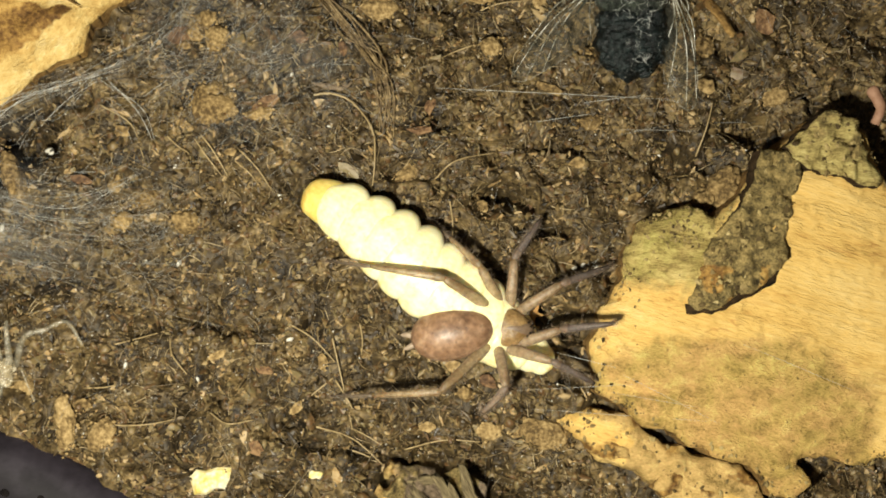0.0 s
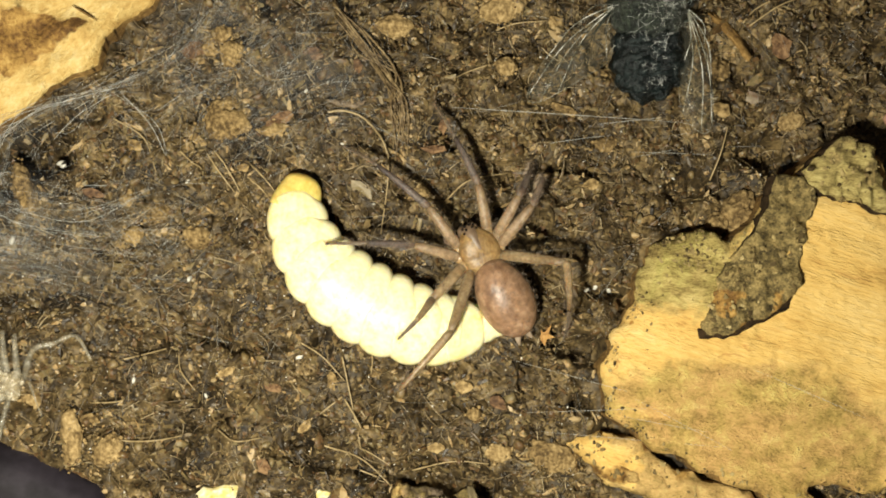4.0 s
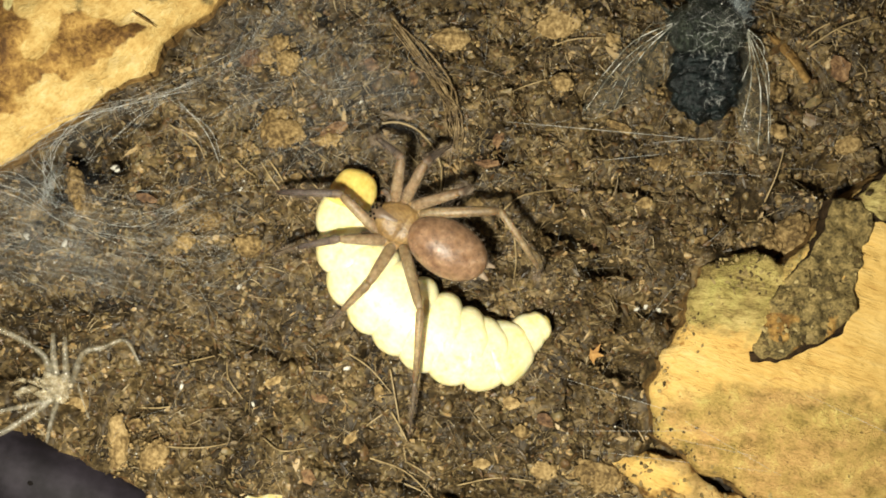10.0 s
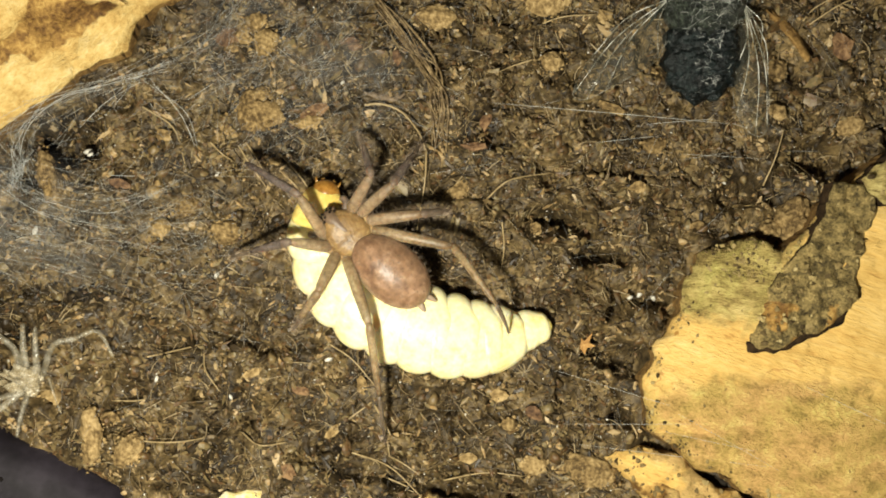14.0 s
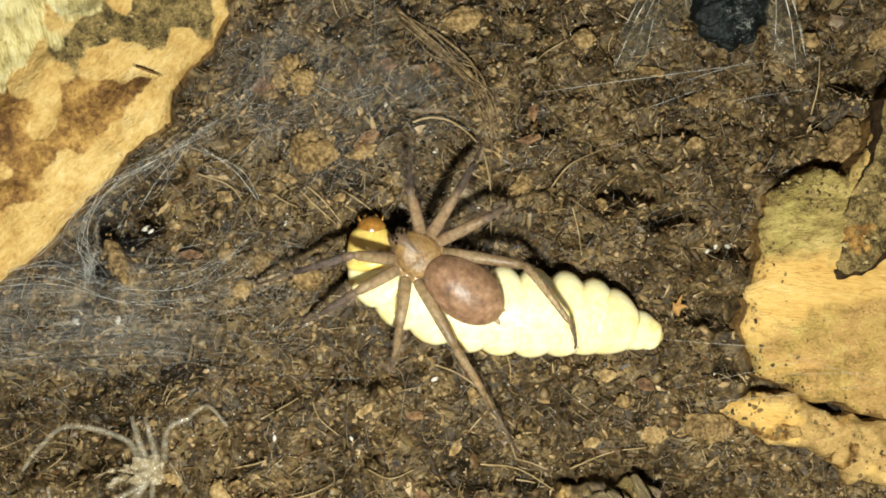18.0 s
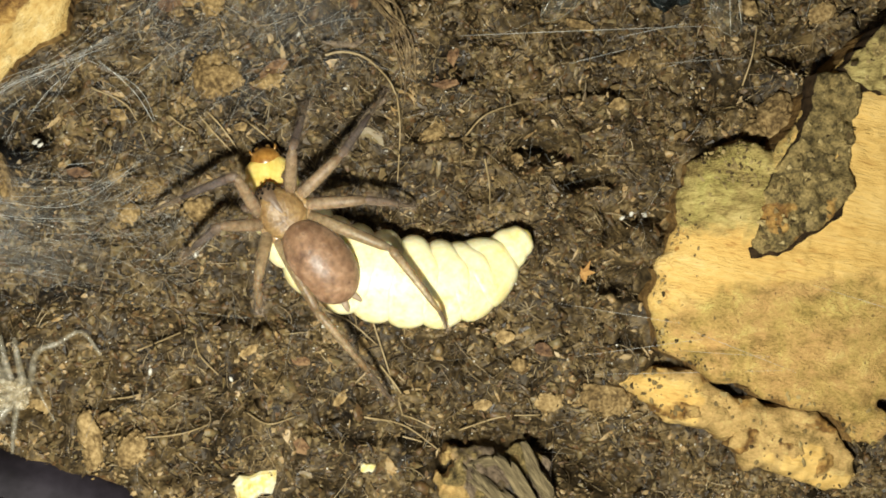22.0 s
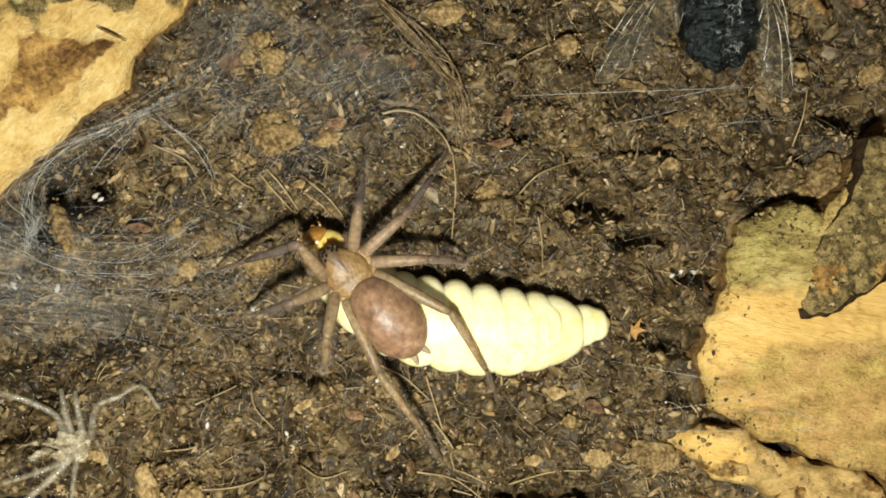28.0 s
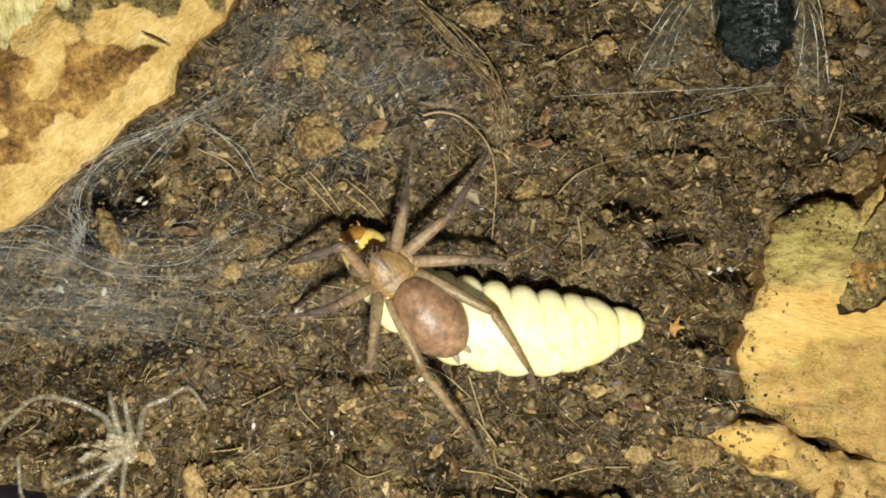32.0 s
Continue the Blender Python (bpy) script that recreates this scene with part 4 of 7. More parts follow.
def make_crumbs():
    base, faces = ico()
    for name, n, lo, hi, label in (("soil_crumbs", 22000, 0.05, 0.24, "fine brown soil crumbs"), ("soil_lumps", 3600, 0.18, 0.55, "small dark soil lumps and bark bits")):
        x, y = scatter(n)
        s = lo + (hi - lo) * rng.random(len(x)) ** 2.2
        size = s[:, None] * rng.uniform(0.6, 1.4, (len(x), 3)) * np.array([1.15, 1, 0.75])
        pos = np.stack([x, y, soil_z(x, y) + (0.1 if lo < .1 else -.2) * s], 1)
        v, f = many(base, faces, pos, size, turns(len(x)), 0.16 if lo < .1 else .3)
        thing(name, label, "soil crumbs", mesh_from(name, v * U, f.tolist(), [M_CRUMB], None, lo > .1), kind="stuff")
    rim = np.array([(1, .1), (.45, .7), (-.35, .85), (-1, .25), (-.6, -.75), (.4, -.9)])
    shard = np.r_[np.c_[rim, np.full(6, 1.0)], np.c_[rim * .9, np.full(6, -1.0)], [(0, 0, 1.5), (0, 0, -1.2)]]
    sides = [(k, (k + 1) % 6, 12) for k in range(6)] + [(7 + k if k < 5 else 6, 6 + k, 13) for k in range(6)]
    sides += [t for k in range(6) for t in ((6 + k, 6 + (k + 1) % 6, (k + 1) % 6), (6 + k, (k + 1) % 6, k))]
    sides = np.array(sides)
    for name, n, lo, hi, tilt, label in (("peat_shards", 36000, 0.07, 0.42, 0.6, "brown, tan and reddish peat shards"), ("bark_flakes", 1100, 0.3, 0.8, 0.5, "thin brown bark flakes strewn on soil")):
        x, y = scatter(n)
        s = lo + (hi - lo) * rng.random(len(x)) ** 2
        size = np.stack([s * rng.uniform(.8, 1.7, len(x)), s * rng.uniform(0.25, 0.7, len(x)), .02 + s * rng.uniform(.05, .2, len(x))], 1)
        v, f = many(shard, sides, np.stack([x, y, soil_z(x, y) + (.12 if hi < .5 else 0) * s + .03], 1), size, turns(len(x), tilt), 0.3)
        thing(name, label, "bark flakes", mesh_from(name, v * U, f.tolist(), [M_FLAKE], None, False), kind="stuff")
    x, y = rng.uniform(18, 47, 26000), rng.uniform(-25, 12, 26000)
    sd = inside(x, y, BARK)
    dirt = np.exp(-np.clip(sd, 0, 9) / np.where(x < 27, 1.0, .5)) * .8 * np.clip(vnoise(x, y, 1.7, 71) + .75, 0, 1) + .75 * (inside(x, y, BARK_CRUST) > -.4) * np.clip(vnoise(x, y, 2.2, 70) * 2 + .15 + .35 * (y > 0), 0, 1)
    ok = (sd > .05) & (rng.random(len(x)) < dirt) & (inside(x, y, FLAP) < 0) & (inside(x, y, CHUNK) < 0)
    x, y, sd = x[ok], y[ok], sd[ok]
    s = .03 + .13 * rng.random(len(x)) ** 2.4
    v, f = many(base, faces, np.stack([x, y, bark_top(x, y, sd) + .02], 1), s[:, None] * rng.uniform(.6, 1.4, (len(x), 3)) * np.array([1.5, 1, .5]), turns(len(x), .3), 0.2)
    x, y = rng.uniform(17, 46, 9000), rng.uniform(-26, 11, 9000)
    spots = []
    for outline, top, share in ((FLAP, flap_top, .28), (LOWER, strip_top, .10), (CHUNK, lambda a, b, d: 6.1 + 0.6 * vnoise(a, b, 1.6, 43) + 0.4 * vnoise(a, b, 0.6, 44), .3)):
        sd = inside(x, y, outline)
        share = share + (.75 * np.clip((22.5 - x) / 3, 0, 1) if outline is LOWER else 0)
        ok = (sd > .15) & (rng.random(len(x)) < share)
        spots.append(np.stack([x[ok], y[ok], top(x[ok], y[ok], sd[ok]) + .03], 1))
    spots = np.concatenate(spots)
    s = .05 + .2 * rng.random(len(spots)) ** 2.2
    v2, f2 = many(base, faces, spots, s[:, None] * rng.uniform(.6, 1.4, (len(s), 3)) * np.array([1.3, 1, .6]), turns(len(s), .4), 0.25)
    v, f = np.r_[v, v2], np.r_[f, f2 + len(v)]
    thing("bark_dirt", "soil crumbs strewn along the bark edge", "soil crumbs", mesh_from("bark_dirt", v * U, f.tolist(), [M_DUST], None, False), kind="stuff")
    # Specular glints of the damp soil, put in as tiny white grains.
    x, y = scatter(2600)
    s = 0.018 + .065 * rng.random(len(x)) ** 2.6
    v, f = many(base, faces, np.stack([x, y, soil_z(x, y) + 0.22], 1), s[:, None] * rng.uniform(0.7, 1.3, (len(x), 3)), turns(len(x)), 0.15)
    thing("white_glint_grains", "tiny white grains painted as wet glints on soil", "grit", mesh_from("white_glint_grains", v * U, f.tolist(), [M_BRIGHT], None, False), kind="stuff")


def strands(start, end, sag, radius, mat, name, label, category, lift=None, sides=3, rings=6):
    """Many thin bent strands from start to end, as one mesh."""
    n = len(start)
    t = np.linspace(0, 1, rings)[None, :, None]
    mid = (start + end) / 2 + sag
    p = (1 - t) ** 2 * start[:, None] + 2 * t * (1 - t) * mid[:, None] + t ** 2 * end[:, None]
    d = end - start
    a = np.cross(d, [0.1, 0.2, 1.0])
    a /= np.maximum(np.linalg.norm(a, axis=1, keepdims=True), 1e-6)
    b = np.cross(a, d)
    b /= np.maximum(np.linalg.norm(b, axis=1, keepdims=True), 1e-6)
    w = 2 * np.pi * np.arange(sides) / sides
    ring = a[:, None] * np.cos(w)[None, :, None] + b[:, None] * np.sin(w)[None, :, None]
    taper = (1 - 0.5 * np.abs(2 * t - 1) ** 2)[..., None]
    v = p[:, :, None] + ring[:, None] * radius[:, None, None, None] * taper
    k = np.array([(r * sides + q, r * sides + (q + 1) % sides, (r + 1) * sides + (q + 1) % sides, (r + 1) * sides + q) for r in range(rings - 1) for q in range(sides)])
    f = k[None] + (np.arange(n) * rings * sides)[:, None, None]
    return thing(name, label, category, mesh_from(name, v.reshape(-1, 3) * U, f.reshape(-1, 4).tolist(), [mat]), kind="stuff")


def make_fibres():
    for name, n, lo, hi, thick, label in (("plant_fibres", 12000, 0.4, 2.2, 0.028, "short dry plant fibres in soil"), ("long_fibres", 420, 2.5, 6.5, 0.036, "long pale dry rootlets on soil"),
                                          ("curled_fibres", 4200, 0.6, 2.0, 0.05, "pale curled bits of straw in soil")):
        x, y = scatter(n)
        k = len(x)
        a, length = rng.uniform(0, 2 * np.pi, k), rng.uniform(lo, hi, k)
        ex, ey = x + np.cos(a) * length, y + np.sin(a) * length
        s = np.stack([x, y, soil_z(x, y) + 0.15], 1)
        e = np.stack([ex, ey, soil_z(ex, ey) + 0.15], 1)
        m = soil_z((x + ex) / 2, (y + ey) / 2)
        sag = rng.normal(0, 0.12 if name[0] != "c" else .28, (k, 3)) * length[:, None]
        sag[:, 2] = np.maximum(m - (s[:, 2] + e[:, 2]) / 2, 0) + 0.15
        strands(s, e, sag, rng.uniform(0.4, 1.5, k) * thick, M_FIBRE, name, label, "plant fibres")


def make_clumps():
    """Ochre clods that lie loose on the soil: x, y, radius along, radius across, height, turn."""
    for x, y, a, b, h, w in ((-9.8, 12.0, 2.1, 1.8, 1.1, 20), (-12.3, 2.3, 1.05, 1.15, 1.0, 70), (-17.5, 2.6, 0.9, 0.8, 0.7, 0), (-15.6, 4.3, 1.0, 0.8, 0.7, 40),
                             (-11.3, 18.2, 1.1, 0.9, 0.7, 10), (-9.5, 17.5, 1.2, 1.0, 0.8, 60), (-10.2, 19.2, 0.8, 0.7, 0.6, 30), (-12.0, 17.1, .6, .5, .5, 0), (4.2, 20.2, 1.7, 1.0, 0.9, -8), (13.5, 16.9, 1.0, 0.9, 0.8, 0), (13.3, 22.1, 2.0, 1.6, 0.8, 30),
                             (32.3, 16.6, 1.3, 1.0, 0.8, 60), (38.4, 12.5, 1.2, 1.0, 0.8, 20), (24.3, 19.3, 1.4, 1.0, 0.8, 0), (10.4, -12.5, 0.6, 0.55, 0.6, 0),
                             (6.1, 5.8, 1.1, 0.8, 0.8, 55), (-22.2, -13.9, 0.9, 2.2, 0.8, 4), (-19.4, -15.0, 1.5, 1.0, 0.8, 50), (16.9, -16.2, 2.6, 1.4, 0.6, -12),
                             (12.6, -15.7, 1.4, 0.8, 0.6, 10), (-26.1, 6.0, 0.95, 2.2, 1.9, 16), (-25.8, -10.9, 0.9, 0.7, 0.6, 0), (-20.9, -12.5, 0.8, 0.6, 0.5, 0),
                             (-6.1, 11.2, 1.1, 0.6, 0.6, 10), (33.6, 4.4, 1.5, 1.9, 1.9, -30), (31.6, 3.4, 1.0, 1.0, 1.8, 0), (-18.1, 5.6, 0.8, 0.7, 0.6, 0), (22.0, 10.2, 1.0, 0.7, 0.6, 10)):
        pick = random.Random(int(x * 31 + y * 17))
        bld = Build().ball((0, 0, 0), (a * .94, b * .94, h), 26, 44)
        out = []
        for v in bld.v:
            p, o = Vector(v), Vector((x, y, 0))
            n = noise.noise(p * .9 + o) * .26 + noise.noise(p * 2.1 + o * 2) * .18 + noise.noise(p * 4.7 + o) * .07 + noise.noise(p * 10 + o) * .03
            out.append(tuple(c * (1 + n) for c in v))
        bld.v = out
        for _ in range(int(9 * (a + b))):
            w2, far, q = pick.uniform(0, 6.28), pick.uniform(.75, 1.35), pick.uniform(.08, .22)
            bld.ball((math.cos(w2) * a * far, math.sin(w2) * b * far, .1 + h * .5 * max(1.15 - far, 0)), (q, q * pick.uniform(.6, 1.2), q * .7), 4, 6)
        ob = thing("soil_clod", "ochre clod of dry clay lying on the soil", "clod", bld.mesh("soil_clod", [M_OCHRE]), "clods on the soil")
        ob.matrix_basis = pose(x * U, y * U, (float(soil_z(x, y)) + .14 * h) * U, 0, 0, w)


def stalk(name, points, radius, mat, label, category, group=""):
    p = [(x, y, float(soil_z(x, y)) + z) for x, y, z in points]
    line = curve_points(p, 6)
    r = [radius * (1.0 - 0.45 * i / len(line)) for i in range(len(line))]
    return thing(name, label, category, Build().tube(line, r, 6).mesh(name, [mat]), group)


def make_stalks():
    stalk("dry_stem", [(-1.6, 12.8, .5), (-0.3, 12.9, .7), (1.4, 12.3, .9), (2.8, 10.5, 1.0), (3.4, 9.0, 1.0)], 0.11, M_STRAW, "thin bent pale dry stem", "stem", "dry stems")
    stalk("dry_stem", [(3.4, 9.2, 1.0), (3.3, 6.5, .9), (2.8, 2.6, .6)], 0.08, M_STRAW, "thin straight pale dry stem", "stem", "dry stems")
    for k in range(17):
        o = random.Random(k)
        j = lambda: o.uniform(-0.75, 0.75)
        stalk("root_strand", [(-0.6 + j(), 21.4 + j(), .4), (1.4 + j(), 18.5 + j(), .8), (3.7 + j(), 15.5 + j(), .9), (4.3 + j(), 13 + j(), .9), (4.6 + j(), 9.9 + j() * 2, .3)],
              o.uniform(.03, .13), M_ROOT, "brown shredded root strand lying on soil", "root", "root strands")
    for pts in ([(-0.5, -7.6, .8), (0.2, -11, .6), (1.0, -15.2, .5)], [(-0.3, -11.1, .5), (0.9, -13.2, .6), (1.8, -15.6, .4)], [(-0.5, -10.9, .4), (-2.2, -12.2, .4), (-4.0, -13.5, .4)],
                [(31.0, 7.1, .4), (31.7, 9.3, .9), (32.5, 11.7, .5)], [(8.4, 5.5, .4), (10.2, 7.0, .7), (14.1, 7.9, .5)], [(34.6, 20.4, .5), (37, 22.0, .9), (40, 23.2, .6)],
                [(-2, -14.8, .3), (1, -16.0, .5), (3.6, -18.4, 1.2)], [(-8, 8.4, .4), (-6.4, 6.6, .5), (-5.2, 4.8, .4)], [(-9, 8.0, .4), (-7.2, 6.4, .5), (-6.2, 5.2, .4)],
                [(9.6, 3.6, .4), (9.9, 1.6, .6), (9.6, -0.4, .4)], [(-19, 12, .5), (-16.6, 10.4, .8), (-15.6, 7.6, .4)], [(11, 19.4, .5), (14, 20.4, .7), (17, 20.7, .5)],
                [(-21.2, -13.7, .3), (-18, -14.2, .5), (-15, -14.1, .5), (-12, -13.6, .4)], [(-18, -7.6, .4), (-15.6, -7.0, .6), (-14.2, -6.6, .4)], [(-13.9, -6.8, .4), (-13.6, -8.6, .6), (-12.4, -10.2, .4)],
                [(-21, -11.2, .3), (-18.4, -11.0, .5), (-15.6, -9.8, .4)], [(5.4, -17.2, .4), (8.6, -16.4, .6), (11.6, -16.6, .4)],
                [(34.1, 20.7, .4), (35.1, 21.8, .7), (36.1, 22.4, .5)], [(11.9, 16.9, .4), (10.2, 16.3, .6), (9.0, 15.6, .4)], [(-3.9, -6.4, .4), (-2.1, -7.6, .6), (-0.3, -9.6, .4)], [(.9, -15.1, .4), (2.0, -15.7, .6), (3.4, -16.6, .4)],
                [(.2, -16.9, .4), (2.3, -17.7, .6), (4.1, -18.9, .9)], [(-10.8, -13.4, .4), (-9.2, -14.3, .6), (-7.1, -14.1, .4)], [(1.8, -6.5, .4), (2.0, -7.8, .6), (1.9, -9.1, .4)], [(-13.6, 9.3, .4), (-12.7, 8.4, .6), (-11.8, 7.9, .4)],
                [(-10.9, 9.4, .4), (-9.9, 8.0, .6), (-8.8, 6.0, .4)], [(-11.5, 9.2, .4), (-10.4, 7.5, .6), (-9.2, 5.9, .4)], [(7.7, -4.8, .4), (7.8, -5.4, .5), (7.7, -6.0, .4)]):
        stalk("straw", pts, 0.08, M_STRAW, "short dry straw lying on soil", "straw", "straws")
    for x, y, l, w, up in ((10.7, -20.6, 4.0, -66, 1.7), (9.7, -22.0, 5.0, -58, 1.3), (6.2, -21.2, 4.8, -55, 1.2), (7.4, -22.4, 5.4, -60, 1.35), (8.6, -20.8, 3.8, -57, 1.1), (11.5, -22.6, 4.2, -63, .9),
                           (5.3, -23.2, 4.0, -64, 1.0), (7.0, -19.7, 3.2, -8, .9), (9.0, -23.8, 4.0, -52, 1.5), (33.0, 19.6, 4.8, -52, .5)):
        pick = random.Random(int(x * 7))
        b = Build()
        n, rings = 14, 16
        ridge = [pick.uniform(.6, 1.25) for _ in range(n)]
        fray = [pick.uniform(-.5, .5) for _ in range(n)]
        for i in range(rings + 1):
            u = 2 * i / rings - 1
            r = .46 * (1 - .35 * u * u) * (1 + .15 * noise.noise(Vector((u * 3, x, y))))
            for k in range(n):
                q = 2 * math.pi * k / n
                rr = r * (ridge[k] + .25 * noise.noise(Vector((u * 2.5, k * 1.7, x))))
                b.v.append((u * (l / 2 + fray[k]), rr * math.cos(q) + .25 * math.sin(u * 2 + x), rr * math.sin(q) * .55))
        b.f = [(i * n + k, (i + 1) * n + k, (i + 1) * n + (k + 1) % n, i * n + (k + 1) % n) for i in range(rings) for k in range(n)] + [tuple(range(n)), tuple(rings * n + k for k in range(n))[::-1]]
        b.m = [0] * len(b.f)
        ob = thing("bark_sliver", "rusty brown sliver of bark on the soil" if y > 0 else "grey-brown splinter of wood by the bark lump", "sliver", b.mesh("bark_sliver", [M_SPLINTER if y < 0 else M_BROWN]), "slivers")
        ob.matrix_basis = pose(x * U, y * U, (max(float(soil_z(x, y)), -.6 if y < 0 else -9) + up) * U, pick.uniform(-25, 25), -6, w)
    leaf = Build()
    pts = [(-.9, -.3), (-.3, -.1), (-.5, .7), (0.05, .2), (.7, .9), (.45, .1), (1.0, -.2), (.3, -.35), (.1, -.9), (-.25, -.4)]
    n = len(pts)
    leaf.add([(x, y, .2 * x * y) for x, y in pts] + [(x, y, .2 * x * y - .12) for x, y in pts],
             [tuple(range(n))[::-1], tuple(range(n, 2 * n))] + [(k, (k + 1) % n, n + (k + 1) % n, n + k) for k in range(n)])
    ob = thing("leaf_shred", "tiny ragged orange leaf shred on soil", "leaf", leaf.mesh("leaf_shred", [M_LEAF], False))
    ob.matrix_basis = pose(16.35 * U, -6.0 * U, (float(soil_z(16.35, -6)) + .35) * U)


CHIPS_RED = ((-2.5, 17.7, 1.0, .7, -10), (-5.6, 12.0, 1.4, .8, 40), (7.3, 9.6, 1.3, .4, 0), (8.2, 11.9, .5, 1.1, -15), (.9, 16.5, .4, .9, 10), (38.2, 12.3, 1.0, .7, 0), (37.5, 18.8, 1.0, 1.3, 20), (-12.5, 17.9, 1.2, .9, 20),
             (17.2, 3.1, 1.2, .6, 30), (-20.7, 5.9, 1.0, .5, -15), (-6.2, -10.1, .9, .5, -20), (12.3, -11.6, 1.0, .6, -30), (-7.1, -16.4, 1.0, .6, -40))
CHIPS_OCHRE = ((32.1, 16.3, 1.1, .9, 0), (32.0, 13.2, .9, .8, -30), (18.5, 13.2, 1.4, .5, -25), (17.8, 20.4, .9, .8, -60), (21.2, 16.3, 1.3, .7, -20), (-1.3, -9.6, .5, 1.1, 15), (2.3, -9.0, 1.2, .4, -5), (25.8, 3.6, .9, .6, -10),
               (31.1, 2.6, 1.1, .8, -20), (12.0, 4.0, 1.0, .6, -40), (6.6, 6.6, .9, .5, 0), (12.7, 3.3, .8, .6, -20), (20.6, 6.7, .9, .5, 15), (-17.3, 9.8, .8, .6, 0), (-12.3, 10.3, .9, .4, -30), (-8.6, 8.0, .7, .4, 0), (9.5, -10.2, .9, .6, 0),
               (7.1, -15.2, .9, .5, -10), (-3.5, -13.3, .8, .5, 40), (-9.9, -8.7, .9, .4, 25), (-4.4, 8.7, .8, .4, 0))


def make_chips():
    """Thin broken chips of bark: x, y, half length, half width, turn."""
    for chips, mat, label in ((CHIPS_RED, M_REDCHIP, "reddish-brown chip of bark lying on soil"), (CHIPS_OCHRE, M_OCHRE, "ochre chip of bark lying on soil"), (((-0.4, 13.6, 1.3, .28, -8), (1.0, 13.5, .8, .3, 25)), M_GREYWOOD, "pale grey papery shred on soil")):
        for x, y, a, b, w in chips:
            pick = random.Random(int(x * 13 + y * 29 + 500))
            n = 11
            rim = [(math.cos(2 * math.pi * k / n) * a * pick.uniform(.65, 1.1), math.sin(2 * math.pi * k / n) * b * pick.uniform(.65, 1.1)) for k in range(n)]
            bend, skew = pick.uniform(-.12, .2), pick.uniform(-.15, .15)
            bld = Build()
            for scale, up in ((1.0, 0), (.96, .12), (.5, .17)):
                bld.v += [(px * scale, py * scale, up + bend * px * px + skew * px * py + pick.uniform(-.03, .03)) for px, py in rim]
            bld.v.append((0, 0, .18))
            for r in (0, 1):
                bld.f += [(r * n + k, r * n + (k + 1) % n, (r + 1) * n + (k + 1) % n, (r + 1) * n + k) for k in range(n)]
            bld.f += [(2 * n + k, 2 * n + (k + 1) % n, 3 * n) for k in range(n)] + [tuple(range(n))[::-1]]
            bld.m = [0] * len(bld.f)
            ob = thing("bark_chip", label, "bark chip", bld.mesh("bark_chip", [mat], False), "bark chips")
            ob.matrix_basis = pose(x * U, y * U, (float(soil_z(x, y)) + .3) * U, pick.uniform(-14, 14), pick.uniform(-14, 14), w)


def make_shells():
    for x, y, w, a, name, label in ((-10.6, -19.0, 1.75, 8, "shell_fragment", "cream and yellow broken shell fragment on soil"), (-2.1, -18.9, .6, -10, "yellow_bit", "tiny yellow shell bit on soil")):
        rim = [(-1, .35), (-.62, .62), (-.2, .5), (.35, .58), (1, .42), (.82, -.1), (.55, -.5), (.1, -.42), (-.35, -.62), (-.9, -.5)]
        b = Build()
        n = len(rim)
        for z, k in ((0, 1), (.16, .8), (.24, .5)):
            b.v += [(px * k * w, py * k * w, z * w + .1 * w * math.sin(4 * px + 3 * py)) for px, py in rim]
        b.v += [(px * w, py * w, -.3) for px, py in rim]
        for lo, hi in ((0, 1), (1, 2), (3, 0)):
            b.f += [(lo * n + k, lo * n + (k + 1) % n, hi * n + (k + 1) % n, hi * n + k) for k in range(n)]
        b.f.append(tuple(2 * n + k for k in range(n)))
        b.m = [0] * len(b.f)
        ob = thing(name, label, "shell", b.mesh(name, [M_SHELL], w < 1))
        ob.matrix_basis = pose(x * U, y * U, (float(soil_z(x, y)) + .55) * U, 4, -6, a)
    for x, y, s in ((-24.0, 8.9, .55), (-23.6, 8.5, .4), (21.2, -1.9, .45), (22.6, -2.1, .5), (20.4, -2.2, .4), (-13.1, 6.9, .35), (-3.4, 14.6, .3), (18.1, 7.9, .3), (20.4, 8.9, .25), (-13.0, -1.1, .4), (-11.5, -10.6, .3),
                    (-17.3, -9.3, .4), (-4.0, -7.6, .5), (-30.3, 2.6, .6), (-27.2, 2.1, .5), (-4.6, 4.4, .25), (-0.4, 10.1, .25), (28.0, 7.4, .3)):
        b = Build().ball((0, 0, 0), (s * .75, s * .42, s * .35), 5, 7)
        b.v = [tuple(c * (1 + .3 * noise.noise(Vector(v) * 6 + Vector((x, y, 0)))) for c in v) for v in b.v]
        ob = thing("pale_grain", "small whitish grain lying on the soil", "grain", b.mesh("pale_grain", [M_BRIGHT]), "pale grains")
        ob.matrix_basis = pose(x * U, y * U, (float(soil_z(x, y)) + (2.3 if s > .39 and y > 8 else .3)) * U, 0, 0, x * 37)


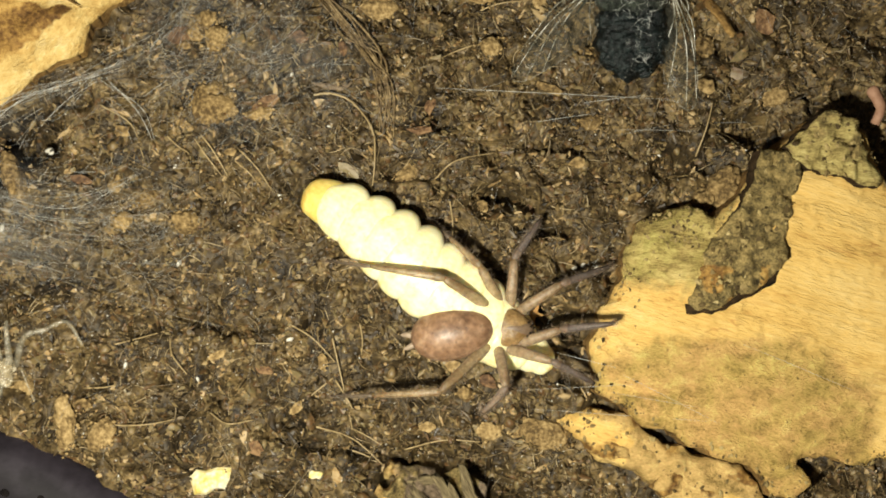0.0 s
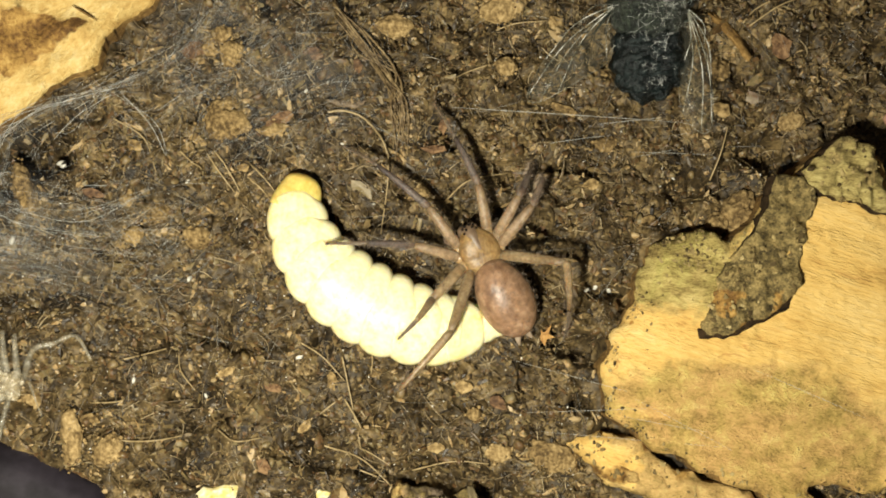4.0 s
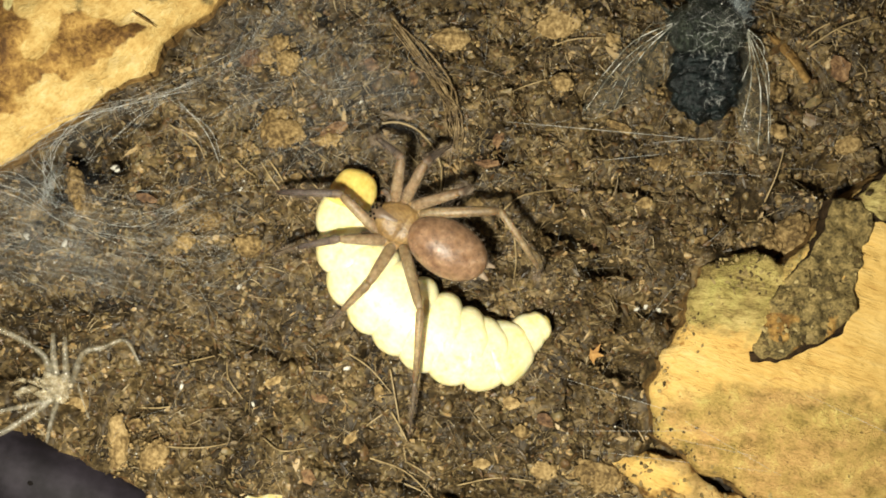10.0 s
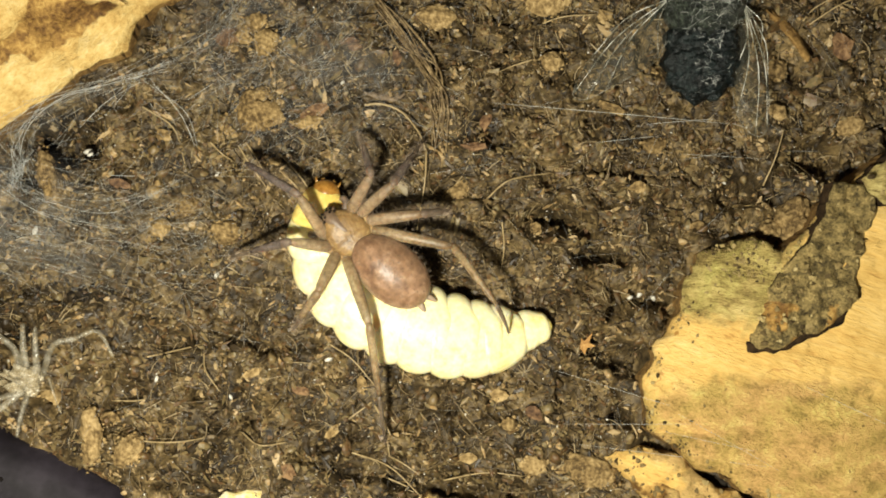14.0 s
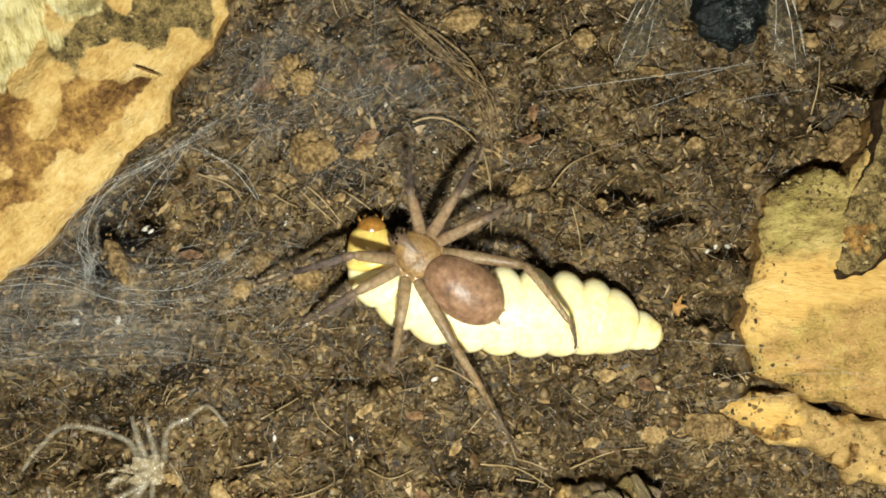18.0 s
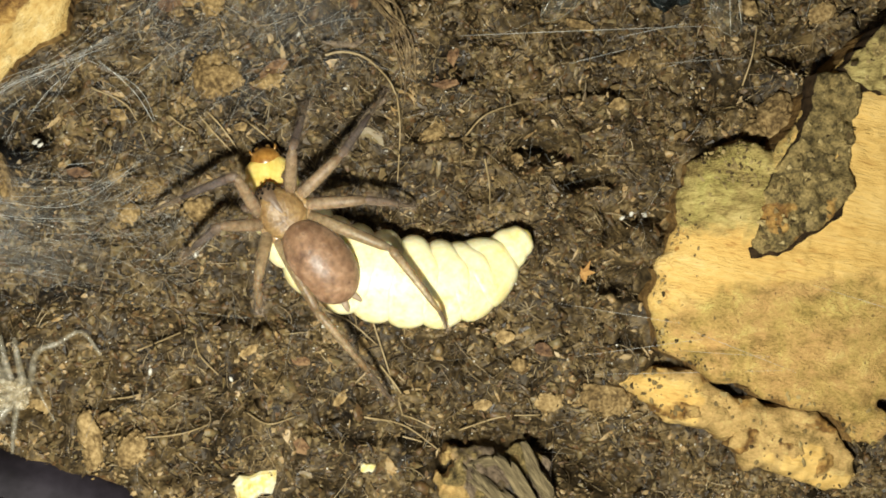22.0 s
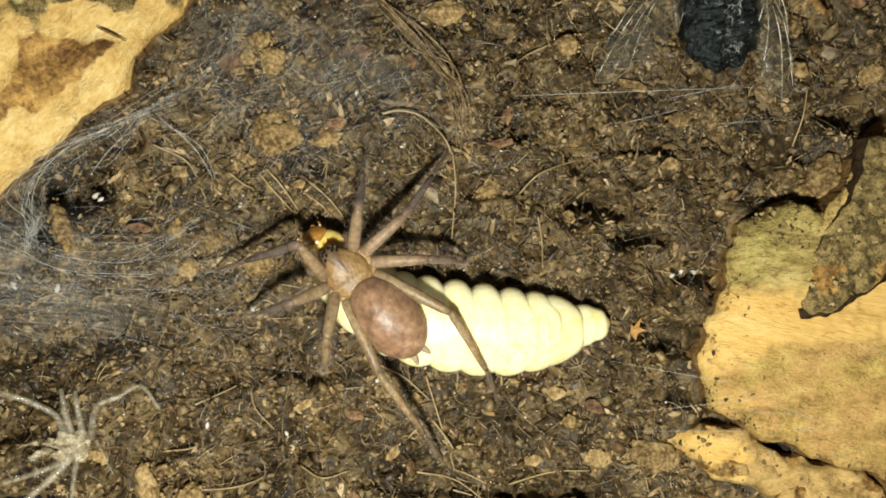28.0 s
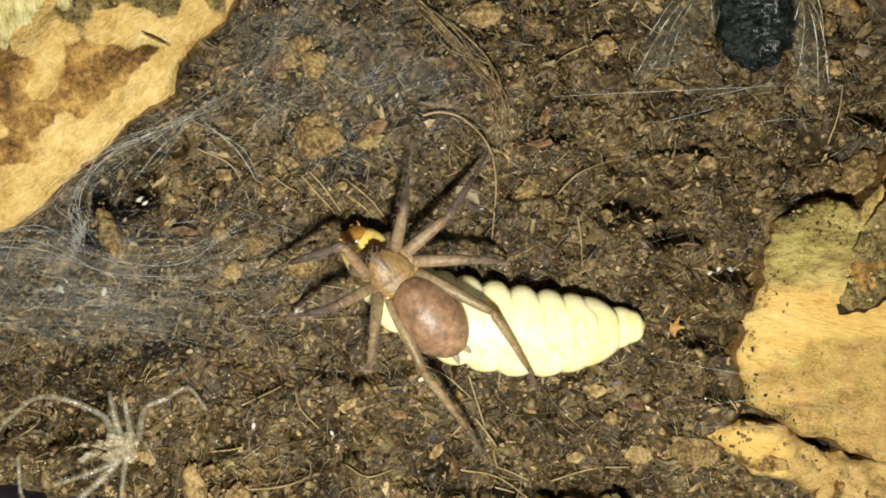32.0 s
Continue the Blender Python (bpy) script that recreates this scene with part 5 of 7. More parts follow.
# ---- silk ----
def make_silk():
    n = 150
    s = np.stack([rng.uniform(-40, -24, n), rng.normal(3.4, 2.6, n), rng.uniform(.8, 2.2, n)], 1)
    a, l = rng.normal(-0.16, 0.17, n), 3 + 15 * rng.random(n) ** 1.8
    e = np.stack([s[:, 0] + np.cos(a) * l, s[:, 1] + np.sin(a) * l, np.zeros(n)], 1)
    e[:, 2] = soil_z(e[:, 0], e[:, 1]) + rng.uniform(.4, 1.2, n)
    strands(s, e, rng.normal(0, .35, (n, 3)), rng.uniform(.004, .010, n), M_SILK, "web_fan", "grey silk threads fanned over soil", "spider silk", rings=7)
    n = 480
    s = np.stack([rng.uniform(-40, -14, n), rng.normal(2.6, 3.0, n), np.zeros(n)], 1)
    a, l = rng.normal(-0.1, 0.7, n), rng.uniform(1, 6, n)
    e = np.stack([s[:, 0] + np.cos(a) * l, s[:, 1] + np.sin(a) * l, np.zeros(n)], 1)
    for q in (s, e):
        q[:, 2] = soil_z(q[:, 0], q[:, 1]) + rng.uniform(.25, 1.0, n)
    strands(s, e, rng.normal(0, .4, (n, 3)) + (0, 0, .2), rng.uniform(.006, .013, n), M_SILK, "web_threads", "fine tangled grey web threads on soil", "spider silk", rings=5)
    n = 460
    s = np.stack([rng.normal(-9, 7, n), rng.normal(15, 5, n), np.zeros(n)], 1)
    s = s[off_bark(s[:, 0], s[:, 1], 1.0)]
    n = len(s)
    a, l = rng.normal(0.9, 0.7, n), rng.uniform(1.5, 7, n)
    e = np.stack([s[:, 0] + np.cos(a) * l, s[:, 1] + np.sin(a) * l, np.zeros(n)], 1)
    for q in (s, e):
        q[:, 2] = soil_z(q[:, 0], q[:, 1]) + rng.uniform(.3, 1.0, n)
    strands(s, e, rng.normal(0, .4, (n, 3)) + (0, 0, .2), rng.uniform(.005, .013, n), M_SILK, "web_tangle", "loose tangle of web threads on soil", "spider silk", rings=5)
    xs, ys = np.arange(-42, -12, .5), np.arange(-9, 16, .5)
    gx, gy = np.meshgrid(xs, ys, indexing="ij")
    v = np.stack([gx.ravel(), gy.ravel(), (1.25 + .5 * vnoise(gx, gy, 3, 80) + .15 * np.clip(gy - 4, 0, 9)).ravel()], 1)
    me = mesh_from("web_sheet", v * U, grid_faces(len(xs), len(ys)).tolist(), [M_SHEET])
    mask = np.clip((-18 - gx) / 9, 0, 1) * np.clip(1.15 - np.abs(gy - 3.6 + .22 * (gx + 30)) / 5.2, 0, 1) ** .8
    mask = np.maximum(mask * .85, .45 * np.clip(1 - np.abs(gy - 8.2 - .55 * (gx + 30)) / 1.6, 0, 1) * np.clip((-16 - gx) / 6, 0, 1))
    me.attributes.new("mask1", "FLOAT", "POINT").data.foreach_set("value", mask.ravel().astype(np.float32))
    thing("web_sheet", "hazy patchy sheet of grey web over soil", "spider silk", me, kind="stuff")
    xs, ys = np.arange(-17, 4, .5), np.arange(8, 26, .5)
    gx, gy = np.meshgrid(xs, ys, indexing="ij")
    v = np.stack([gx.ravel(), gy.ravel(), (1.0 + .4 * vnoise(gx, gy, 3, 83)).ravel()], 1)
    me = mesh_from("web_veil", v * U, grid_faces(len(xs), len(ys)).tolist(), [M_SHEET])
    mask = .62 * np.clip(1.25 - np.hypot((gx + 7) / 9, (gy - 17) / 8) + .5 * vnoise(gx, gy, 2.6, 84), 0, 1) * np.clip(inside(gx, gy, PLATE) * -1, 0, 1)
    me.attributes.new("mask1", "FLOAT", "POINT").data.foreach_set("value", mask.ravel().astype(np.float32))
    thing("web_veil", "thin patchy veil of web over soil", "spider silk", me, kind="stuff")
    curves = (([(-34, 7.0, 2.6), (-30, 9.0, 2.4), (-26.5, 11.0, 2.2), (-22.5, 13.2, 1.6), (-17.5, 15.2, 1.0), (-14.6, 17.0, .8), (-12.2, 19.6, .8)], 15, .5), ([(-27.8, 10.2, 2.2), (-28.4, 8.8, 1.6), (-28.0, 7.6, .8)], 8, .2),
              ([(-26.6, 10.4, 2.1), (-27.3, 9.0, 1.6), (-27.2, 7.6, .8)], 8, .15), ([(-34, 6.6, 1.8), (-28, 4.4, 1.6), (-22.5, 3.4, 1.2), (-17, 5.6, .9), (-13.2, 6.4, .6)], 3, .12),
              ([(-36, 8.0, 2), (-29, 6.0, 1.8), (-23, 3.4, 1.2), (-15, 0.8, .6)], 3, 1.4), ([(-19.5, 13.4, 1.2), (-17.0, 10.6, .9), (-16.4, 7.4, .5)], 5, .25),
              ([(-23.2, 12.2, 1.8), (-25.0, 10.0, 1.0), (-26, 8.4, .6)], 5, .3), ([(-14.8, 16.2, 1), (-12.6, 19.0, .8), (-9.6, 22.4, .7)], 12, .6), ([(-37, 4.6, 1.8), (-29, 3.0, 1.6), (-20, 1.0, .7)], 3, 1.8), ([(-37, 1.4, 1.6), (-29, 0.2, 1.2), (-21, -2.0, .7)], 3, 1.8))
    b = Build()
    pick = random.Random(8)
    for line in ([(-17.2, 15.0, 1.0), (-20, 14.0, 1.5), (-24.5, 12.6, 1.9), (-27.4, 10.6, 2.0), (-28.4, 8.6, 1.6), (-28.2, 6.2, 1.0)], [(-22, 13.4, 1.8), (-26.6, 11.8, 2.0), (-29.2, 9.6, 1.8), (-28.6, 7.4, 1.2), (-28.3, 5.9, .9)],
                 [(-34, 7.4, 2), (-31, 6.8, 1.8), (-28.3, 5.8, 1.4), (-25.6, 4.2, 1.2), (-21, 4.0, 1.0), (-16.2, 5.8, .7)], [(-36, 6.4, 2), (-30.6, 5.8, 1.8), (-26.4, 3.6, 1.2), (-20.6, 2.6, .8)], [(-28.4, 6.2, 1.0), (-28.9, 5.2, .8)],
                 [(-19.5, 14.2, 1.2), (-22.0, 11.6, 1.2), (-23.6, 10.4, .9)], [(-18.2, 14.2, 1.0), (-15.6, 11.4, .9), (-14.4, 8.2, .5)]):
        for _ in range(4 if line[0][0] > -30 else 2):
            p = curve_points([Vector(q) + Vector((pick.gauss(0, .3), pick.gauss(0, .3), pick.gauss(0, .1))) for q in line], 7)
            r = pick.uniform(.006, .017)
            b.tube(p, [r] * len(p), 4, cap=False)
    for _ in range(30):
        c, w = Vector((pick.gauss(-28.2, .35), pick.gauss(6.6, .8), 1.3)), pick.gauss(1.6, .45)
        d = Vector((math.cos(w), math.sin(w), 0)) * pick.uniform(.4, 1.3)
        p = curve_points([c - d, c + Vector((pick.gauss(0, .15), pick.gauss(0, .15), .1)), c + d], 5)
        b.tube(p, [pick.uniform(.006, .014)] * len(p), 4, cap=False)
    thing("web_cords", "twisted whitish silk cords beside the bark plate", "spider silk", b.mesh("web_cords", [M_CORD]), kind="stuff")
    b = Build()
    pick = random.Random(5)
    for line, count, spread in curves:
        for _ in range(count):
            j = Vector((pick.gauss(0, spread), pick.gauss(0, spread), pick.gauss(0, .2)))
            p = curve_points([Vector(q) + j * pick.uniform(.2, 1.4) + Vector((pick.gauss(0, .22), pick.gauss(0, .22), 0)) for q in line], 6)
            r = .004 + .011 * pick.random() ** 2
            lo, hi = int(len(p) * .3 * pick.random()), len(p) - int(len(p) * .35 * pick.random())
            b.tube(p[lo:hi], [r] * (hi - lo), 3, cap=False)
    thing("web_strands", "curved grey silk strands along the bark edge", "spider silk", b.mesh("web_strands", [M_SILK]), kind="stuff")
    n = 420
    x, y = scatter(int(n * 1.6))
    x, y = x[:n], y[:n]
    n = len(x)
    a, l = rng.uniform(0, np.pi, n), rng.uniform(1.5, 7, n)
    s = np.stack([x, y, soil_z(x, y) + .4], 1)
    e = np.stack([x + np.cos(a) * l, y + np.sin(a) * l, np.zeros(n)], 1)
    e[:, 2] = soil_z(e[:, 0], e[:, 1]) + .4
    strands(s, e, rng.normal(0, .25, (n, 3)) + (0, 0, .5), rng.uniform(.006, .012, n), M_SILK, "stray_silk", "stray silk threads across the soil", "spider silk", rings=4)
    lines = [((8.7, 13.1), (28.2, 12.1)), ((28.2, 12.1), (36.6, 10.4)), ((21.4, 11.9), (26.8, 12.4)), ((32.5, 9.9), (36.6, 10.4)), ((17.1, 10.2), (21.9, 10.9)), ((25.8, 3.3), (28.0, 5.1)), ((-23.9, 6.7), (-19.6, 6.6)), ((-15.6, 12.7), (-13.6, 14.1)), ((-25.8, 11.3), (-21.1, 13.7)), ((34.0, 12.6), (35.9, 10.4)), ((13.8, -8.1), (22.4, -10.6)), ((14.7, -12.4), (24, -12.0)), ((-15, 6.0), (-24, 3.4)),
             ((23, -11.2), (31, -15.5)), ((22, -12.6), (29, -14.0)), ((16, -14), (30, -15.2)), ((20, -4), (24.5, 1.6)), ((24, 9), (29.5, 10)), ((24, 9.5), (31, 9.2)), ((33, -9), (42, -13))]
    s = np.array([(*p, max(float(soil_z(*p)), float(bark_top(*p)) if inside(p[0], p[1], BARK) > 0 else -9) + 1.0) for p, q in lines])
    e = np.array([(*q, max(float(soil_z(*q)), float(bark_top(*q)) if inside(q[0], q[1], BARK) > 0 else -9) + .6) for p, q in lines])
    strands(s, e, np.tile([0, 0, .3], (len(s), 1)), np.where(np.arange(len(s)) < 10, .024, .015), M_CORD, "drag_lines", "straight silk drag lines above the soil", "spider silk", rings=6)


# ---- dish beside the soil ----
def make_dish():
    prof = [(56.2, -4), (55.4, -.6), (54.2, .2), (52.8, .6), (51.4, .9), (50.7, 1.4), (50.4, 2.0), (49.9, 2.5), (49.2, 2.6), (48.6, 2.3), (48.0, .6), (47.0, -1.6), (44, -2.4), (20, -2.6), (0.5, -2.6)]
    n = 128
    v = [(DISH[0] + r * math.cos(2 * math.pi * k / n), DISH[1] + r * math.sin(2 * math.pi * k / n), z) for r, z in prof for k in range(n)]

    def band(lo, hi):
        return Build().add(v, [(i * n + k, (i + 1) * n + k, (i + 1) * n + (k + 1) % n, i * n + (k + 1) % n) for i in range(lo, hi) for k in range(n)])

    dish = thing("shallow_dish", "round white plastic dish with dark outer wall", "dish")
    wall = part("outer_wall", band(0, 5).mesh("outer_wall", [M_TUBDARK]), dish, "dark violet outer wall")
    for w, r in ((58, 51.6), (55, 51.4), (52, 52.4), (49, 51.5), (61, 52.2), (46, 52.6), (64, 51.5), (43, 51.6), (40, 52.2), (67, 52.4)):
        c = math.cos(radians(w)), math.sin(radians(w))
        part("vent_hole", Build().ball((DISH[0] + r * c[0], DISH[1] + r * c[1], .88 - .3 * (r - 51.4)), (.42, .42, .10), 6, 12).mesh("vent_hole", [M_GRIT]), wall)
    part("rim", band(5, 14).mesh("rim", [M_TUB]), dish, "white rim and floor")


def make_box():
    """The tank around the soil: four plain walls outside the view."""
    for name, x, y, sx, sy in (("wall_north", 0, 172, 350, 3), ("wall_south", 0, -172, 350, 3), ("wall_east", 176, 0, 3, 341), ("wall_west", -176, 0, 3, 341)):
        b = Build()
        v = [(x + i * sx / 2, y + j * sy / 2, z) for z in (-6, 90) for i, j in ((-1, -1), (1, -1), (1, 1), (-1, 1))]
        b.add(v, [(0, 3, 2, 1), (4, 5, 6, 7), (0, 1, 5, 4), (1, 2, 6, 5), (2, 3, 7, 6), (3, 0, 4, 7)])
        thing(name, "plain dark plastic tank wall", "wall", b.mesh(name, [M_TUBDARK], False), kind="structure")


# ---- dead fly ----
def make_fly():
    fly = thing("dead_fly", "dead dark blue-green fly lying with spread wings", "fly")
    fly.matrix_basis = pose(25.3 * U, 18.6 * U, 0.9 * U, 0, 0, 2)
    b = Build().ball((0, 2.4, 1.6), (3.4, 2.7, 2.1), 14, 20)
    b.v = [tuple(c * (1 + .10 * noise.noise(Vector(v) * 1.1)) for c in v) for v in b.v]
    b.hairs(800, 1.7, .008, 1, 5, lambda o, n: n.z > 0)
    part("thorax", b.mesh("thorax", [M_FLYT, M_BRISTLE]), fly, "dusty bristly green-grey thorax")
    for k, (y, rx, ry, z, rz) in enumerate(((-.3, 3.2, 1.7, 1.25, 1.9), (-1.6, 3.25, 1.9, 1.2, 2.0), (-2.9, 2.75, 1.7, 1.0, 1.75), (-4.0, 1.9, 1.25, .8, 1.2))):
        b = Build().ball((0, y, z), (rx, ry, rz), 26, 40)
        b.v = [(*(c * (1 + .14 * noise.noise(Vector(v) * .7 + Vector((0, 0, k))) + .07 * noise.noise(Vector(v) * 1.9 + Vector((k, 0, 0)))) for c in v[:2]),
                v[2] * (1 - .12 * math.exp(-((v[0] - .2) / .45) ** 2) + .22 * noise.noise(Vector(v) * 2.2)) + .12 * noise.noise(Vector(v) * 5)) for v in b.v]
        b.hairs(60, .8, .008, 1, 9 + k, lambda o, n: n.z > .3)
        part("abdomen_plate", b.mesh("abdomen_plate", [M_FLY, M_BRISTLE]), fly, "" if k else "blue-black abdomen plate")
    b = Build().ball((.1, 6.0, 1.1), (2.0, 1.3, 1.4), 10, 14).hairs(60, .6, .02, 1, 3)
    part("head", b.mesh("head", [M_FLYT, M_BRISTLE]), fly)
    for s in (-1, 1):
        part("eye", Build().ball((s * 1.5, 6.2, 1.2), (.8, .95, 1.1), 8, 12).mesh("eye", [M_FLY]), fly)
    pick = random.Random(31)
    for x, y, z in ((.2, -1.0, 3.1), (-.3, -2.4, 2.95), (.9, -.2, 3.1), (.3, -3.4, 2.6), (-1.2, .6, 3.4), (1.5, 2.4, 3.5), (-.6, 2.0, 3.7), (.4, 5.6, 2.5)):
        b = Build()
        for _ in range(9):
            o = Vector((x + pick.gauss(0, .35), y + pick.gauss(0, .4), z + pick.uniform(-.1, .15)))
            b.tube(curve_points([o, o + Vector((pick.gauss(0, .2), pick.gauss(0, .2), .15)), o + Vector((pick.gauss(0, .4), pick.gauss(0, .4), 0))], 3), [.014] * 7, 4)
        part("silk_shred", b.mesh("silk_shred", [M_CORD]), fly)
    part("silk_tuft", Build().ball((2.6, 4.6, 2.0), (.3, 1.5, .3), 8, 10).hairs(700, 1.7, .014, 0, 4).mesh("silk_tuft", [M_HAZE]), fly, "grey tuft of silk")
    wings = (([(-3.2, 3.4), (-6.0, 1.4), (-8.9, -1.3), (-10.6, -4.4), (-9.6, -4.9), (-8.0, -4.2), (-6.0, -3.1), (-3.6, -1.6), (-2.6, .9)], (-2.7, 3.1), 1),
             ([(3.9, 2.6), (4.8, -.3), (5.3, -3.6), (5.1, -7.2), (4.1, -7.9), (2.6, -6.1), (2.4, -2.8), (2.8, .6)], (3.3, 2.6), -1))
    for outline, root, s in wings:
        c = np.mean(outline, 0)
        b = Build()
        n = len(outline)
        ring = [(x, y, 1.3 + .05 * i) for i, (x, y) in enumerate(outline)]
        inner = [(c[0] + (x - c[0]) * .55, c[1] + (y - c[1]) * .55, 1.9 + .1 * math.sin(3 * i)) for i, (x, y) in enumerate(outline)]
        low = [(x, y, z - .04) for x, y, z in ring]
        b.add(ring + inner + [(c[0], c[1], 2.0)] + low,
              [(k, (k + 1) % n, n + (k + 1) % n, n + k) for k in range(n)] + [(n + k, n + (k + 1) % n, 2 * n) for k in range(n)]
              + [((k + 1) % n, k, 2 * n + 1 + k, 2 * n + 1 + (k + 1) % n) for k in range(n)])
        wing = part("wing", b.mesh("wing", [M_WING]), fly, "clear crinkled veined wing")
        tips = [outline[i] for i in range(1, n - 1)]
        for i, tip in enumerate(tips):
            if s > 0 and i == 5:
                continue
            m = ((root[0] + tip[0]) / 2 - .55 * s, (root[1] + tip[1]) / 2 + .5 * (s > 0))
            p = curve_points([(*root, 2.1), (*m, 2.25), (tip[0] * .97 + c[0] * .03, tip[1] * .97 + c[1] * .03, 1.5)], 5)
            part("vein", Build().tube(p, [.038] * 4 + [.036] * 4 + [.02] * 3, 5).mesh("vein", [M_VEIN if i % 3 or s < 0 else M_DIMVEIN]), wing)
        p = curve_points([(x, y, 1.4) for x, y in outline], 3)
        part("margin", Build().tube(p, [.024] * len(p), 4).mesh("margin", [M_DIMVEIN]), wing)
    for s, y, x2, y2 in ((-1, 3.6, -4.6, 6.4), (1, 3.6, 5.0, 6.6), (-1, 2.0, -4.4, 1.0), (1, 1.2, 5.4, 2.4)):
        p = curve_points([(s * 2.0, y, 1.0), (s * 3.2, y + .4, 1.7), (x2, y2, .1)], 4)
        part("leg", Build().tube(p, [.22, .2, .2, .18, .16, .14, .12, .1, .07], 6).hairs(30, .3, .015, 0, 7).mesh("leg", [M_FLYT]), fly)


# ---- cast skin of a spider ----
def make_moult():
    skin = thing("cast_spider_skin", "pale translucent shed spider skin on soil", "shed skin")
    skin.matrix_basis = pose(-26.8 * U, -9.5 * U, .9 * U)
    b = Build().ball((-.3, 0, .5), (1.25, 1.05, .7), 20, 28)
    b.v = [tuple(c * (1 + .6 * noise.noise(Vector(v) * 1.9) + .35 * noise.noise(Vector(v) * 4.4)) for c in v) for v in b.v]
    part("carapace", b.mesh("carapace", [M_SKIN]), skin, "crumpled pale carapace")
    for k, (x, y, s) in enumerate(((-1.7, .4, .55), (-2.4, -.2, .6), (-3.1, -.5, .45), (-1.2, -.5, .6), (.2, -1.0, .5), (-2.9, .5, .35), (.4, .4, .4))):
        b = Build().ball((x, y, .5), (s, s * .6, s * .5), 6, 8)
        b.v = [tuple(c * (1 + .3 * noise.noise(Vector(v) * 3.3)) for c in v) for v in b.v]
        part("shred", b.mesh("shred", [M_SKIN]), skin)
    for line, r in (([(-.3, .9, .7), (-.45, 2.6, 1.1), (-.6, 4.3, .9)], .30), ([(.6, .6, .7), (.5, 2.4, 1.2), (.4, 4.0, 1.1)], .28),
                    ([(1.0, .4, .6), (1.9, 2.7, 1.5), (3.4, 3.2, 1.4), (5.1, 3.8, 1.1), (6.2, 1.9, .3)], .24), ([(-.7, .9, .6), (-1.5, 2.8, 1.3), (-5.2, 4.6, 1.6), (-7.8, 3.3, .9), (-9.4, 1.9, .2)], .26),
                    ([(-.4, -.8, .5), (-2.2, -2.3, 1.0), (-5.0, -3.9, 1.3), (-7.4, -2.9, 1.6), (-7.6, .4, 1.2)], .27), ([(-.1, -1.0, .5), (-.5, -2.8, .9), (-.9, -4.4, .2)], .22),
                    ([(1.5, .2, .9), (2.0, -1.2, .9), (2.4, -2.6, .2)], .09), ([(-.2, -.9, .4), (-3, -1.6, .8), (-5.6, -2.2, .5)], .24)):
        p = curve_points(line, 5)
        part("leg", Build().tube(p, [1.18 * r * (1 - .55 * i / len(p)) for i in range(len(p))], 9).hairs(60, .4, .012, 0, 3).mesh("leg", [M_MOULT]), skin)


# ---- larva: rigid rings that slide over one another ----
LARVA_Z = 0.1
RINGS = ((.15, 2.3), (.245, 2.68), (.34, 2.98), (.435, 3.18), (.53, 3.25), (.625, 3.25), (.72, 3.10), (.805, 2.80), (.88, 2.36))
larva_parts = []


def ring_mesh(r, half, mat, seed, flat=0.74, deep=1.0, slope=0.0):
    """One body ring: gently domed on the back, bulging into a round lobe on each flank."""
    b = Build()
    sides, rows = 40, 18
    v, f = [], []
    for i in range(rows + 1):
        u = -1 + 2 * i / rows
        u = math.copysign(abs(u) ** .85, u)
        x = u * half
        for k in range(sides):
            w = 2 * math.pi * k / sides
            side = abs(math.cos(w)) ** 4
            dip = (.004 + side * (.28 if math.cos(w) > 0 else .13)) * deep
            q = 1 - dip * (abs(x) / 1.38) ** 2.3
            q *= max(1 - max(abs(u) - .62, 0) ** 2 / .1444, 0) ** .5
            lobe = 1 + .05 * math.cos(2 * w) + .04 * side
            g = 1 + .006 * noise.noise(Vector((u * 1.7, math.cos(w) * 2, math.sin(w) * 2 + seed * 7.1))) + .006 * noise.noise(Vector((u * 7, math.cos(w) * 8, math.sin(w) * 8 + seed * 3.3)))
            q *= (r + slope * x) * lobe * g
            v.append((x, q * math.cos(w), q * math.sin(w) * flat + .72 * slope * x))
    f = [(i * sides + k, i * sides + (k + 1) % sides, (i + 1) * sides + (k + 1) % sides, (i + 1) * sides + k) for i in range(rows) for k in range(sides)]
    return b.add(v, f).mesh("ring", [mat])


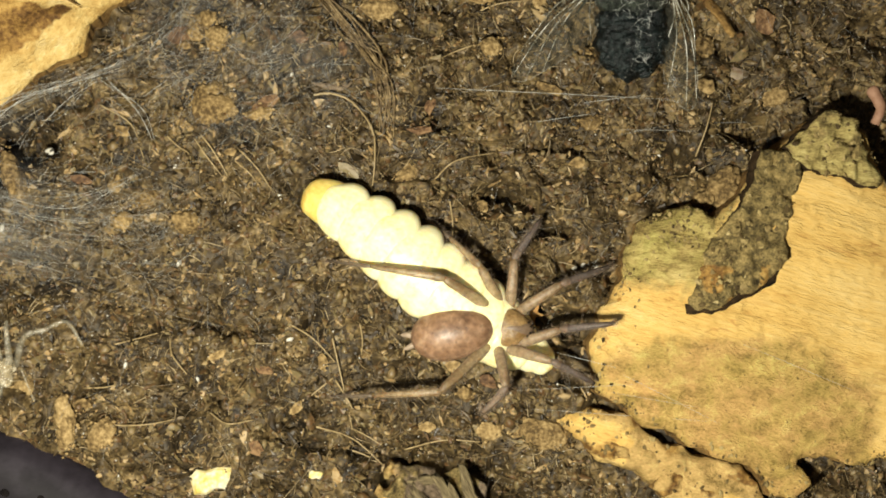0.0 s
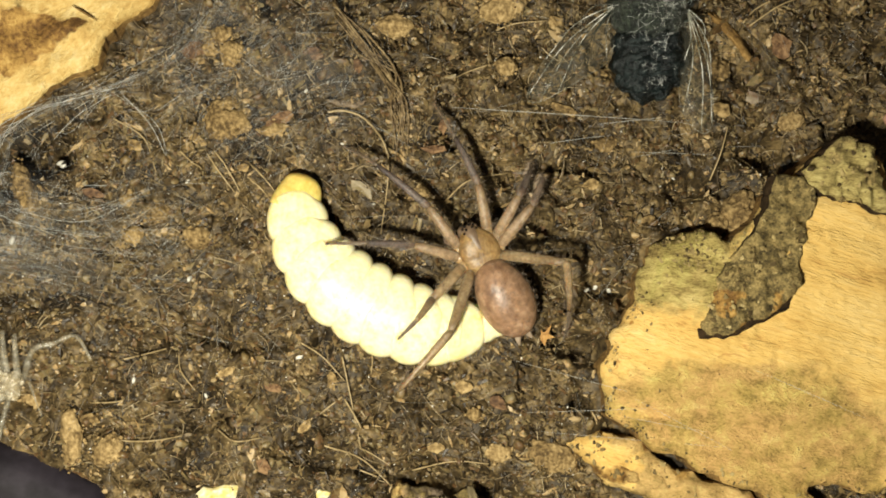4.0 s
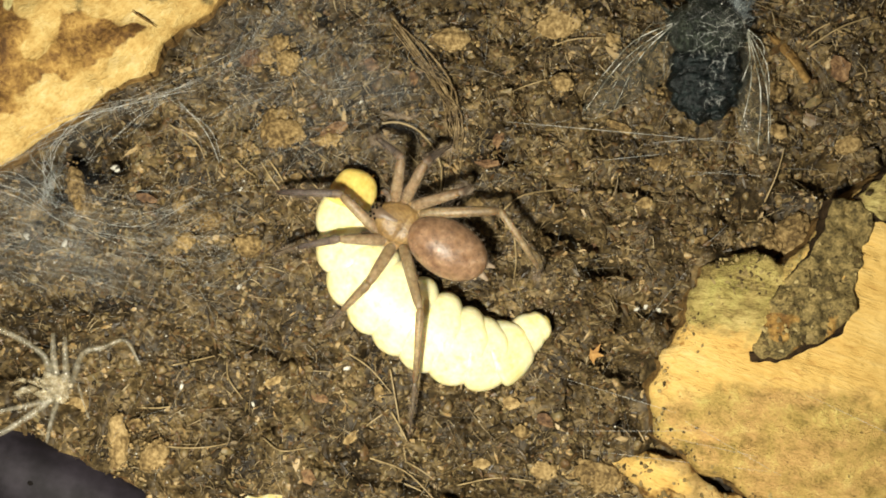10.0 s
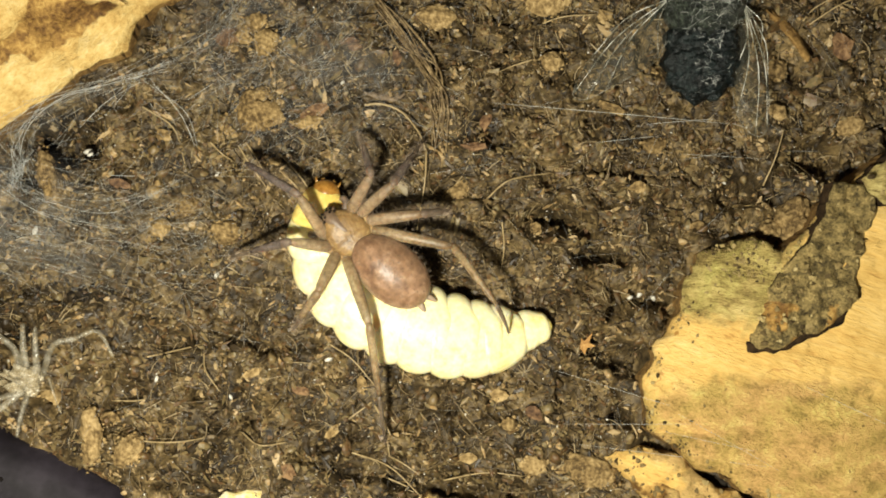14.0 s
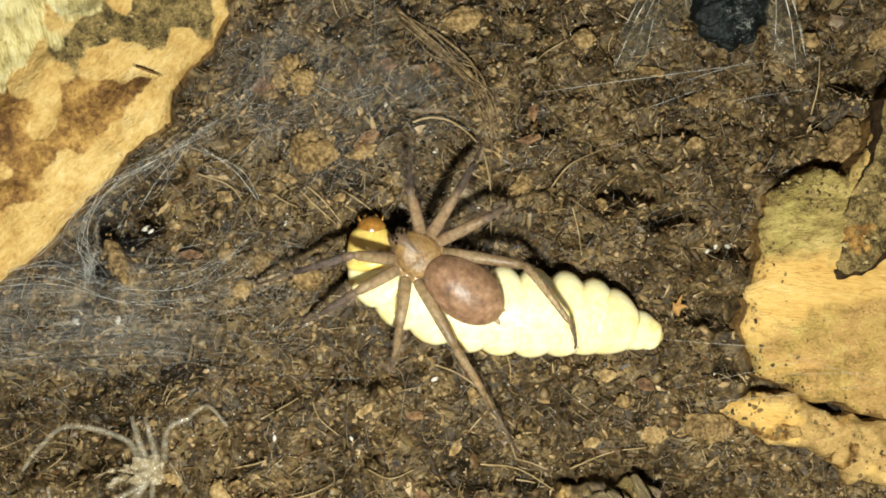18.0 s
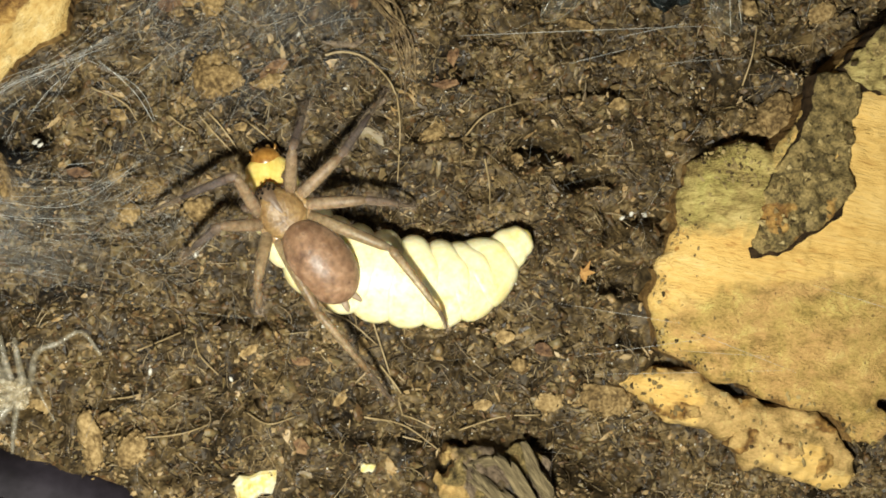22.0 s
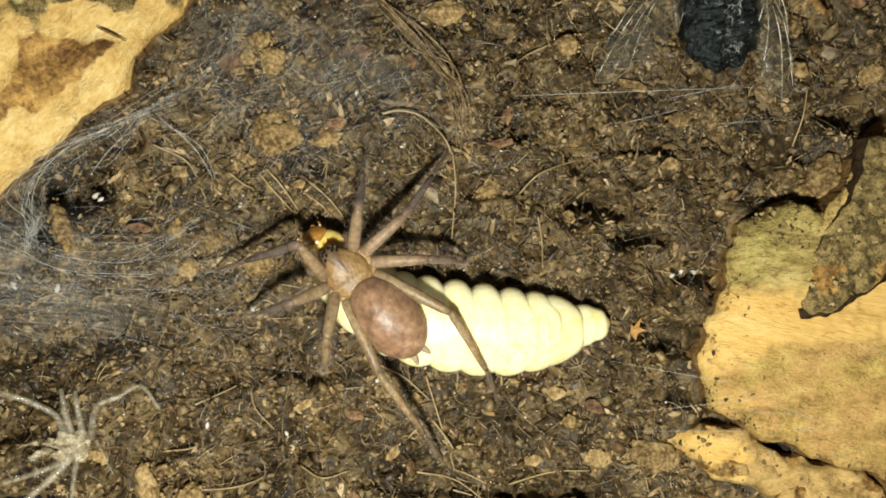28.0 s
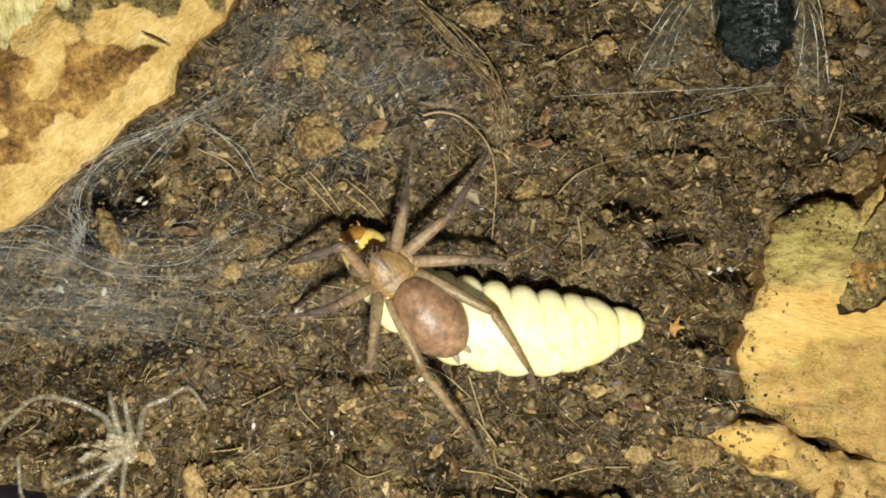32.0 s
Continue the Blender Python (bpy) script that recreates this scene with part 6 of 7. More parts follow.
def make_larva():
    grub = thing("larva", "fat cream-white larva held by the spider", "larva")
    h = Build().ball((0, 0, 0), (1.05, 1.15, 1.0), 12, 18)
    for s in (-1, 1):
        h.ball((-.75, s * .4, -.2), (.45, .26, .3), 6, 8)
        h.tube([(-.5, s * .75, .1), (-.9, s * .95, .15), (-1.1, s * .95, .1)], [.12, .09, .04], 6)
    larva_parts.append((part("head", h.mesh("head", [M_HEADC]), grub, "amber head capsule with jaws"), .02, 1.2))
    larva_parts.append((part("neck_ring", ring_mesh(1.75, 1.9, M_PRO, 3, deep=.5, slope=.2), grub, "yellow neck ring"), .075, 2.0))
    for k, (s, r) in enumerate(RINGS):
        before, after = ((.075, 2.0), *RINGS, (.95, 1.65))[k], (*RINGS, (.95, 1.65))[k + 1]
        slope = (after[1] - before[1]) / (after[0] - before[0]) / 27
        ring = part("body_ring", ring_mesh(r, 2.5 if s < .8 else 2.2, M_LARVA, k, deep=1.0 if s < .85 else .7, slope=slope), grub, "" if k else "cream fleshy body ring")
        larva_parts.append((ring, s, r))
        if k < 3 or k in (4, 5, 6):
            long = 1.3 if k < 3 else .7
            for side in (-1, 1):
                p = [(0, side * r * .62, -r * .55), (.1, side * (r * .8 + long * .3), -r * .72), (-.15, side * (r * .8 + long * .55), -r * .82)]
                part("stub_leg", Build().tube(curve_points(p, 3), [.3, .28, .25, .22, .18, .14, .08], 6).mesh("stub_leg", [M_PRO]), ring)
    t = Build()
    prof = [(-2.4, .9), (-2.1, 1.55), (-1.5, 1.82), (-.9, 1.84), (-.35, 1.78), (-.05, 1.66), (.2, 1.62), (.6, 1.62), (1.0, 1.50), (1.25, 1.36), (1.45, 1.30), (1.8, 1.22), (2.1, 1.0), (2.3, .66), (2.38, .2)]
    t.tube([(x, .06 * math.sin(2 * x), 0) for x, _ in prof], [r for _, r in prof], 28, squash=.78)
    t.v = [(x, y + .07 * noise.noise(Vector((x, y, z)) * 1.6), z + .05 * noise.noise(Vector((x, y, z)) * 2 + Vector((3, 0, 0)))) for x, y, z in t.v]
    tail = part("tail", t.mesh("tail", [M_LARVA]), grub, "blunt cream tail end")
    part("tail_tip", Build().ball((2.2, 0, .1), (.32, .55, .45), 8, 12).mesh("tail_tip", [M_PRO]), tail, "tan tail tip")
    larva_parts.append((tail, .945, 1.6))
    return grub


larva_rows = []


def larva_at(t, *points):
    """A pose of the larva's middle line, from head to tail, in millimetres."""
    line = curve_points([(x, y, 0) for x, y in points], 12)
    run = [0.0]
    for a, b in zip(line, line[1:]):
        run.append(run[-1] + (b - a).length)
    found = []
    front = min(max((t - 9.3) / 1.2, 0), 1)
    for ob, s, r in larva_parts:
        if s < .05:
            s += .062 * (1 - front)
        d = s * run[-1]
        i = max(k for k in range(len(run) - 1) if run[k] <= d)
        p = line[i].lerp(line[i + 1], (d - run[i]) / (run[i + 1] - run[i]))
        lo, hi = line[max(i - 4, 0)], line[min(i + 5, len(line) - 1)]
        a = math.degrees(math.atan2(hi.y - lo.y, hi.x - lo.x))
        lean = 1.0 * math.sin(s * 40)
        z = r * .72 + LARVA_Z + 1.9 * front * max(1 - s / .22, 0)
        found.append(pose(p.x * U, p.y * U, z * U, lean, 0, a + 1.5 * math.sin(s * 61)))
    larva_rows.append((t, found))


def larva_top(t, x, y):
    """The height of the larva's back over a spot, or far below where it does not lie."""
    found = min(larva_rows, key=lambda row: abs(row[0] - t))[1]
    best = -9.0
    for m, (_, _, r) in zip(found, larva_parts):
        d = math.hypot(m.translation.x / U - x, m.translation.y / U - y)
        if d < r:
            best = max(best, m.translation.z / U + .74 * math.sqrt(r * r - d * d))
    return best


# ---- spider ----
HIPS = ((2.4, 1.35), (1.75, 1.65), (1.05, 1.65), (.4, 1.35))
BONES = {1: ((4.4, 5.2, 5.0), (4.1, 4.0, 3.7), (4.1, 3.8, 3.5), (6.2, 6.0, 5.8)), -1: ((4.2, 4.2, 3.9), (4.3, 4.4, 4.1), (4.5, 3.4, 3.2), (6.6, 5.6, 5.2))}
spider_legs, spider_rows, abdomen_rows = [], [], []


def limb(length, r0, r1, bulge, hairs, seed):
    b = Build()
    n = 9
    b.tube([(length * i / n, 0, .05 * length * math.sin(math.pi * i / n)) for i in range(n + 1)],
           [(r0 + (r1 - r0) * i / n) * (1 + bulge * math.sin(math.pi * i / n)) * (.7 if i in (0, n) else 1) for i in range(n + 1)], 9)
    return b.hairs(hairs, .55, .011, 1, seed)


def make_spider():
    sp = thing("spider", "grey-brown hairy hunting spider gripping a larva", "spider")
    def shell(x0, x1, wide, high, seed):
        """A lofted shield along the body, round below and domed on top."""
        rows, sides, out = 26, 28, []
        for i in range(rows + 1):
            u = i / rows
            x = x0 + (x1 - x0) * (.5 - .5 * math.cos(math.pi * u))
            w, h = wide(x), high(x)
            for k in range(sides):
                a = 2 * math.pi * k / sides
                y, z = w * math.cos(a), h * math.sin(a) * (1 if math.sin(a) > 0 else .6)
                if z > 0:
                    z *= 1 + .045 * math.cos(math.atan2(y, x - 1.4) * 8) * min(abs(y), 1) + .05 * noise.noise(Vector((x, y, seed)) * 1.8)
                out.append((x, y, z))
        return Build().add(out, [(i * sides + k, (i + 1) * sides + k, (i + 1) * sides + (k + 1) % sides, i * sides + (k + 1) % sides) for i in range(rows) for k in range(sides)])

    def end(x, x0, x1):
        return math.sqrt(max(1 - ((2 * x - x0 - x1) / (x1 - x0)) ** 4, 0))

    b = shell(-.35, 3.75, lambda x: (1.66 * math.exp(-((x - 1.15) / 1.75) ** 4) + .92 * math.exp(-((x - 3.0) / 1.1) ** 4) * (1 - math.exp(-((x - 1.15) / 1.75) ** 4))) * end(x, -.35, 3.75) + .03,
              lambda x: (.72 + .22 * math.exp(-((x - 2.4) / 1.2) ** 2) - .10 * math.exp(-((x - .9) / .25) ** 2)) * end(x, -.35, 3.75), 2)
    b.hairs(300, .3, .010, 1, 2, lambda o, n: n.z > 0)
    car = part("carapace", b.mesh("carapace", [M_CARA, M_HAIR]), sp, "shiny tan carapace")
    b = shell(.9, 3.85, lambda x: (.10 + .66 * min(max((x - .9) / 1.5, 0), 1) ** .8) * end(x, .2, 3.85) + .02,
              lambda x: (.73 + .24 * math.exp(-((x - 2.5) / 1.2) ** 2)) * end(x, .4, 3.85), 5).hairs(160, .3, .010, 1, 4, lambda o, n: n.z > 0)
    part("head_region", b.mesh("head_region", [M_CEPH, M_HAIR]), car, "darker raised head region")
    for s in (-1, 1):
        for x, y, z, r in ((3.74, .2, .58, .12), (3.6, .5, .58, .1), (3.42, .27, .86, .1), (3.2, .56, .82, .1)):
            part("eye", Build().ball((x, s * y, z), (r, r, r), 6, 8).mesh("eye", [M_EYE]), car)
        b = Build().tube(curve_points([(3.1, s * .42, .0), (3.55, s * .42, -.35), (3.65, s * .35, -1.2)], 4), [.42, .46, .48, .46, .44, .4, .34, .25, .12], 9).hairs(40, .3, .012, 1, 6)
        part("jaw", b.mesh("jaw", [M_CEPH, M_HAIR]), sp, "dark brown fang base")
        b = Build().tube(curve_points([(2.7, s * .95, -.3), (3.0, s * 1.6, -.1), (3.5, s * 1.85, -.6), (3.7, s * 1.7, -1.5)], 4),
                         [.24, .27, .28, .28, .26, .26, .28, .29, .28, .26, .23, .18, .08], 8).hairs(90, .4, .012, 1, 8)
        part("feeler", b.mesh("feeler", [M_LEG, M_HAIR]), sp, "hairy grey-brown palp")
    b = Build().ball((-2.9, 0, .25), (3.45, 2.28, 1.95), 24, 36)
    b.v = [(x, y * (1 + .05 * (-3.35 - x) / 3.4), z) for x, y, z in b.v]
    b.hairs(3000, .42, .010, 1, 11, lambda o, n: n.z > -.2)
    abd = part("abdomen", b.mesh("abdomen", [M_ABD, M_HAIR]), sp, "velvety reddish-brown oval abdomen")
    part("waist", Build().tube([(-.5, 0, 0), (.1, 0, 0), (.5, 0, -.1)], [.5, .4, .5], 8).mesh("waist", [M_CARA]), sp)
    for s in (-1, 1):
        p = curve_points([(-6.0, s * .3, -.5), (-6.6, s * .5, -.6), (-7.1, s * .6, -.7)], 3)
        part("spinneret", Build().tube(p, [.28, .27, .26, .24, .2, .16, .08], 8).mesh("spinneret", [M_SPIN]), abd, "pale spinneret")
    for side in (1, -1):
        for k in range(4):
            hx, hy = HIPS[k]
            part("hip_joint", Build().ball((hx, side * hy, -.25), (.55, .5, .45), 7, 10).mesh("hip_joint", [M_COXA]), sp, "pale glossy leg base" if k == 0 else "")
            l1, l2, l3 = BONES[side][k]
            # Legs mostly above the larva take the copy with its bounced light painted in.
            tan = M_LITLEG if k == 3 or (side > 0 and k == 2) else None
            femur = part("femur", limb(l1, .45, .34, .16, 380, k).mesh("femur", [tan or M_FEMUR, M_HAIR]), sp)
            shin = part("shin", limb(l2, .34, .21, .06, 400, k + 5).mesh("shin", [tan or (M_LEG if k > 1 else M_SHIN), M_HAIR]), sp)
            part("knee", Build().ball((.45, 0, .05), (.75, .36, .37), 7, 10).mesh("knee", [tan or M_LEG]), shin)
            foot = part("foot", limb(l3, .20, .07, 0, 360, k + 9).mesh("foot", [M_FOOT, M_HAIR]), sp)
            part("claw", Build().ball((l3 - .1, 0, -.04), (.22, .12, .12), 5, 7).mesh("claw", [M_CEPH]), foot)
            spider_legs.append((side, k, femur, shin, foot, [], [], []))
    return sp, abd


def aim(a, b):
    """A pose at a whose x axis points to b, with z up."""
    x = (b - a).normalized()
    y = Vector((0, 0, 1)).cross(x)
    y = y.normalized() if y.length > 1e-5 else Vector((0, 1, 0))
    z = x.cross(y)
    m = Matrix((x, y, z)).transposed().to_4x4()
    return Matrix.Translation(a * U) @ m


def spider_at(t, waist, front, rear, *legs):
    """A pose of the spider in millimetres: waist, front of the head, rear end, and for each leg its knee and its tip."""
    a, c = Vector(waist), Vector(rear)
    body = aim(a, Vector((*front, a.z - .2)))
    back = body.inverted()
    spider_rows.append((t, body))
    abdomen_rows.append((t, back @ aim(a, a * 2 - c)))
    for (side, k, _, _, _, r1, r2, r3), (kx, ky, fx, fy) in zip(spider_legs, legs):
        l1, l2, l3 = BONES[side][k]
        hip = (body @ Vector((HIPS[k][0] * U, side * HIPS[k][1] * U, -.25 * U))) / U
        flat = Vector((kx - hip.x, ky - hip.y, 0))
        d = min(max(flat.length, l1 * .6), l1 * .97)
        knee = hip + flat.normalized() * d + Vector((0, 0, math.sqrt(l1 * l1 - d * d) * .75))
        knee = hip + (knee - hip).normalized() * l1
        for _ in range(5):
            deep = max(larva_top(t, p.x, p.y) + .4 - p.z for p in (knee, hip.lerp(knee, .6), hip.lerp(knee, .8)))
            if deep > 0:
                knee = hip + (knee + Vector((0, 0, deep * 1.2)) - hip).normalized() * l1
        tip = Vector((fx, fy, max(float(soil_z(fx, fy)) + .35, larva_top(t, fx, fy) + .15, float(bark_top(fx, fy, inside(fx, fy, BARK))) + .2 if inside(fx, fy, BARK) > 0 else -9)))
        way = tip - knee
        if way.length > (l2 + l3) * .985:
            tip = knee + way.normalized() * (l2 + l3) * .985
            way = tip - knee
        if way.length < 3.6:
            flat = Vector((way.x, way.y, 0))
            flat = flat.normalized() if flat.length > .2 else Vector((flat.x + .1, flat.y + .1, 0)).normalized()
            tip = knee + Vector((flat.x, flat.y, -1.6)).normalized() * 3.6
            way = tip - knee
        w = way.length
        along = (l2 * l2 - l3 * l3 + w * w) / (2 * w)
        rise = math.sqrt(max(l2 * l2 - along * along, 0))
        ahead = way.normalized()
        up = Vector((0, 0, 1)) - ahead * ahead.z
        up = up.normalized() if up.length > .05 else Vector((1, 0, 0))
        ankle = knee + ahead * along + up * rise
        for _ in range(9):
            deep = 0.0
            for s in (.15, .35, .55, .75, .95):
                p, q = knee.lerp(ankle, s), ankle.lerp(tip, s)
                deep = max(deep, larva_top(t, p.x, p.y) + .45 - p.z, larva_top(t, q.x, q.y) + .3 - q.z)
            if deep <= 0:
                break
            ankle = knee + (ankle + Vector((0, 0, deep * 1.5)) - knee).normalized() * l2
            tip = ankle + (tip - ankle).normalized() * l3
        r1.append((t, back @ aim(hip, knee)))
        r2.append((t, back @ aim(knee, ankle)))
        r3.append((t, back @ aim(ankle, tip)))


def safe_rows(rows):
    """Adds a row halfway wherever a turn between two rows is wide."""
    out = [rows[0]]
    for t, m in rows[1:]:
        t0, m0 = out[-1]
        q0, q1 = m0.to_quaternion(), m.to_quaternion()
        q1.make_compatible(q0)
        turn = math.degrees(q0.rotation_difference(q1).angle)
        turn = min(turn, 360 - turn)
        steps = int(turn // 55) + 1
        for k in range(1, steps):
            s = k / steps
            out.append((t0 + (t - t0) * s, Matrix.LocRotScale(m0.translation.lerp(m.translation, s), q0.slerp(q1, s), None)))
        out.append((t, m))
    return out


make_ground()
make_bark()
make_clumps()
make_stalks()
make_chips()
make_shells()
make_dish()
make_fly()
make_moult()
spider, abdomen = make_spider()
larva = make_larva()
make_silk()
make_fibres()
make_crumbs()
make_box()


def motions():
    larva_at(0.0, (-2.6, 4.4), (0.5, 3.0), (4.6, -0.1), (8.7, -3.7), (12.8, -7.2), (16.8, -9.9))
    larva_at(0.5, (-2.5, 5.4), (-0.3, 2.5), (3.4, 0.6), (7.5, -2.3), (11.7, -5.6), (16.8, -11.0))
    larva_at(1.0, (-3.3, 6.1), (-0.8, 3.0), (3.3, -0.6), (7.4, -4.2), (11.1, -7.2), (14.8, -9.6))
    larva_at(1.5, (-2.0, 6.6), (-0.2, 3.6), (2.9, 0.7), (6.5, -2.2), (10.1, -4.1), (15.4, -6.8))
    larva_at(2.0, (-4.4, 6.8), (-2.3, 4.0), (1.7, 0.7), (6.2, -3.1), (9.8, -5.5), (14.0, -6.5))
    larva_at(3.0, (-3.7, 6.0), (-2.3, 3.2), (1.8, -1.0), (6.5, -3.8), (10.7, -5.2), (14.4, -6.2))
    larva_at(3.3, (-1.9, 7.5), (-2.6, 5.1), (-1.2, 0.9), (2.5, -2.3), (6.6, -4.2), (10.8, -3.7))
    larva_at(3.5, (-1.8, 6.5), (-3.4, 3.4), (-1.8, -0.7), (2.1, -3.3), (6.3, -4.0), (10.5, -4.0))
    larva_at(3.7, (-1.4, 6.9), (-2.5, 4.1), (-0.7, -0.1), (3.0, -2.9), (7.1, -4.7), (11.8, -5.2))
    larva_at(4.0, (-3.2, 7.2), (-4.2, 4.2), (-2.3, -0.2), (2.0, -3.6), (7.0, -5.3), (12.1, -4.9))
    larva_at(4.3, (-2.2, 7.6), (-3.0, 5.1), (-1.2, 1.4), (2.5, -2.3), (7.1, -4.6), (12.8, -3.8))
    larva_at(4.5, (-2.7, 6.6), (-3.8, 3.8), (-2.4, 0.4), (1.7, -2.9), (6.8, -4.7), (12.2, -4.8))
    larva_at(6.5, (-2.6, 7.9), (-3.4, 5.4), (-2.5, 2.0), (1.3, -1.7), (6.8, -3.9), (12.5, -4.4))
    larva_at(7.0, (-2.8, 7.8), (-3.6, 5.0), (-2.7, 1.8), (1.0, -1.9), (6.4, -4.2), (12.5, -3.9))
    larva_at(8.0, (-2.8, 7.8), (-3.6, 5.0), (-2.7, 1.8), (1.0, -1.9), (6.4, -4.2), (12.5, -3.9))
    larva_at(8.5, (-2.9, 7.7), (-3.6, 5.6), (-2.7, 2.0), (0.7, -1.7), (5.7, -4.4), (12.4, -4.3))
    larva_at(9.0, (-3.9, 6.4), (-3.8, 3.3), (-1.5, 0.1), (3.1, -2.6), (7.6, -4.4), (12.2, -4.8))
    larva_at(9.3, (-3.2, 6.7), (-4.5, 3.9), (-3.5, 0.3), (-0.3, -2.8), (4.3, -5.0), (11.3, -4.5))
    larva_at(9.5, (-1.4, 6.9), (-3.7, 4.3), (-4.1, 0.2), (-2.2, -3.8), (3.3, -6.3), (10.3, -3.2))
    larva_at(9.7, (-2.8, 8.8), (-4.6, 5.8), (-3.6, 1.3), (-0.8, -2.3), (3.3, -5.0), (9.7, -3.1))
    larva_at(10.0, (-3.1, 8.6), (-4.3, 4.3), (-2.6, -0.2), (2.0, -4.0), (7.5, -6.2), (11.6, -3.9))
    larva_at(11.0, (-4.2, 7.8), (-4.4, 3.7), (-2.3, -0.4), (1.9, -3.4), (7.9, -5.6), (11.8, -4.1))
    larva_at(12.0, (-4.3, 7.2), (-4.5, 2.7), (-1.7, -1.3), (2.9, -3.8), (7.9, -5.1), (12.3, -5.3))
    larva_at(13.0, (-4.1, 5.8), (-4.5, 1.7), (-2.0, -2.2), (2.9, -4.8), (8.3, -6.0), (12.5, -5.2))
    larva_at(15.0, (-4.9, 5.9), (-5.5, 2.0), (-3.1, -2.3), (1.8, -4.8), (7.1, -5.5), (12.4, -4.5))
    larva_at(17.5, (-5.8, 5.1), (-6.2, 1.7), (-3.5, -2.5), (1.3, -5.5), (6.5, -6.8), (12.1, -6.5))
    larva_at(18.0, (-6.7, 5.5), (-6.9, 1.7), (-3.1, -1.5), (2.4, -3.4), (8.5, -5.1), (13.5, -7.7))
    larva_at(19.0, (-7.5, 5.1), (-6.7, 1.5), (-3.1, -1.6), (2.3, -3.7), (8.0, -5.2), (12.8, -7.4))
    larva_at(19.5, (-7.2, 5.2), (-6.3, 1.4), (-4.5, -1.9), (-0.6, -5.5), (4.9, -7.9), (10.2, -3.9))
    larva_at(20.0, (-7.0, 5.6), (-6.6, 1.5), (-3.7, -2.2), (2.1, -4.1), (7.8, -4.8), (13.6, -7.1))
    larva_at(21.0, (-7.1, 5.5), (-6.8, 1.4), (-3.6, -2.3), (1.8, -3.8), (7.7, -5.3), (13.4, -7.3))
    larva_at(22.0, (-7.1, 5.6), (-6.4, 1.9), (-3.8, -2.2), (0.6, -4.4), (6.5, -5.5), (11.3, -3.1))
    larva_at(23.0, (-7.7, 4.3), (-5.9, 1.2), (-3.0, -1.8), (1.7, -4.0), (7.0, -5.4), (13.1, -4.9))
    larva_at(24.0, (-6.9, 5.2), (-5.4, 2.0), (-2.5, -1.1), (2.1, -3.4), (7.4, -5.0), (13.8, -5.0))
    larva_at(25.0, (-8.2, 4.4), (-6.8, 1.4), (-4.1, -2.0), (0.0, -3.8), (5.6, -5.0), (10.6, -5.9))
    larva_at(27.5, (-8.4, 4.0), (-6.6, 1.5), (-3.4, -2.1), (1.5, -3.9), (7.0, -4.9), (12.8, -5.4))
    larva_at(28.0, (-8.0, 4.0), (-6.3, 1.4), (-3.2, -2.1), (1.7, -3.9), (7.3, -5.0), (13.0, -5.2))
    larva_at(29.0, (-8.6, 4.8), (-6.8, 2.2), (-3.4, -1.7), (1.3, -3.8), (6.1, -5.2), (11.5, -5.3))
    larva_at(30.0, (-8.4, 4.4), (-6.5, 1.8), (-3.4, -2.0), (1.5, -3.8), (6.9, -5.0), (13.1, -5.9))
    larva_at(31.0, (-8.2, 3.9), (-6.6, 1.7), (-3.6, -1.9), (1.2, -3.9), (6.5, -5.1), (13.0, -5.6))
    larva_at(32.0, (-8.3, 4.2), (-6.7, 1.8), (-3.7, -1.8), (1.2, -3.9), (6.3, -5.1), (12.6, -5.5))
    spider_at(0.0, (12.1, -6.9, 3.4), (16.1, -7.4), (5.6, -8.0, 2.8),
              (18.1, -3.7, 23.6, -2.0), (14.4, -1.4, 15.5, 0.0), (10.6, -0.6, 7.5, 2.3), (8.7, -3.3, -0.9, -1.2),
              (17.8, -7.4, 22.7, -6.9), (16.7, -9.8, 19.1, -11.0), (13.0, -10.7, 11.7, -13.5), (8.1, -11.7, -0.8, -12.4))
    spider_at(0.5, (12.2, -6.8, 3.4), (15.6, -8.7), (2.1, -6.1, 2.8),
              (16.4, -5.5, 24.0, -2.8), (11.9, -2.4, 12.7, 0.1), (8.7, -1.2, 5.3, 2.8), (3.4, -1.4, -1.5, -1.8),
              (17.6, -7.4, 23.1, -6.9), (17.0, -11.0, 20.0, -12.0), (12.6, -10.8, 11.6, -13.6), (5.0, -10.6, -1.4, -12.1))
    spider_at(1.0, (12.7, -8.0, 3.4), (15.4, -7.1), (6.7, -9.1, 2.8),
              (18.4, -4.9, 23.3, -3.3), (15.1, -2.8, 15.4, -0.7), (12.7, -2.1, 9.0, 0.9), (9.1, -4.3, -0.0, -1.8),
              (17.1, -8.5, 21.9, -7.8), (15.9, -10.5, 18.8, -11.6), (13.6, -11.4, 12.1, -14.1), (8.5, -12.9, 0.6, -13.4))
    spider_at(1.5, (11.1, -6.9, 3.4), (14.2, -6.8), (4.4, -8.2, 2.8),
              (16.4, -5.0, 23.1, -2.1), (13.0, -2.2, 14.2, -0.9), (10.3, -1.2, 7.5, 2.3), (5.4, -4.0, -1.3, -1.9),
              (14.6, -8.6, 20.2, -7.9), (13.4, -9.5, 16.7, -11.4), (11.6, -10.6, 11.2, -13.0), (6.9, -12.4, -1.1, -12.1))
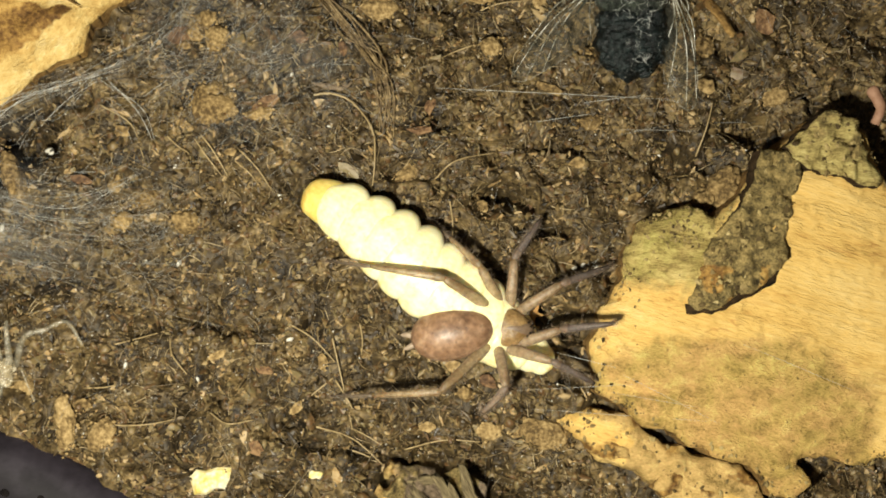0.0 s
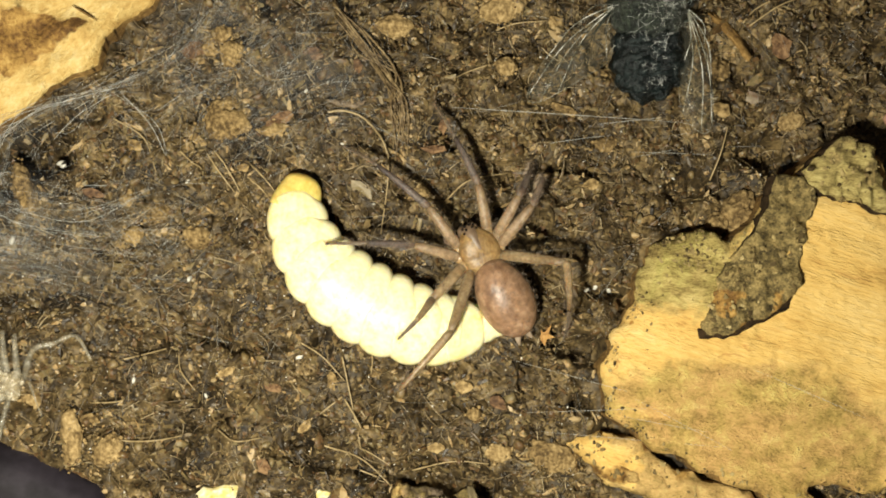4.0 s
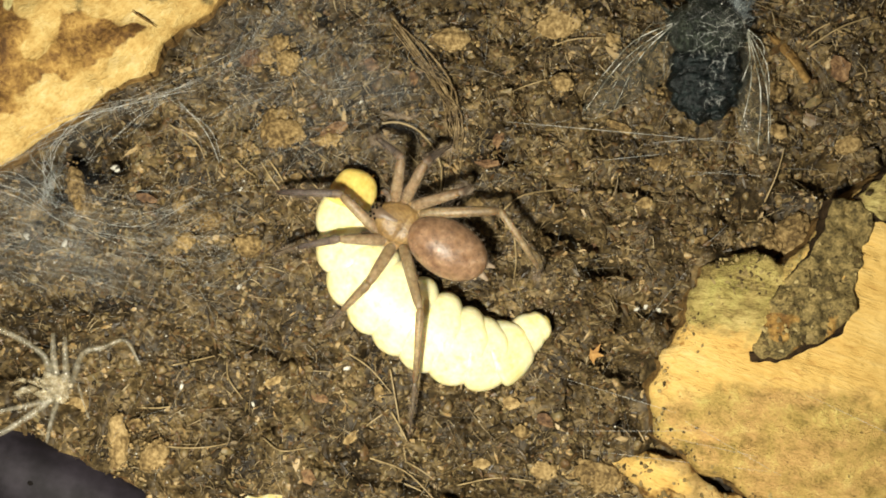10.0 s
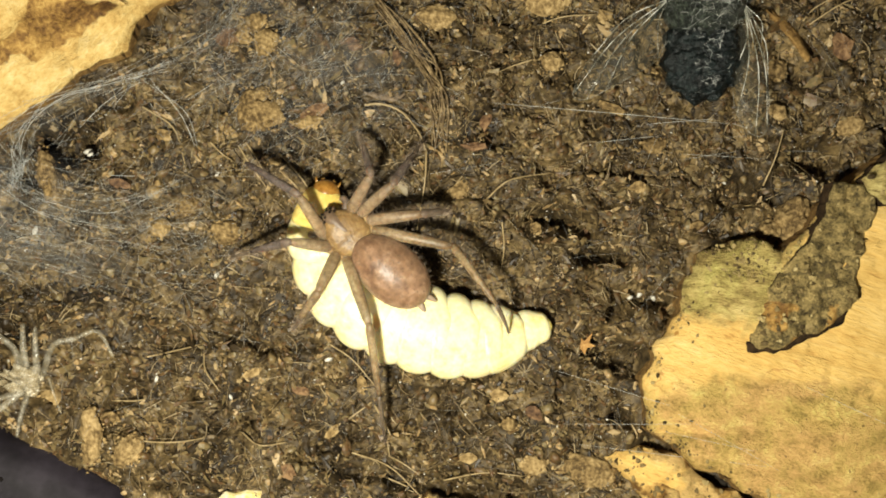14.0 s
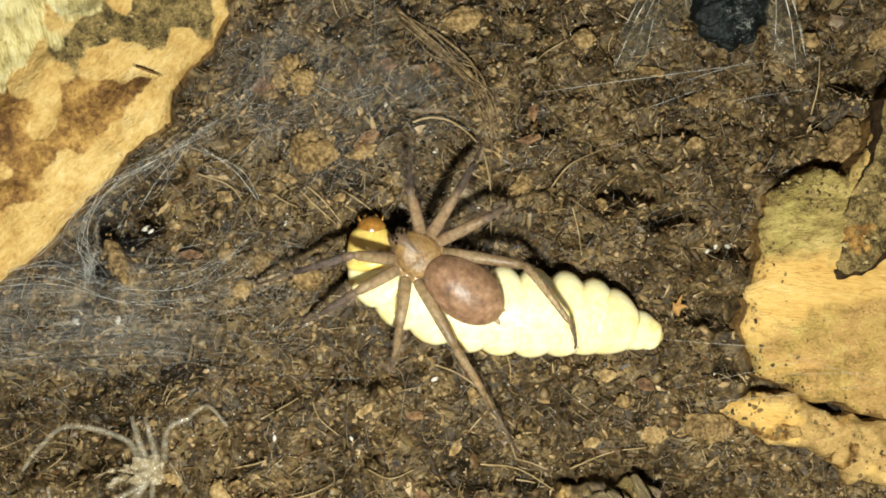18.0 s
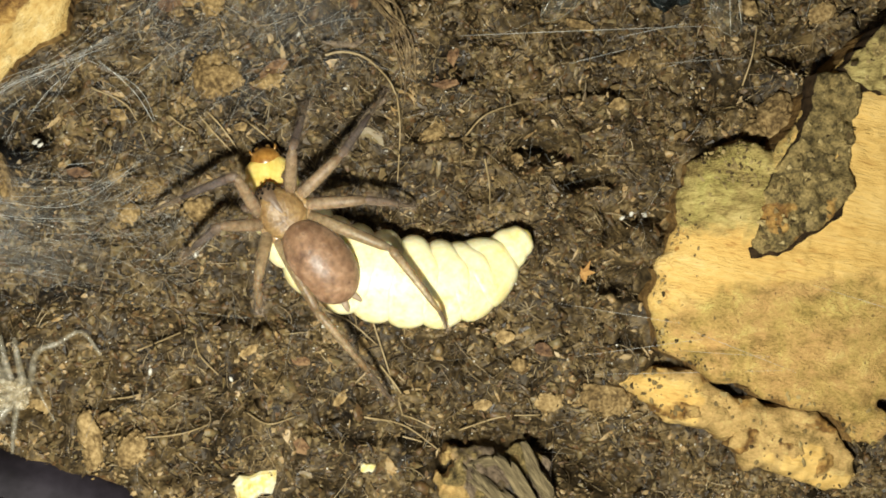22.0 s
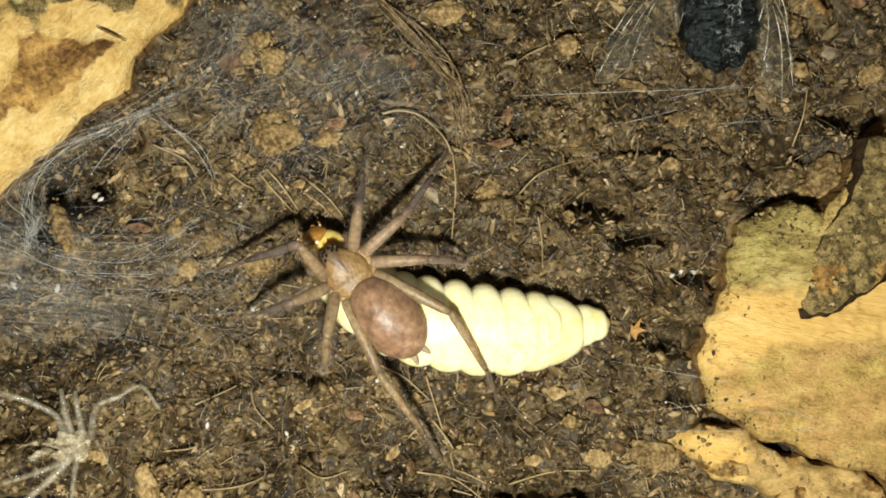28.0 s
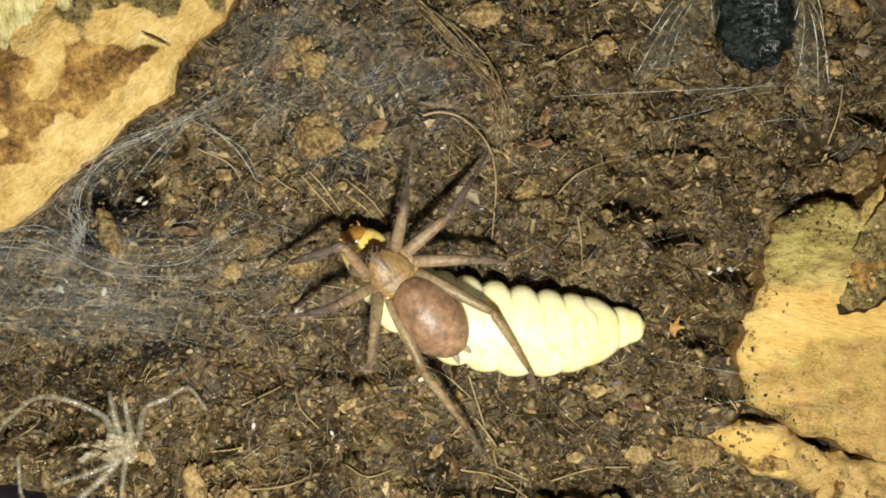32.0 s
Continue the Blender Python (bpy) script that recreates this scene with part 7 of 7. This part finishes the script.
    spider_at(2.0, (11.4, -6.7, 3.4), (14.6, -6.2), (5.1, -7.2, 2.8),
              (16.9, -3.9, 23.3, -2.1), (13.5, -2.4, 15.0, -0.9), (11.2, -1.2, 8.1, 1.8), (8.3, -3.1, -1.9, -0.6),
              (16.4, -7.5, 21.7, -7.0), (14.8, -9.4, 17.4, -10.8), (12.3, -10.4, 10.9, -13.8), (7.7, -11.8, -0.8, -12.1))
    spider_at(3.0, (12.0, -6.8, 3.4), (15.7, -5.9), (5.4, -7.8, 2.8),
              (17.4, -3.5, 24.0, -1.7), (13.9, -1.8, 15.2, -0.2), (10.8, -0.6, 8.3, 1.7), (8.4, -3.2, -2.4, -0.2),
              (17.4, -7.2, 22.6, -6.8), (15.1, -9.1, 17.7, -10.2), (12.8, -10.2, 10.8, -13.7), (8.4, -11.1, -0.2, -12.5))
    spider_at(3.3, (11.4, -6.9, 3.5), (14.3, -3.9), (9.0, -10.6, 2.7),
              (13.7, -3.4, 22.8, -0.1), (11.6, 0.3, 8.6, 6.3), (10.4, -2.7, 8.3, 1.6), (7.3, -6.6, 4.0, -7.5),
              (17.6, -3.7, 25.0, 0.5), (18.5, -6.9, 26.2, -6.4), (16.6, -8.2, 21.2, -8.9), (14.7, -8.4, 15.9, -11.1))
    spider_at(3.5, (12.7, -6.8, 3.5), (14.2, -2.1), (11.9, -12.5, 2.7),
              (12.2, 2.0, 10.0, 9.6), (8.5, 1.5, 4.0, 6.2), (7.1, -1.9, 2.8, 2.0), (7.5, -7.4, 2.5, -9.2),
              (18.3, -0.1, 23.2, 7.8), (19.2, -4.7, 23.9, -6.9), (17.8, -6.6, 21.7, -6.9), (16.0, -9.5, 14.4, -14.4))
    spider_at(3.7, (12.2, -2.9, 3.5), (12.4, 1.3), (12.0, -9.1, 2.7),
              (10.9, 3.5, 9.1, 9.0), (6.6, 2.6, -1.1, 5.1), (7.4, -3.8, 3.8, -6.6), (8.6, -6.5, 4.5, -8.9),
              (15.6, 2.6, 19.0, 7.6), (18.9, -4.1, 21.7, -7.0), (16.7, -3.2, 21.2, -4.8), (16.4, -5.9, 16.1, -11.6))
    spider_at(4.0, (11.3, -0.4, 3.7), (9.3, 3.3), (14.2, -5.8, 2.8),
              (5.8, 5.2, -0.2, 9.9), (3.3, 1.8, -4.7, 1.5), (5.8, -3.9, 1.8, -8.5), (8.0, -5.3, 4.9, -9.0),
              (10.1, 8.0, 6.7, 14.4), (13.5, 5.0, 15.7, 8.7), (14.6, 4.3, 16.0, 7.0), (16.1, -0.2, 18.7, -7.3))
    spider_at(4.3, (10.8, 2.1, 3.8), (8.4, 5.3), (14.7, -3.2, 2.8),
              (6.0, 5.7, -1.5, 8.0), (3.4, 1.3, -3.3, -1.0), (6.8, -2.3, 2.7, -6.4), (11.9, -0.7, 14.1, -4.3),
              (8.5, 9.1, 7.3, 14.2), (11.1, 5.5, 10.4, 11.1), (12.2, 4.5, 14.4, 6.3), (16.1, 2.4, 18.6, -7.2))
    spider_at(4.5, (9.3, 0.5, 3.8), (6.5, 4.3), (14.8, -1.1, 2.8),
              (3.0, 4.4, -1.9, 6.7), (2.1, -0.2, -5.2, -4.0), (6.7, -2.5, 2.5, -6.1), (12.0, -1.6, 13.6, -9.0),
              (7.1, 8.1, 5.8, 13.4), (9.5, 6.3, 7.8, 10.1), (11.6, 5.4, 13.6, 7.2), (14.6, 3.3, 18.4, -7.2))
    spider_at(6.5, (5.4, 1.8, 4.6), (2.0, 4.1), (10.8, -0.2, 3.6),
              (-1.7, 3.9, -8.7, 0.9), (-1.1, 0.3, -5.5, -4.0), (3.7, -2.5, 3.2, -7.4), (7.0, -1.2, 13.0, -9.3),
              (1.4, 8.8, -6.5, 8.3), (5.0, 7.4, 4.7, 12.1), (6.6, 6.0, 8.8, 8.2), (9.8, 5.1, 16.4, 0.3))
    spider_at(7.0, (5.3, 2.3, 4.7), (1.9, 4.7), (10.8, -0.5, 3.7),
              (-2.1, 4.1, -8.7, 1.2), (-1.3, 0.4, -5.5, -3.6), (3.5, -1.9, 3.2, -6.5), (6.8, -1.2, 12.8, -9.1),
              (1.4, 8.8, -6.4, 8.3), (4.8, 7.7, 4.6, 11.9), (6.4, 5.9, 8.6, 8.0), (9.8, 5.1, 16.2, 0.7))
    spider_at(8.0, (5.2, 2.6, 4.7), (1.8, 5.0), (10.9, -0.7, 3.7),
              (-2.3, 4.2, -8.7, 1.3), (-1.4, 0.4, -5.5, -3.3), (3.3, -1.6, 3.2, -6.1), (6.7, -1.2, 12.7, -9.0),
              (1.4, 8.8, -6.4, 8.3), (4.7, 7.9, 4.6, 11.9), (6.3, 5.8, 8.6, 7.9), (9.7, 5.1, 16.1, 0.8))
    spider_at(8.5, (4.1, 3.4, 4.7), (1.8, 5.9), (9.4, -0.3, 3.7),
              (-2.0, 6.6, -7.7, 5.8), (-3.1, 1.1, -5.8, -3.4), (2.5, -0.9, 2.7, -5.7), (6.6, -2.6, 13.1, -9.7),
              (3.8, 8.2, -3.6, 9.3), (5.0, 6.9, 5.6, 12.2), (6.9, 5.6, 9.2, 6.6), (9.3, 4.1, 14.9, 1.2))
    spider_at(9.0, (3.4, 3.7, 5.0), (0.8, 6.3), (9.7, 1.0, 4.2),
              (-0.4, 9.2, -8.2, 5.3), (-1.6, 5.4, -2.6, 4.4), (-3.1, 2.3, -5.6, -3.8), (2.5, -0.6, 2.3, -6.2),
              (1.3, 12.3, -2.3, 10.8), (5.2, 8.7, 6.1, 12.8), (5.2, 6.9, 7.3, 8.8), (8.6, 5.2, 13.0, -4.4))
    spider_at(9.3, (1.0, 2.9, 5.1), (-1.9, 5.1), (6.9, 0.5, 4.5),
              (-0.8, 7.0, -6.9, 5.8), (-3.6, 4.0, -5.9, -0.2), (-1.2, 0.8, -3.0, -3.3), (3.7, -2.0, 4.1, -6.9),
              (2.0, 7.3, 1.4, 12.5), (3.4, 7.1, 5.5, 12.4), (4.5, 6.0, 7.0, 7.5), (10.3, 3.6, 13.6, -3.1))
    spider_at(9.5, (1.5, 1.4, 5.4), (-1.9, 3.9), (6.2, -4.1, 5.1),
              (-3.7, 6.7, -8.1, 4.7), (-5.4, 1.2, -11.4, 0.7), (-2.9, -3.9, -7.3, -7.8), (1.9, -4.7, 1.3, -13.9),
              (1.0, 8.8, -2.4, 10.5), (4.6, 6.6, 5.1, 10.8), (5.8, 5.1, 8.0, 6.6), (9.7, 2.0, 13.8, -4.3))
    spider_at(9.7, (-0.3, 3.0, 5.4), (-2.6, 4.7), (4.8, -1.4, 5.1),
              (-4.2, 6.5, -7.4, 7.5), (-5.8, 3.1, -12.3, 2.3), (-4.0, -0.7, -7.1, -4.5), (-0.4, -2.4, 0.6, -9.4),
              (-0.1, 8.4, -2.6, 12.4), (1.8, 8.0, 4.5, 12.3), (3.1, 5.6, 6.3, 6.9), (7.8, 4.6, 11.8, -1.6))
    spider_at(10.0, (1.0, 3.4, 5.4), (-2.5, 5.0), (6.9, 0.4, 5.1),
              (-5.3, 6.5, -7.6, 6.2), (-4.7, 2.5, -10.8, 1.5), (-2.5, -0.8, -6.1, -4.6), (1.3, -2.5, 1.1, -14.5),
              (-0.3, 8.5, -2.3, 11.0), (1.4, 8.2, 4.1, 10.8), (4.0, 6.2, 5.7, 7.3), (8.6, 5.1, 11.4, 0.1))
    spider_at(11.0, (0.4, 3.0, 5.4), (-3.1, 4.9), (6.5, 0.3, 5.1),
              (-5.0, 6.0, -7.7, 6.3), (-4.4, 2.2, -10.5, 1.3), (-2.4, -1.0, -5.9, -4.2), (1.3, -2.7, 1.1, -13.0),
              (-0.6, 8.5, -2.3, 11.2), (1.1, 8.4, 3.9, 11.1), (3.9, 6.0, 5.6, 7.1), (8.4, 5.1, 11.2, 0.6))
    spider_at(12.0, (-1.3, 1.2, 5.4), (-4.2, 3.7), (3.8, -2.8, 5.1),
              (-6.1, 4.5, -8.7, 6.3), (-6.2, 1.3, -13.2, -0.2), (-4.5, -2.1, -7.0, -5.5), (-0.9, -4.4, 0.8, -15.0),
              (-1.5, 5.6, -2.0, 10.6), (0.3, 5.6, 3.5, 10.3), (2.8, 3.6, 5.4, 4.5), (6.8, 1.2, 9.9, -4.8))
    spider_at(13.0, (-1.6, 1.1, 5.4), (-4.5, 3.8), (3.6, -3.0, 5.1),
              (-6.2, 4.4, -8.9, 6.2), (-6.3, 1.2, -13.2, -0.2), (-4.6, -2.1, -7.1, -5.7), (-1.0, -4.4, 0.8, -15.2),
              (-1.6, 5.5, -2.0, 10.6), (0.2, 5.4, 3.4, 10.4), (2.7, 3.6, 5.4, 4.4), (6.8, 1.0, 9.8, -5.0))
    spider_at(15.0, (-1.7, 1.2, 5.4), (-5.1, 3.8), (3.2, -3.1, 5.1),
              (-6.2, 4.4, -8.8, 6.2), (-6.3, 1.1, -13.1, -0.1), (-4.7, -2.2, -7.1, -5.7), (-1.2, -4.6, 0.7, -15.1),
              (-1.6, 5.4, -2.1, 10.6), (0.2, 5.4, 3.4, 10.3), (2.6, 3.5, 5.4, 4.3), (6.6, 0.7, 9.9, -5.4))
    spider_at(17.5, (-3.7, 0.5, 5.4), (-5.8, 4.2), (0.7, -3.9, 5.1),
              (-8.3, 2.6, -17.6, 2.4), (-9.2, 0.4, -13.5, -1.3), (-6.9, -3.3, -8.0, -6.9), (-3.0, -6.3, 1.3, -15.0),
              (-3.9, 5.3, -2.9, 10.7), (-0.8, 5.6, 3.8, 10.2), (1.2, 3.3, 4.5, 4.3), (3.0, -0.9, 6.3, -7.4))
    spider_at(18.0, (-3.1, 1.1, 5.4), (-5.4, 4.4), (1.4, -3.5, 5.1),
              (-8.5, 3.1, -17.6, 2.5), (-9.1, 0.5, -13.6, -1.2), (-6.6, -3.2, -7.6, -6.7), (-2.5, -5.7, 1.2, -14.8),
              (-3.6, 5.4, -2.8, 10.9), (-0.8, 5.7, 4.0, 10.5), (1.0, 3.8, 4.7, 4.9), (3.6, -0.1, 6.9, -7.5))
    spider_at(19.0, (-4.2, 1.4, 5.4), (-6.3, 4.6), (0.2, -3.4, 5.1),
              (-8.6, 3.3, -17.7, 2.4), (-9.0, 0.6, -13.7, -1.4), (-6.8, -3.2, -7.8, -6.6), (-2.8, -5.2, 1.4, -15.1),
              (-4.2, 5.6, -3.2, 10.9), (-1.1, 5.9, 3.9, 10.4), (0.8, 3.8, 4.3, 4.8), (3.2, 0.3, 7.0, -7.5))
    spider_at(20.0, (-4.5, -0.3, 5.4), (-7.2, 1.9), (0.4, -5.4, 5.1),
              (-9.6, 2.9, -17.4, 2.2), (-10.5, 0.5, -14.0, -1.1), (-7.5, -4.0, -8.5, -6.7), (-3.9, -6.4, 1.1, -15.3),
              (-4.4, 5.2, -3.3, 10.5), (-0.8, 5.0, 3.2, 9.9), (0.9, 2.8, 4.5, 3.7), (2.6, -1.9, 6.9, -8.4))
    spider_at(21.0, (-5.8, 0.2, 5.4), (-8.2, 2.8), (-1.3, -4.7, 5.1),
              (-9.7, 2.9, -17.5, 2.0), (-10.6, 0.4, -14.0, -1.3), (-7.7, -3.6, -8.7, -6.4), (-4.2, -6.4, 1.0, -15.4),
              (-4.8, 5.3, -3.6, 10.5), (-0.9, 5.2, 3.1, 9.8), (0.8, 3.0, 4.2, 3.5), (2.3, -1.7, 6.7, -8.2))
    spider_at(22.0, (-5.6, -0.2, 5.4), (-7.5, 3.0), (-2.1, -5.9, 5.1),
              (-8.7, 2.7, -17.6, 2.0), (-10.2, 0.6, -14.4, -1.5), (-8.6, -3.3, -8.8, -7.0), (-4.4, -7.0, 0.4, -14.0),
              (-5.3, 4.7, -3.2, 9.7), (-1.5, 4.9, 3.0, 9.9), (0.5, 1.3, 4.8, 0.3), (0.9, -2.3, 5.8, -10.4))
    spider_at(23.0, (-6.0, 0.0, 5.4), (-7.9, 3.0), (-2.5, -5.7, 5.1),
              (-8.7, 2.8, -17.6, 2.0), (-10.3, 0.5, -14.4, -1.6), (-8.7, -3.2, -8.8, -7.1), (-4.6, -6.9, 0.4, -14.1),
              (-5.5, 4.8, -3.1, 10.0), (-1.7, 5.1, 3.1, 9.8), (0.3, 1.3, 4.5, 0.3), (0.7, -2.2, 5.6, -10.7))
    spider_at(25.0, (-5.2, -0.4, 5.4), (-7.5, 2.6), (-1.1, -6.0, 5.1),
              (-8.9, 2.7, -17.0, 1.9), (-9.4, -0.4, -13.9, -1.5), (-7.9, -3.0, -8.5, -7.0), (-4.1, -7.3, 0.3, -14.3),
              (-4.9, 5.0, -3.3, 10.0), (-1.3, 4.8, 3.4, 9.7), (0.8, 1.3, 4.3, 0.6), (1.5, -2.9, 5.3, -10.7))
    spider_at(27.5, (-5.1, -0.1, 5.4), (-7.5, 2.9), (-1.2, -5.7, 5.1),
              (-8.8, 2.7, -17.1, 1.8), (-9.3, -0.4, -13.9, -1.5), (-8.0, -3.1, -8.5, -7.0), (-4.2, -7.3, 0.3, -14.4),
              (-4.9, 5.1, -3.4, 10.0), (-1.4, 4.7, 3.4, 9.7), (0.8, 1.3, 4.3, 0.6), (1.5, -2.9, 5.3, -10.8))
    spider_at(28.0, (-5.0, -0.2, 5.4), (-7.3, 2.8), (-1.0, -5.8, 5.1),
              (-8.8, 2.7, -17.1, 1.8), (-9.4, -0.4, -13.9, -1.5), (-7.9, -3.1, -8.4, -7.1), (-4.2, -7.3, 0.3, -14.5),
              (-4.9, 5.1, -3.4, 10.0), (-1.4, 4.7, 3.4, 9.7), (0.8, 1.3, 4.3, 0.6), (1.5, -2.9, 5.3, -10.7))
    spider_at(29.0, (-5.0, 0.0, 5.4), (-7.4, 2.8), (-1.1, -5.6, 5.1),
              (-8.9, 2.8, -17.1, 1.9), (-9.4, -0.3, -13.9, -1.4), (-7.9, -3.0, -8.5, -6.9), (-4.1, -7.3, 0.3, -14.2),
              (-4.9, 5.1, -3.4, 10.0), (-1.4, 4.7, 3.4, 9.6), (0.8, 1.3, 4.3, 0.6), (1.5, -2.9, 5.3, -10.7))
    spider_at(30.0, (-5.0, -0.2, 5.4), (-7.3, 2.7), (-1.1, -5.8, 5.1),
              (-8.8, 2.8, -17.0, 1.9), (-9.4, -0.4, -13.9, -1.5), (-7.9, -3.0, -8.5, -7.0), (-4.1, -7.3, 0.3, -14.3),
              (-4.9, 5.0, -3.3, 10.0), (-1.3, 4.7, 3.4, 9.6), (0.8, 1.3, 4.3, 0.7), (1.5, -3.0, 5.3, -10.8))
    spider_at(31.0, (-5.2, -0.2, 5.4), (-7.4, 2.7), (-1.2, -5.8, 5.1),
              (-8.9, 2.7, -17.1, 1.9), (-9.4, -0.4, -13.9, -1.5), (-8.0, -3.0, -8.5, -7.0), (-4.2, -7.3, 0.3, -14.4),
              (-4.9, 5.0, -3.4, 10.0), (-1.4, 4.7, 3.4, 9.6), (0.8, 1.3, 4.3, 0.6), (1.5, -3.0, 5.3, -10.8))
    spider_at(32.0, (-5.1, -0.1, 5.4), (-7.4, 2.8), (-1.2, -5.8, 5.1),
              (-8.9, 2.7, -17.1, 1.8), (-9.3, -0.4, -13.9, -1.5), (-7.9, -3.0, -8.5, -7.0), (-4.2, -7.3, 0.4, -14.5),
              (-4.9, 5.1, -3.3, 10.0), (-1.4, 4.7, 3.4, 9.7), (0.8, 1.3, 4.3, 0.6), (1.5, -3.0, 5.4, -10.9))
    for k, (ob, _, _) in enumerate(larva_parts):
        walk(ob, safe_rows([(t, found[k]) for t, found in larva_rows]))
    walk(spider, safe_rows(spider_rows))
    walk(abdomen, safe_rows(abdomen_rows))
    for _, _, femur, shin, foot, r1, r2, r3 in spider_legs:
        walk(femur, safe_rows(r1))
        walk(shin, safe_rows(r2))
        walk(foot, safe_rows(r3))


motions()
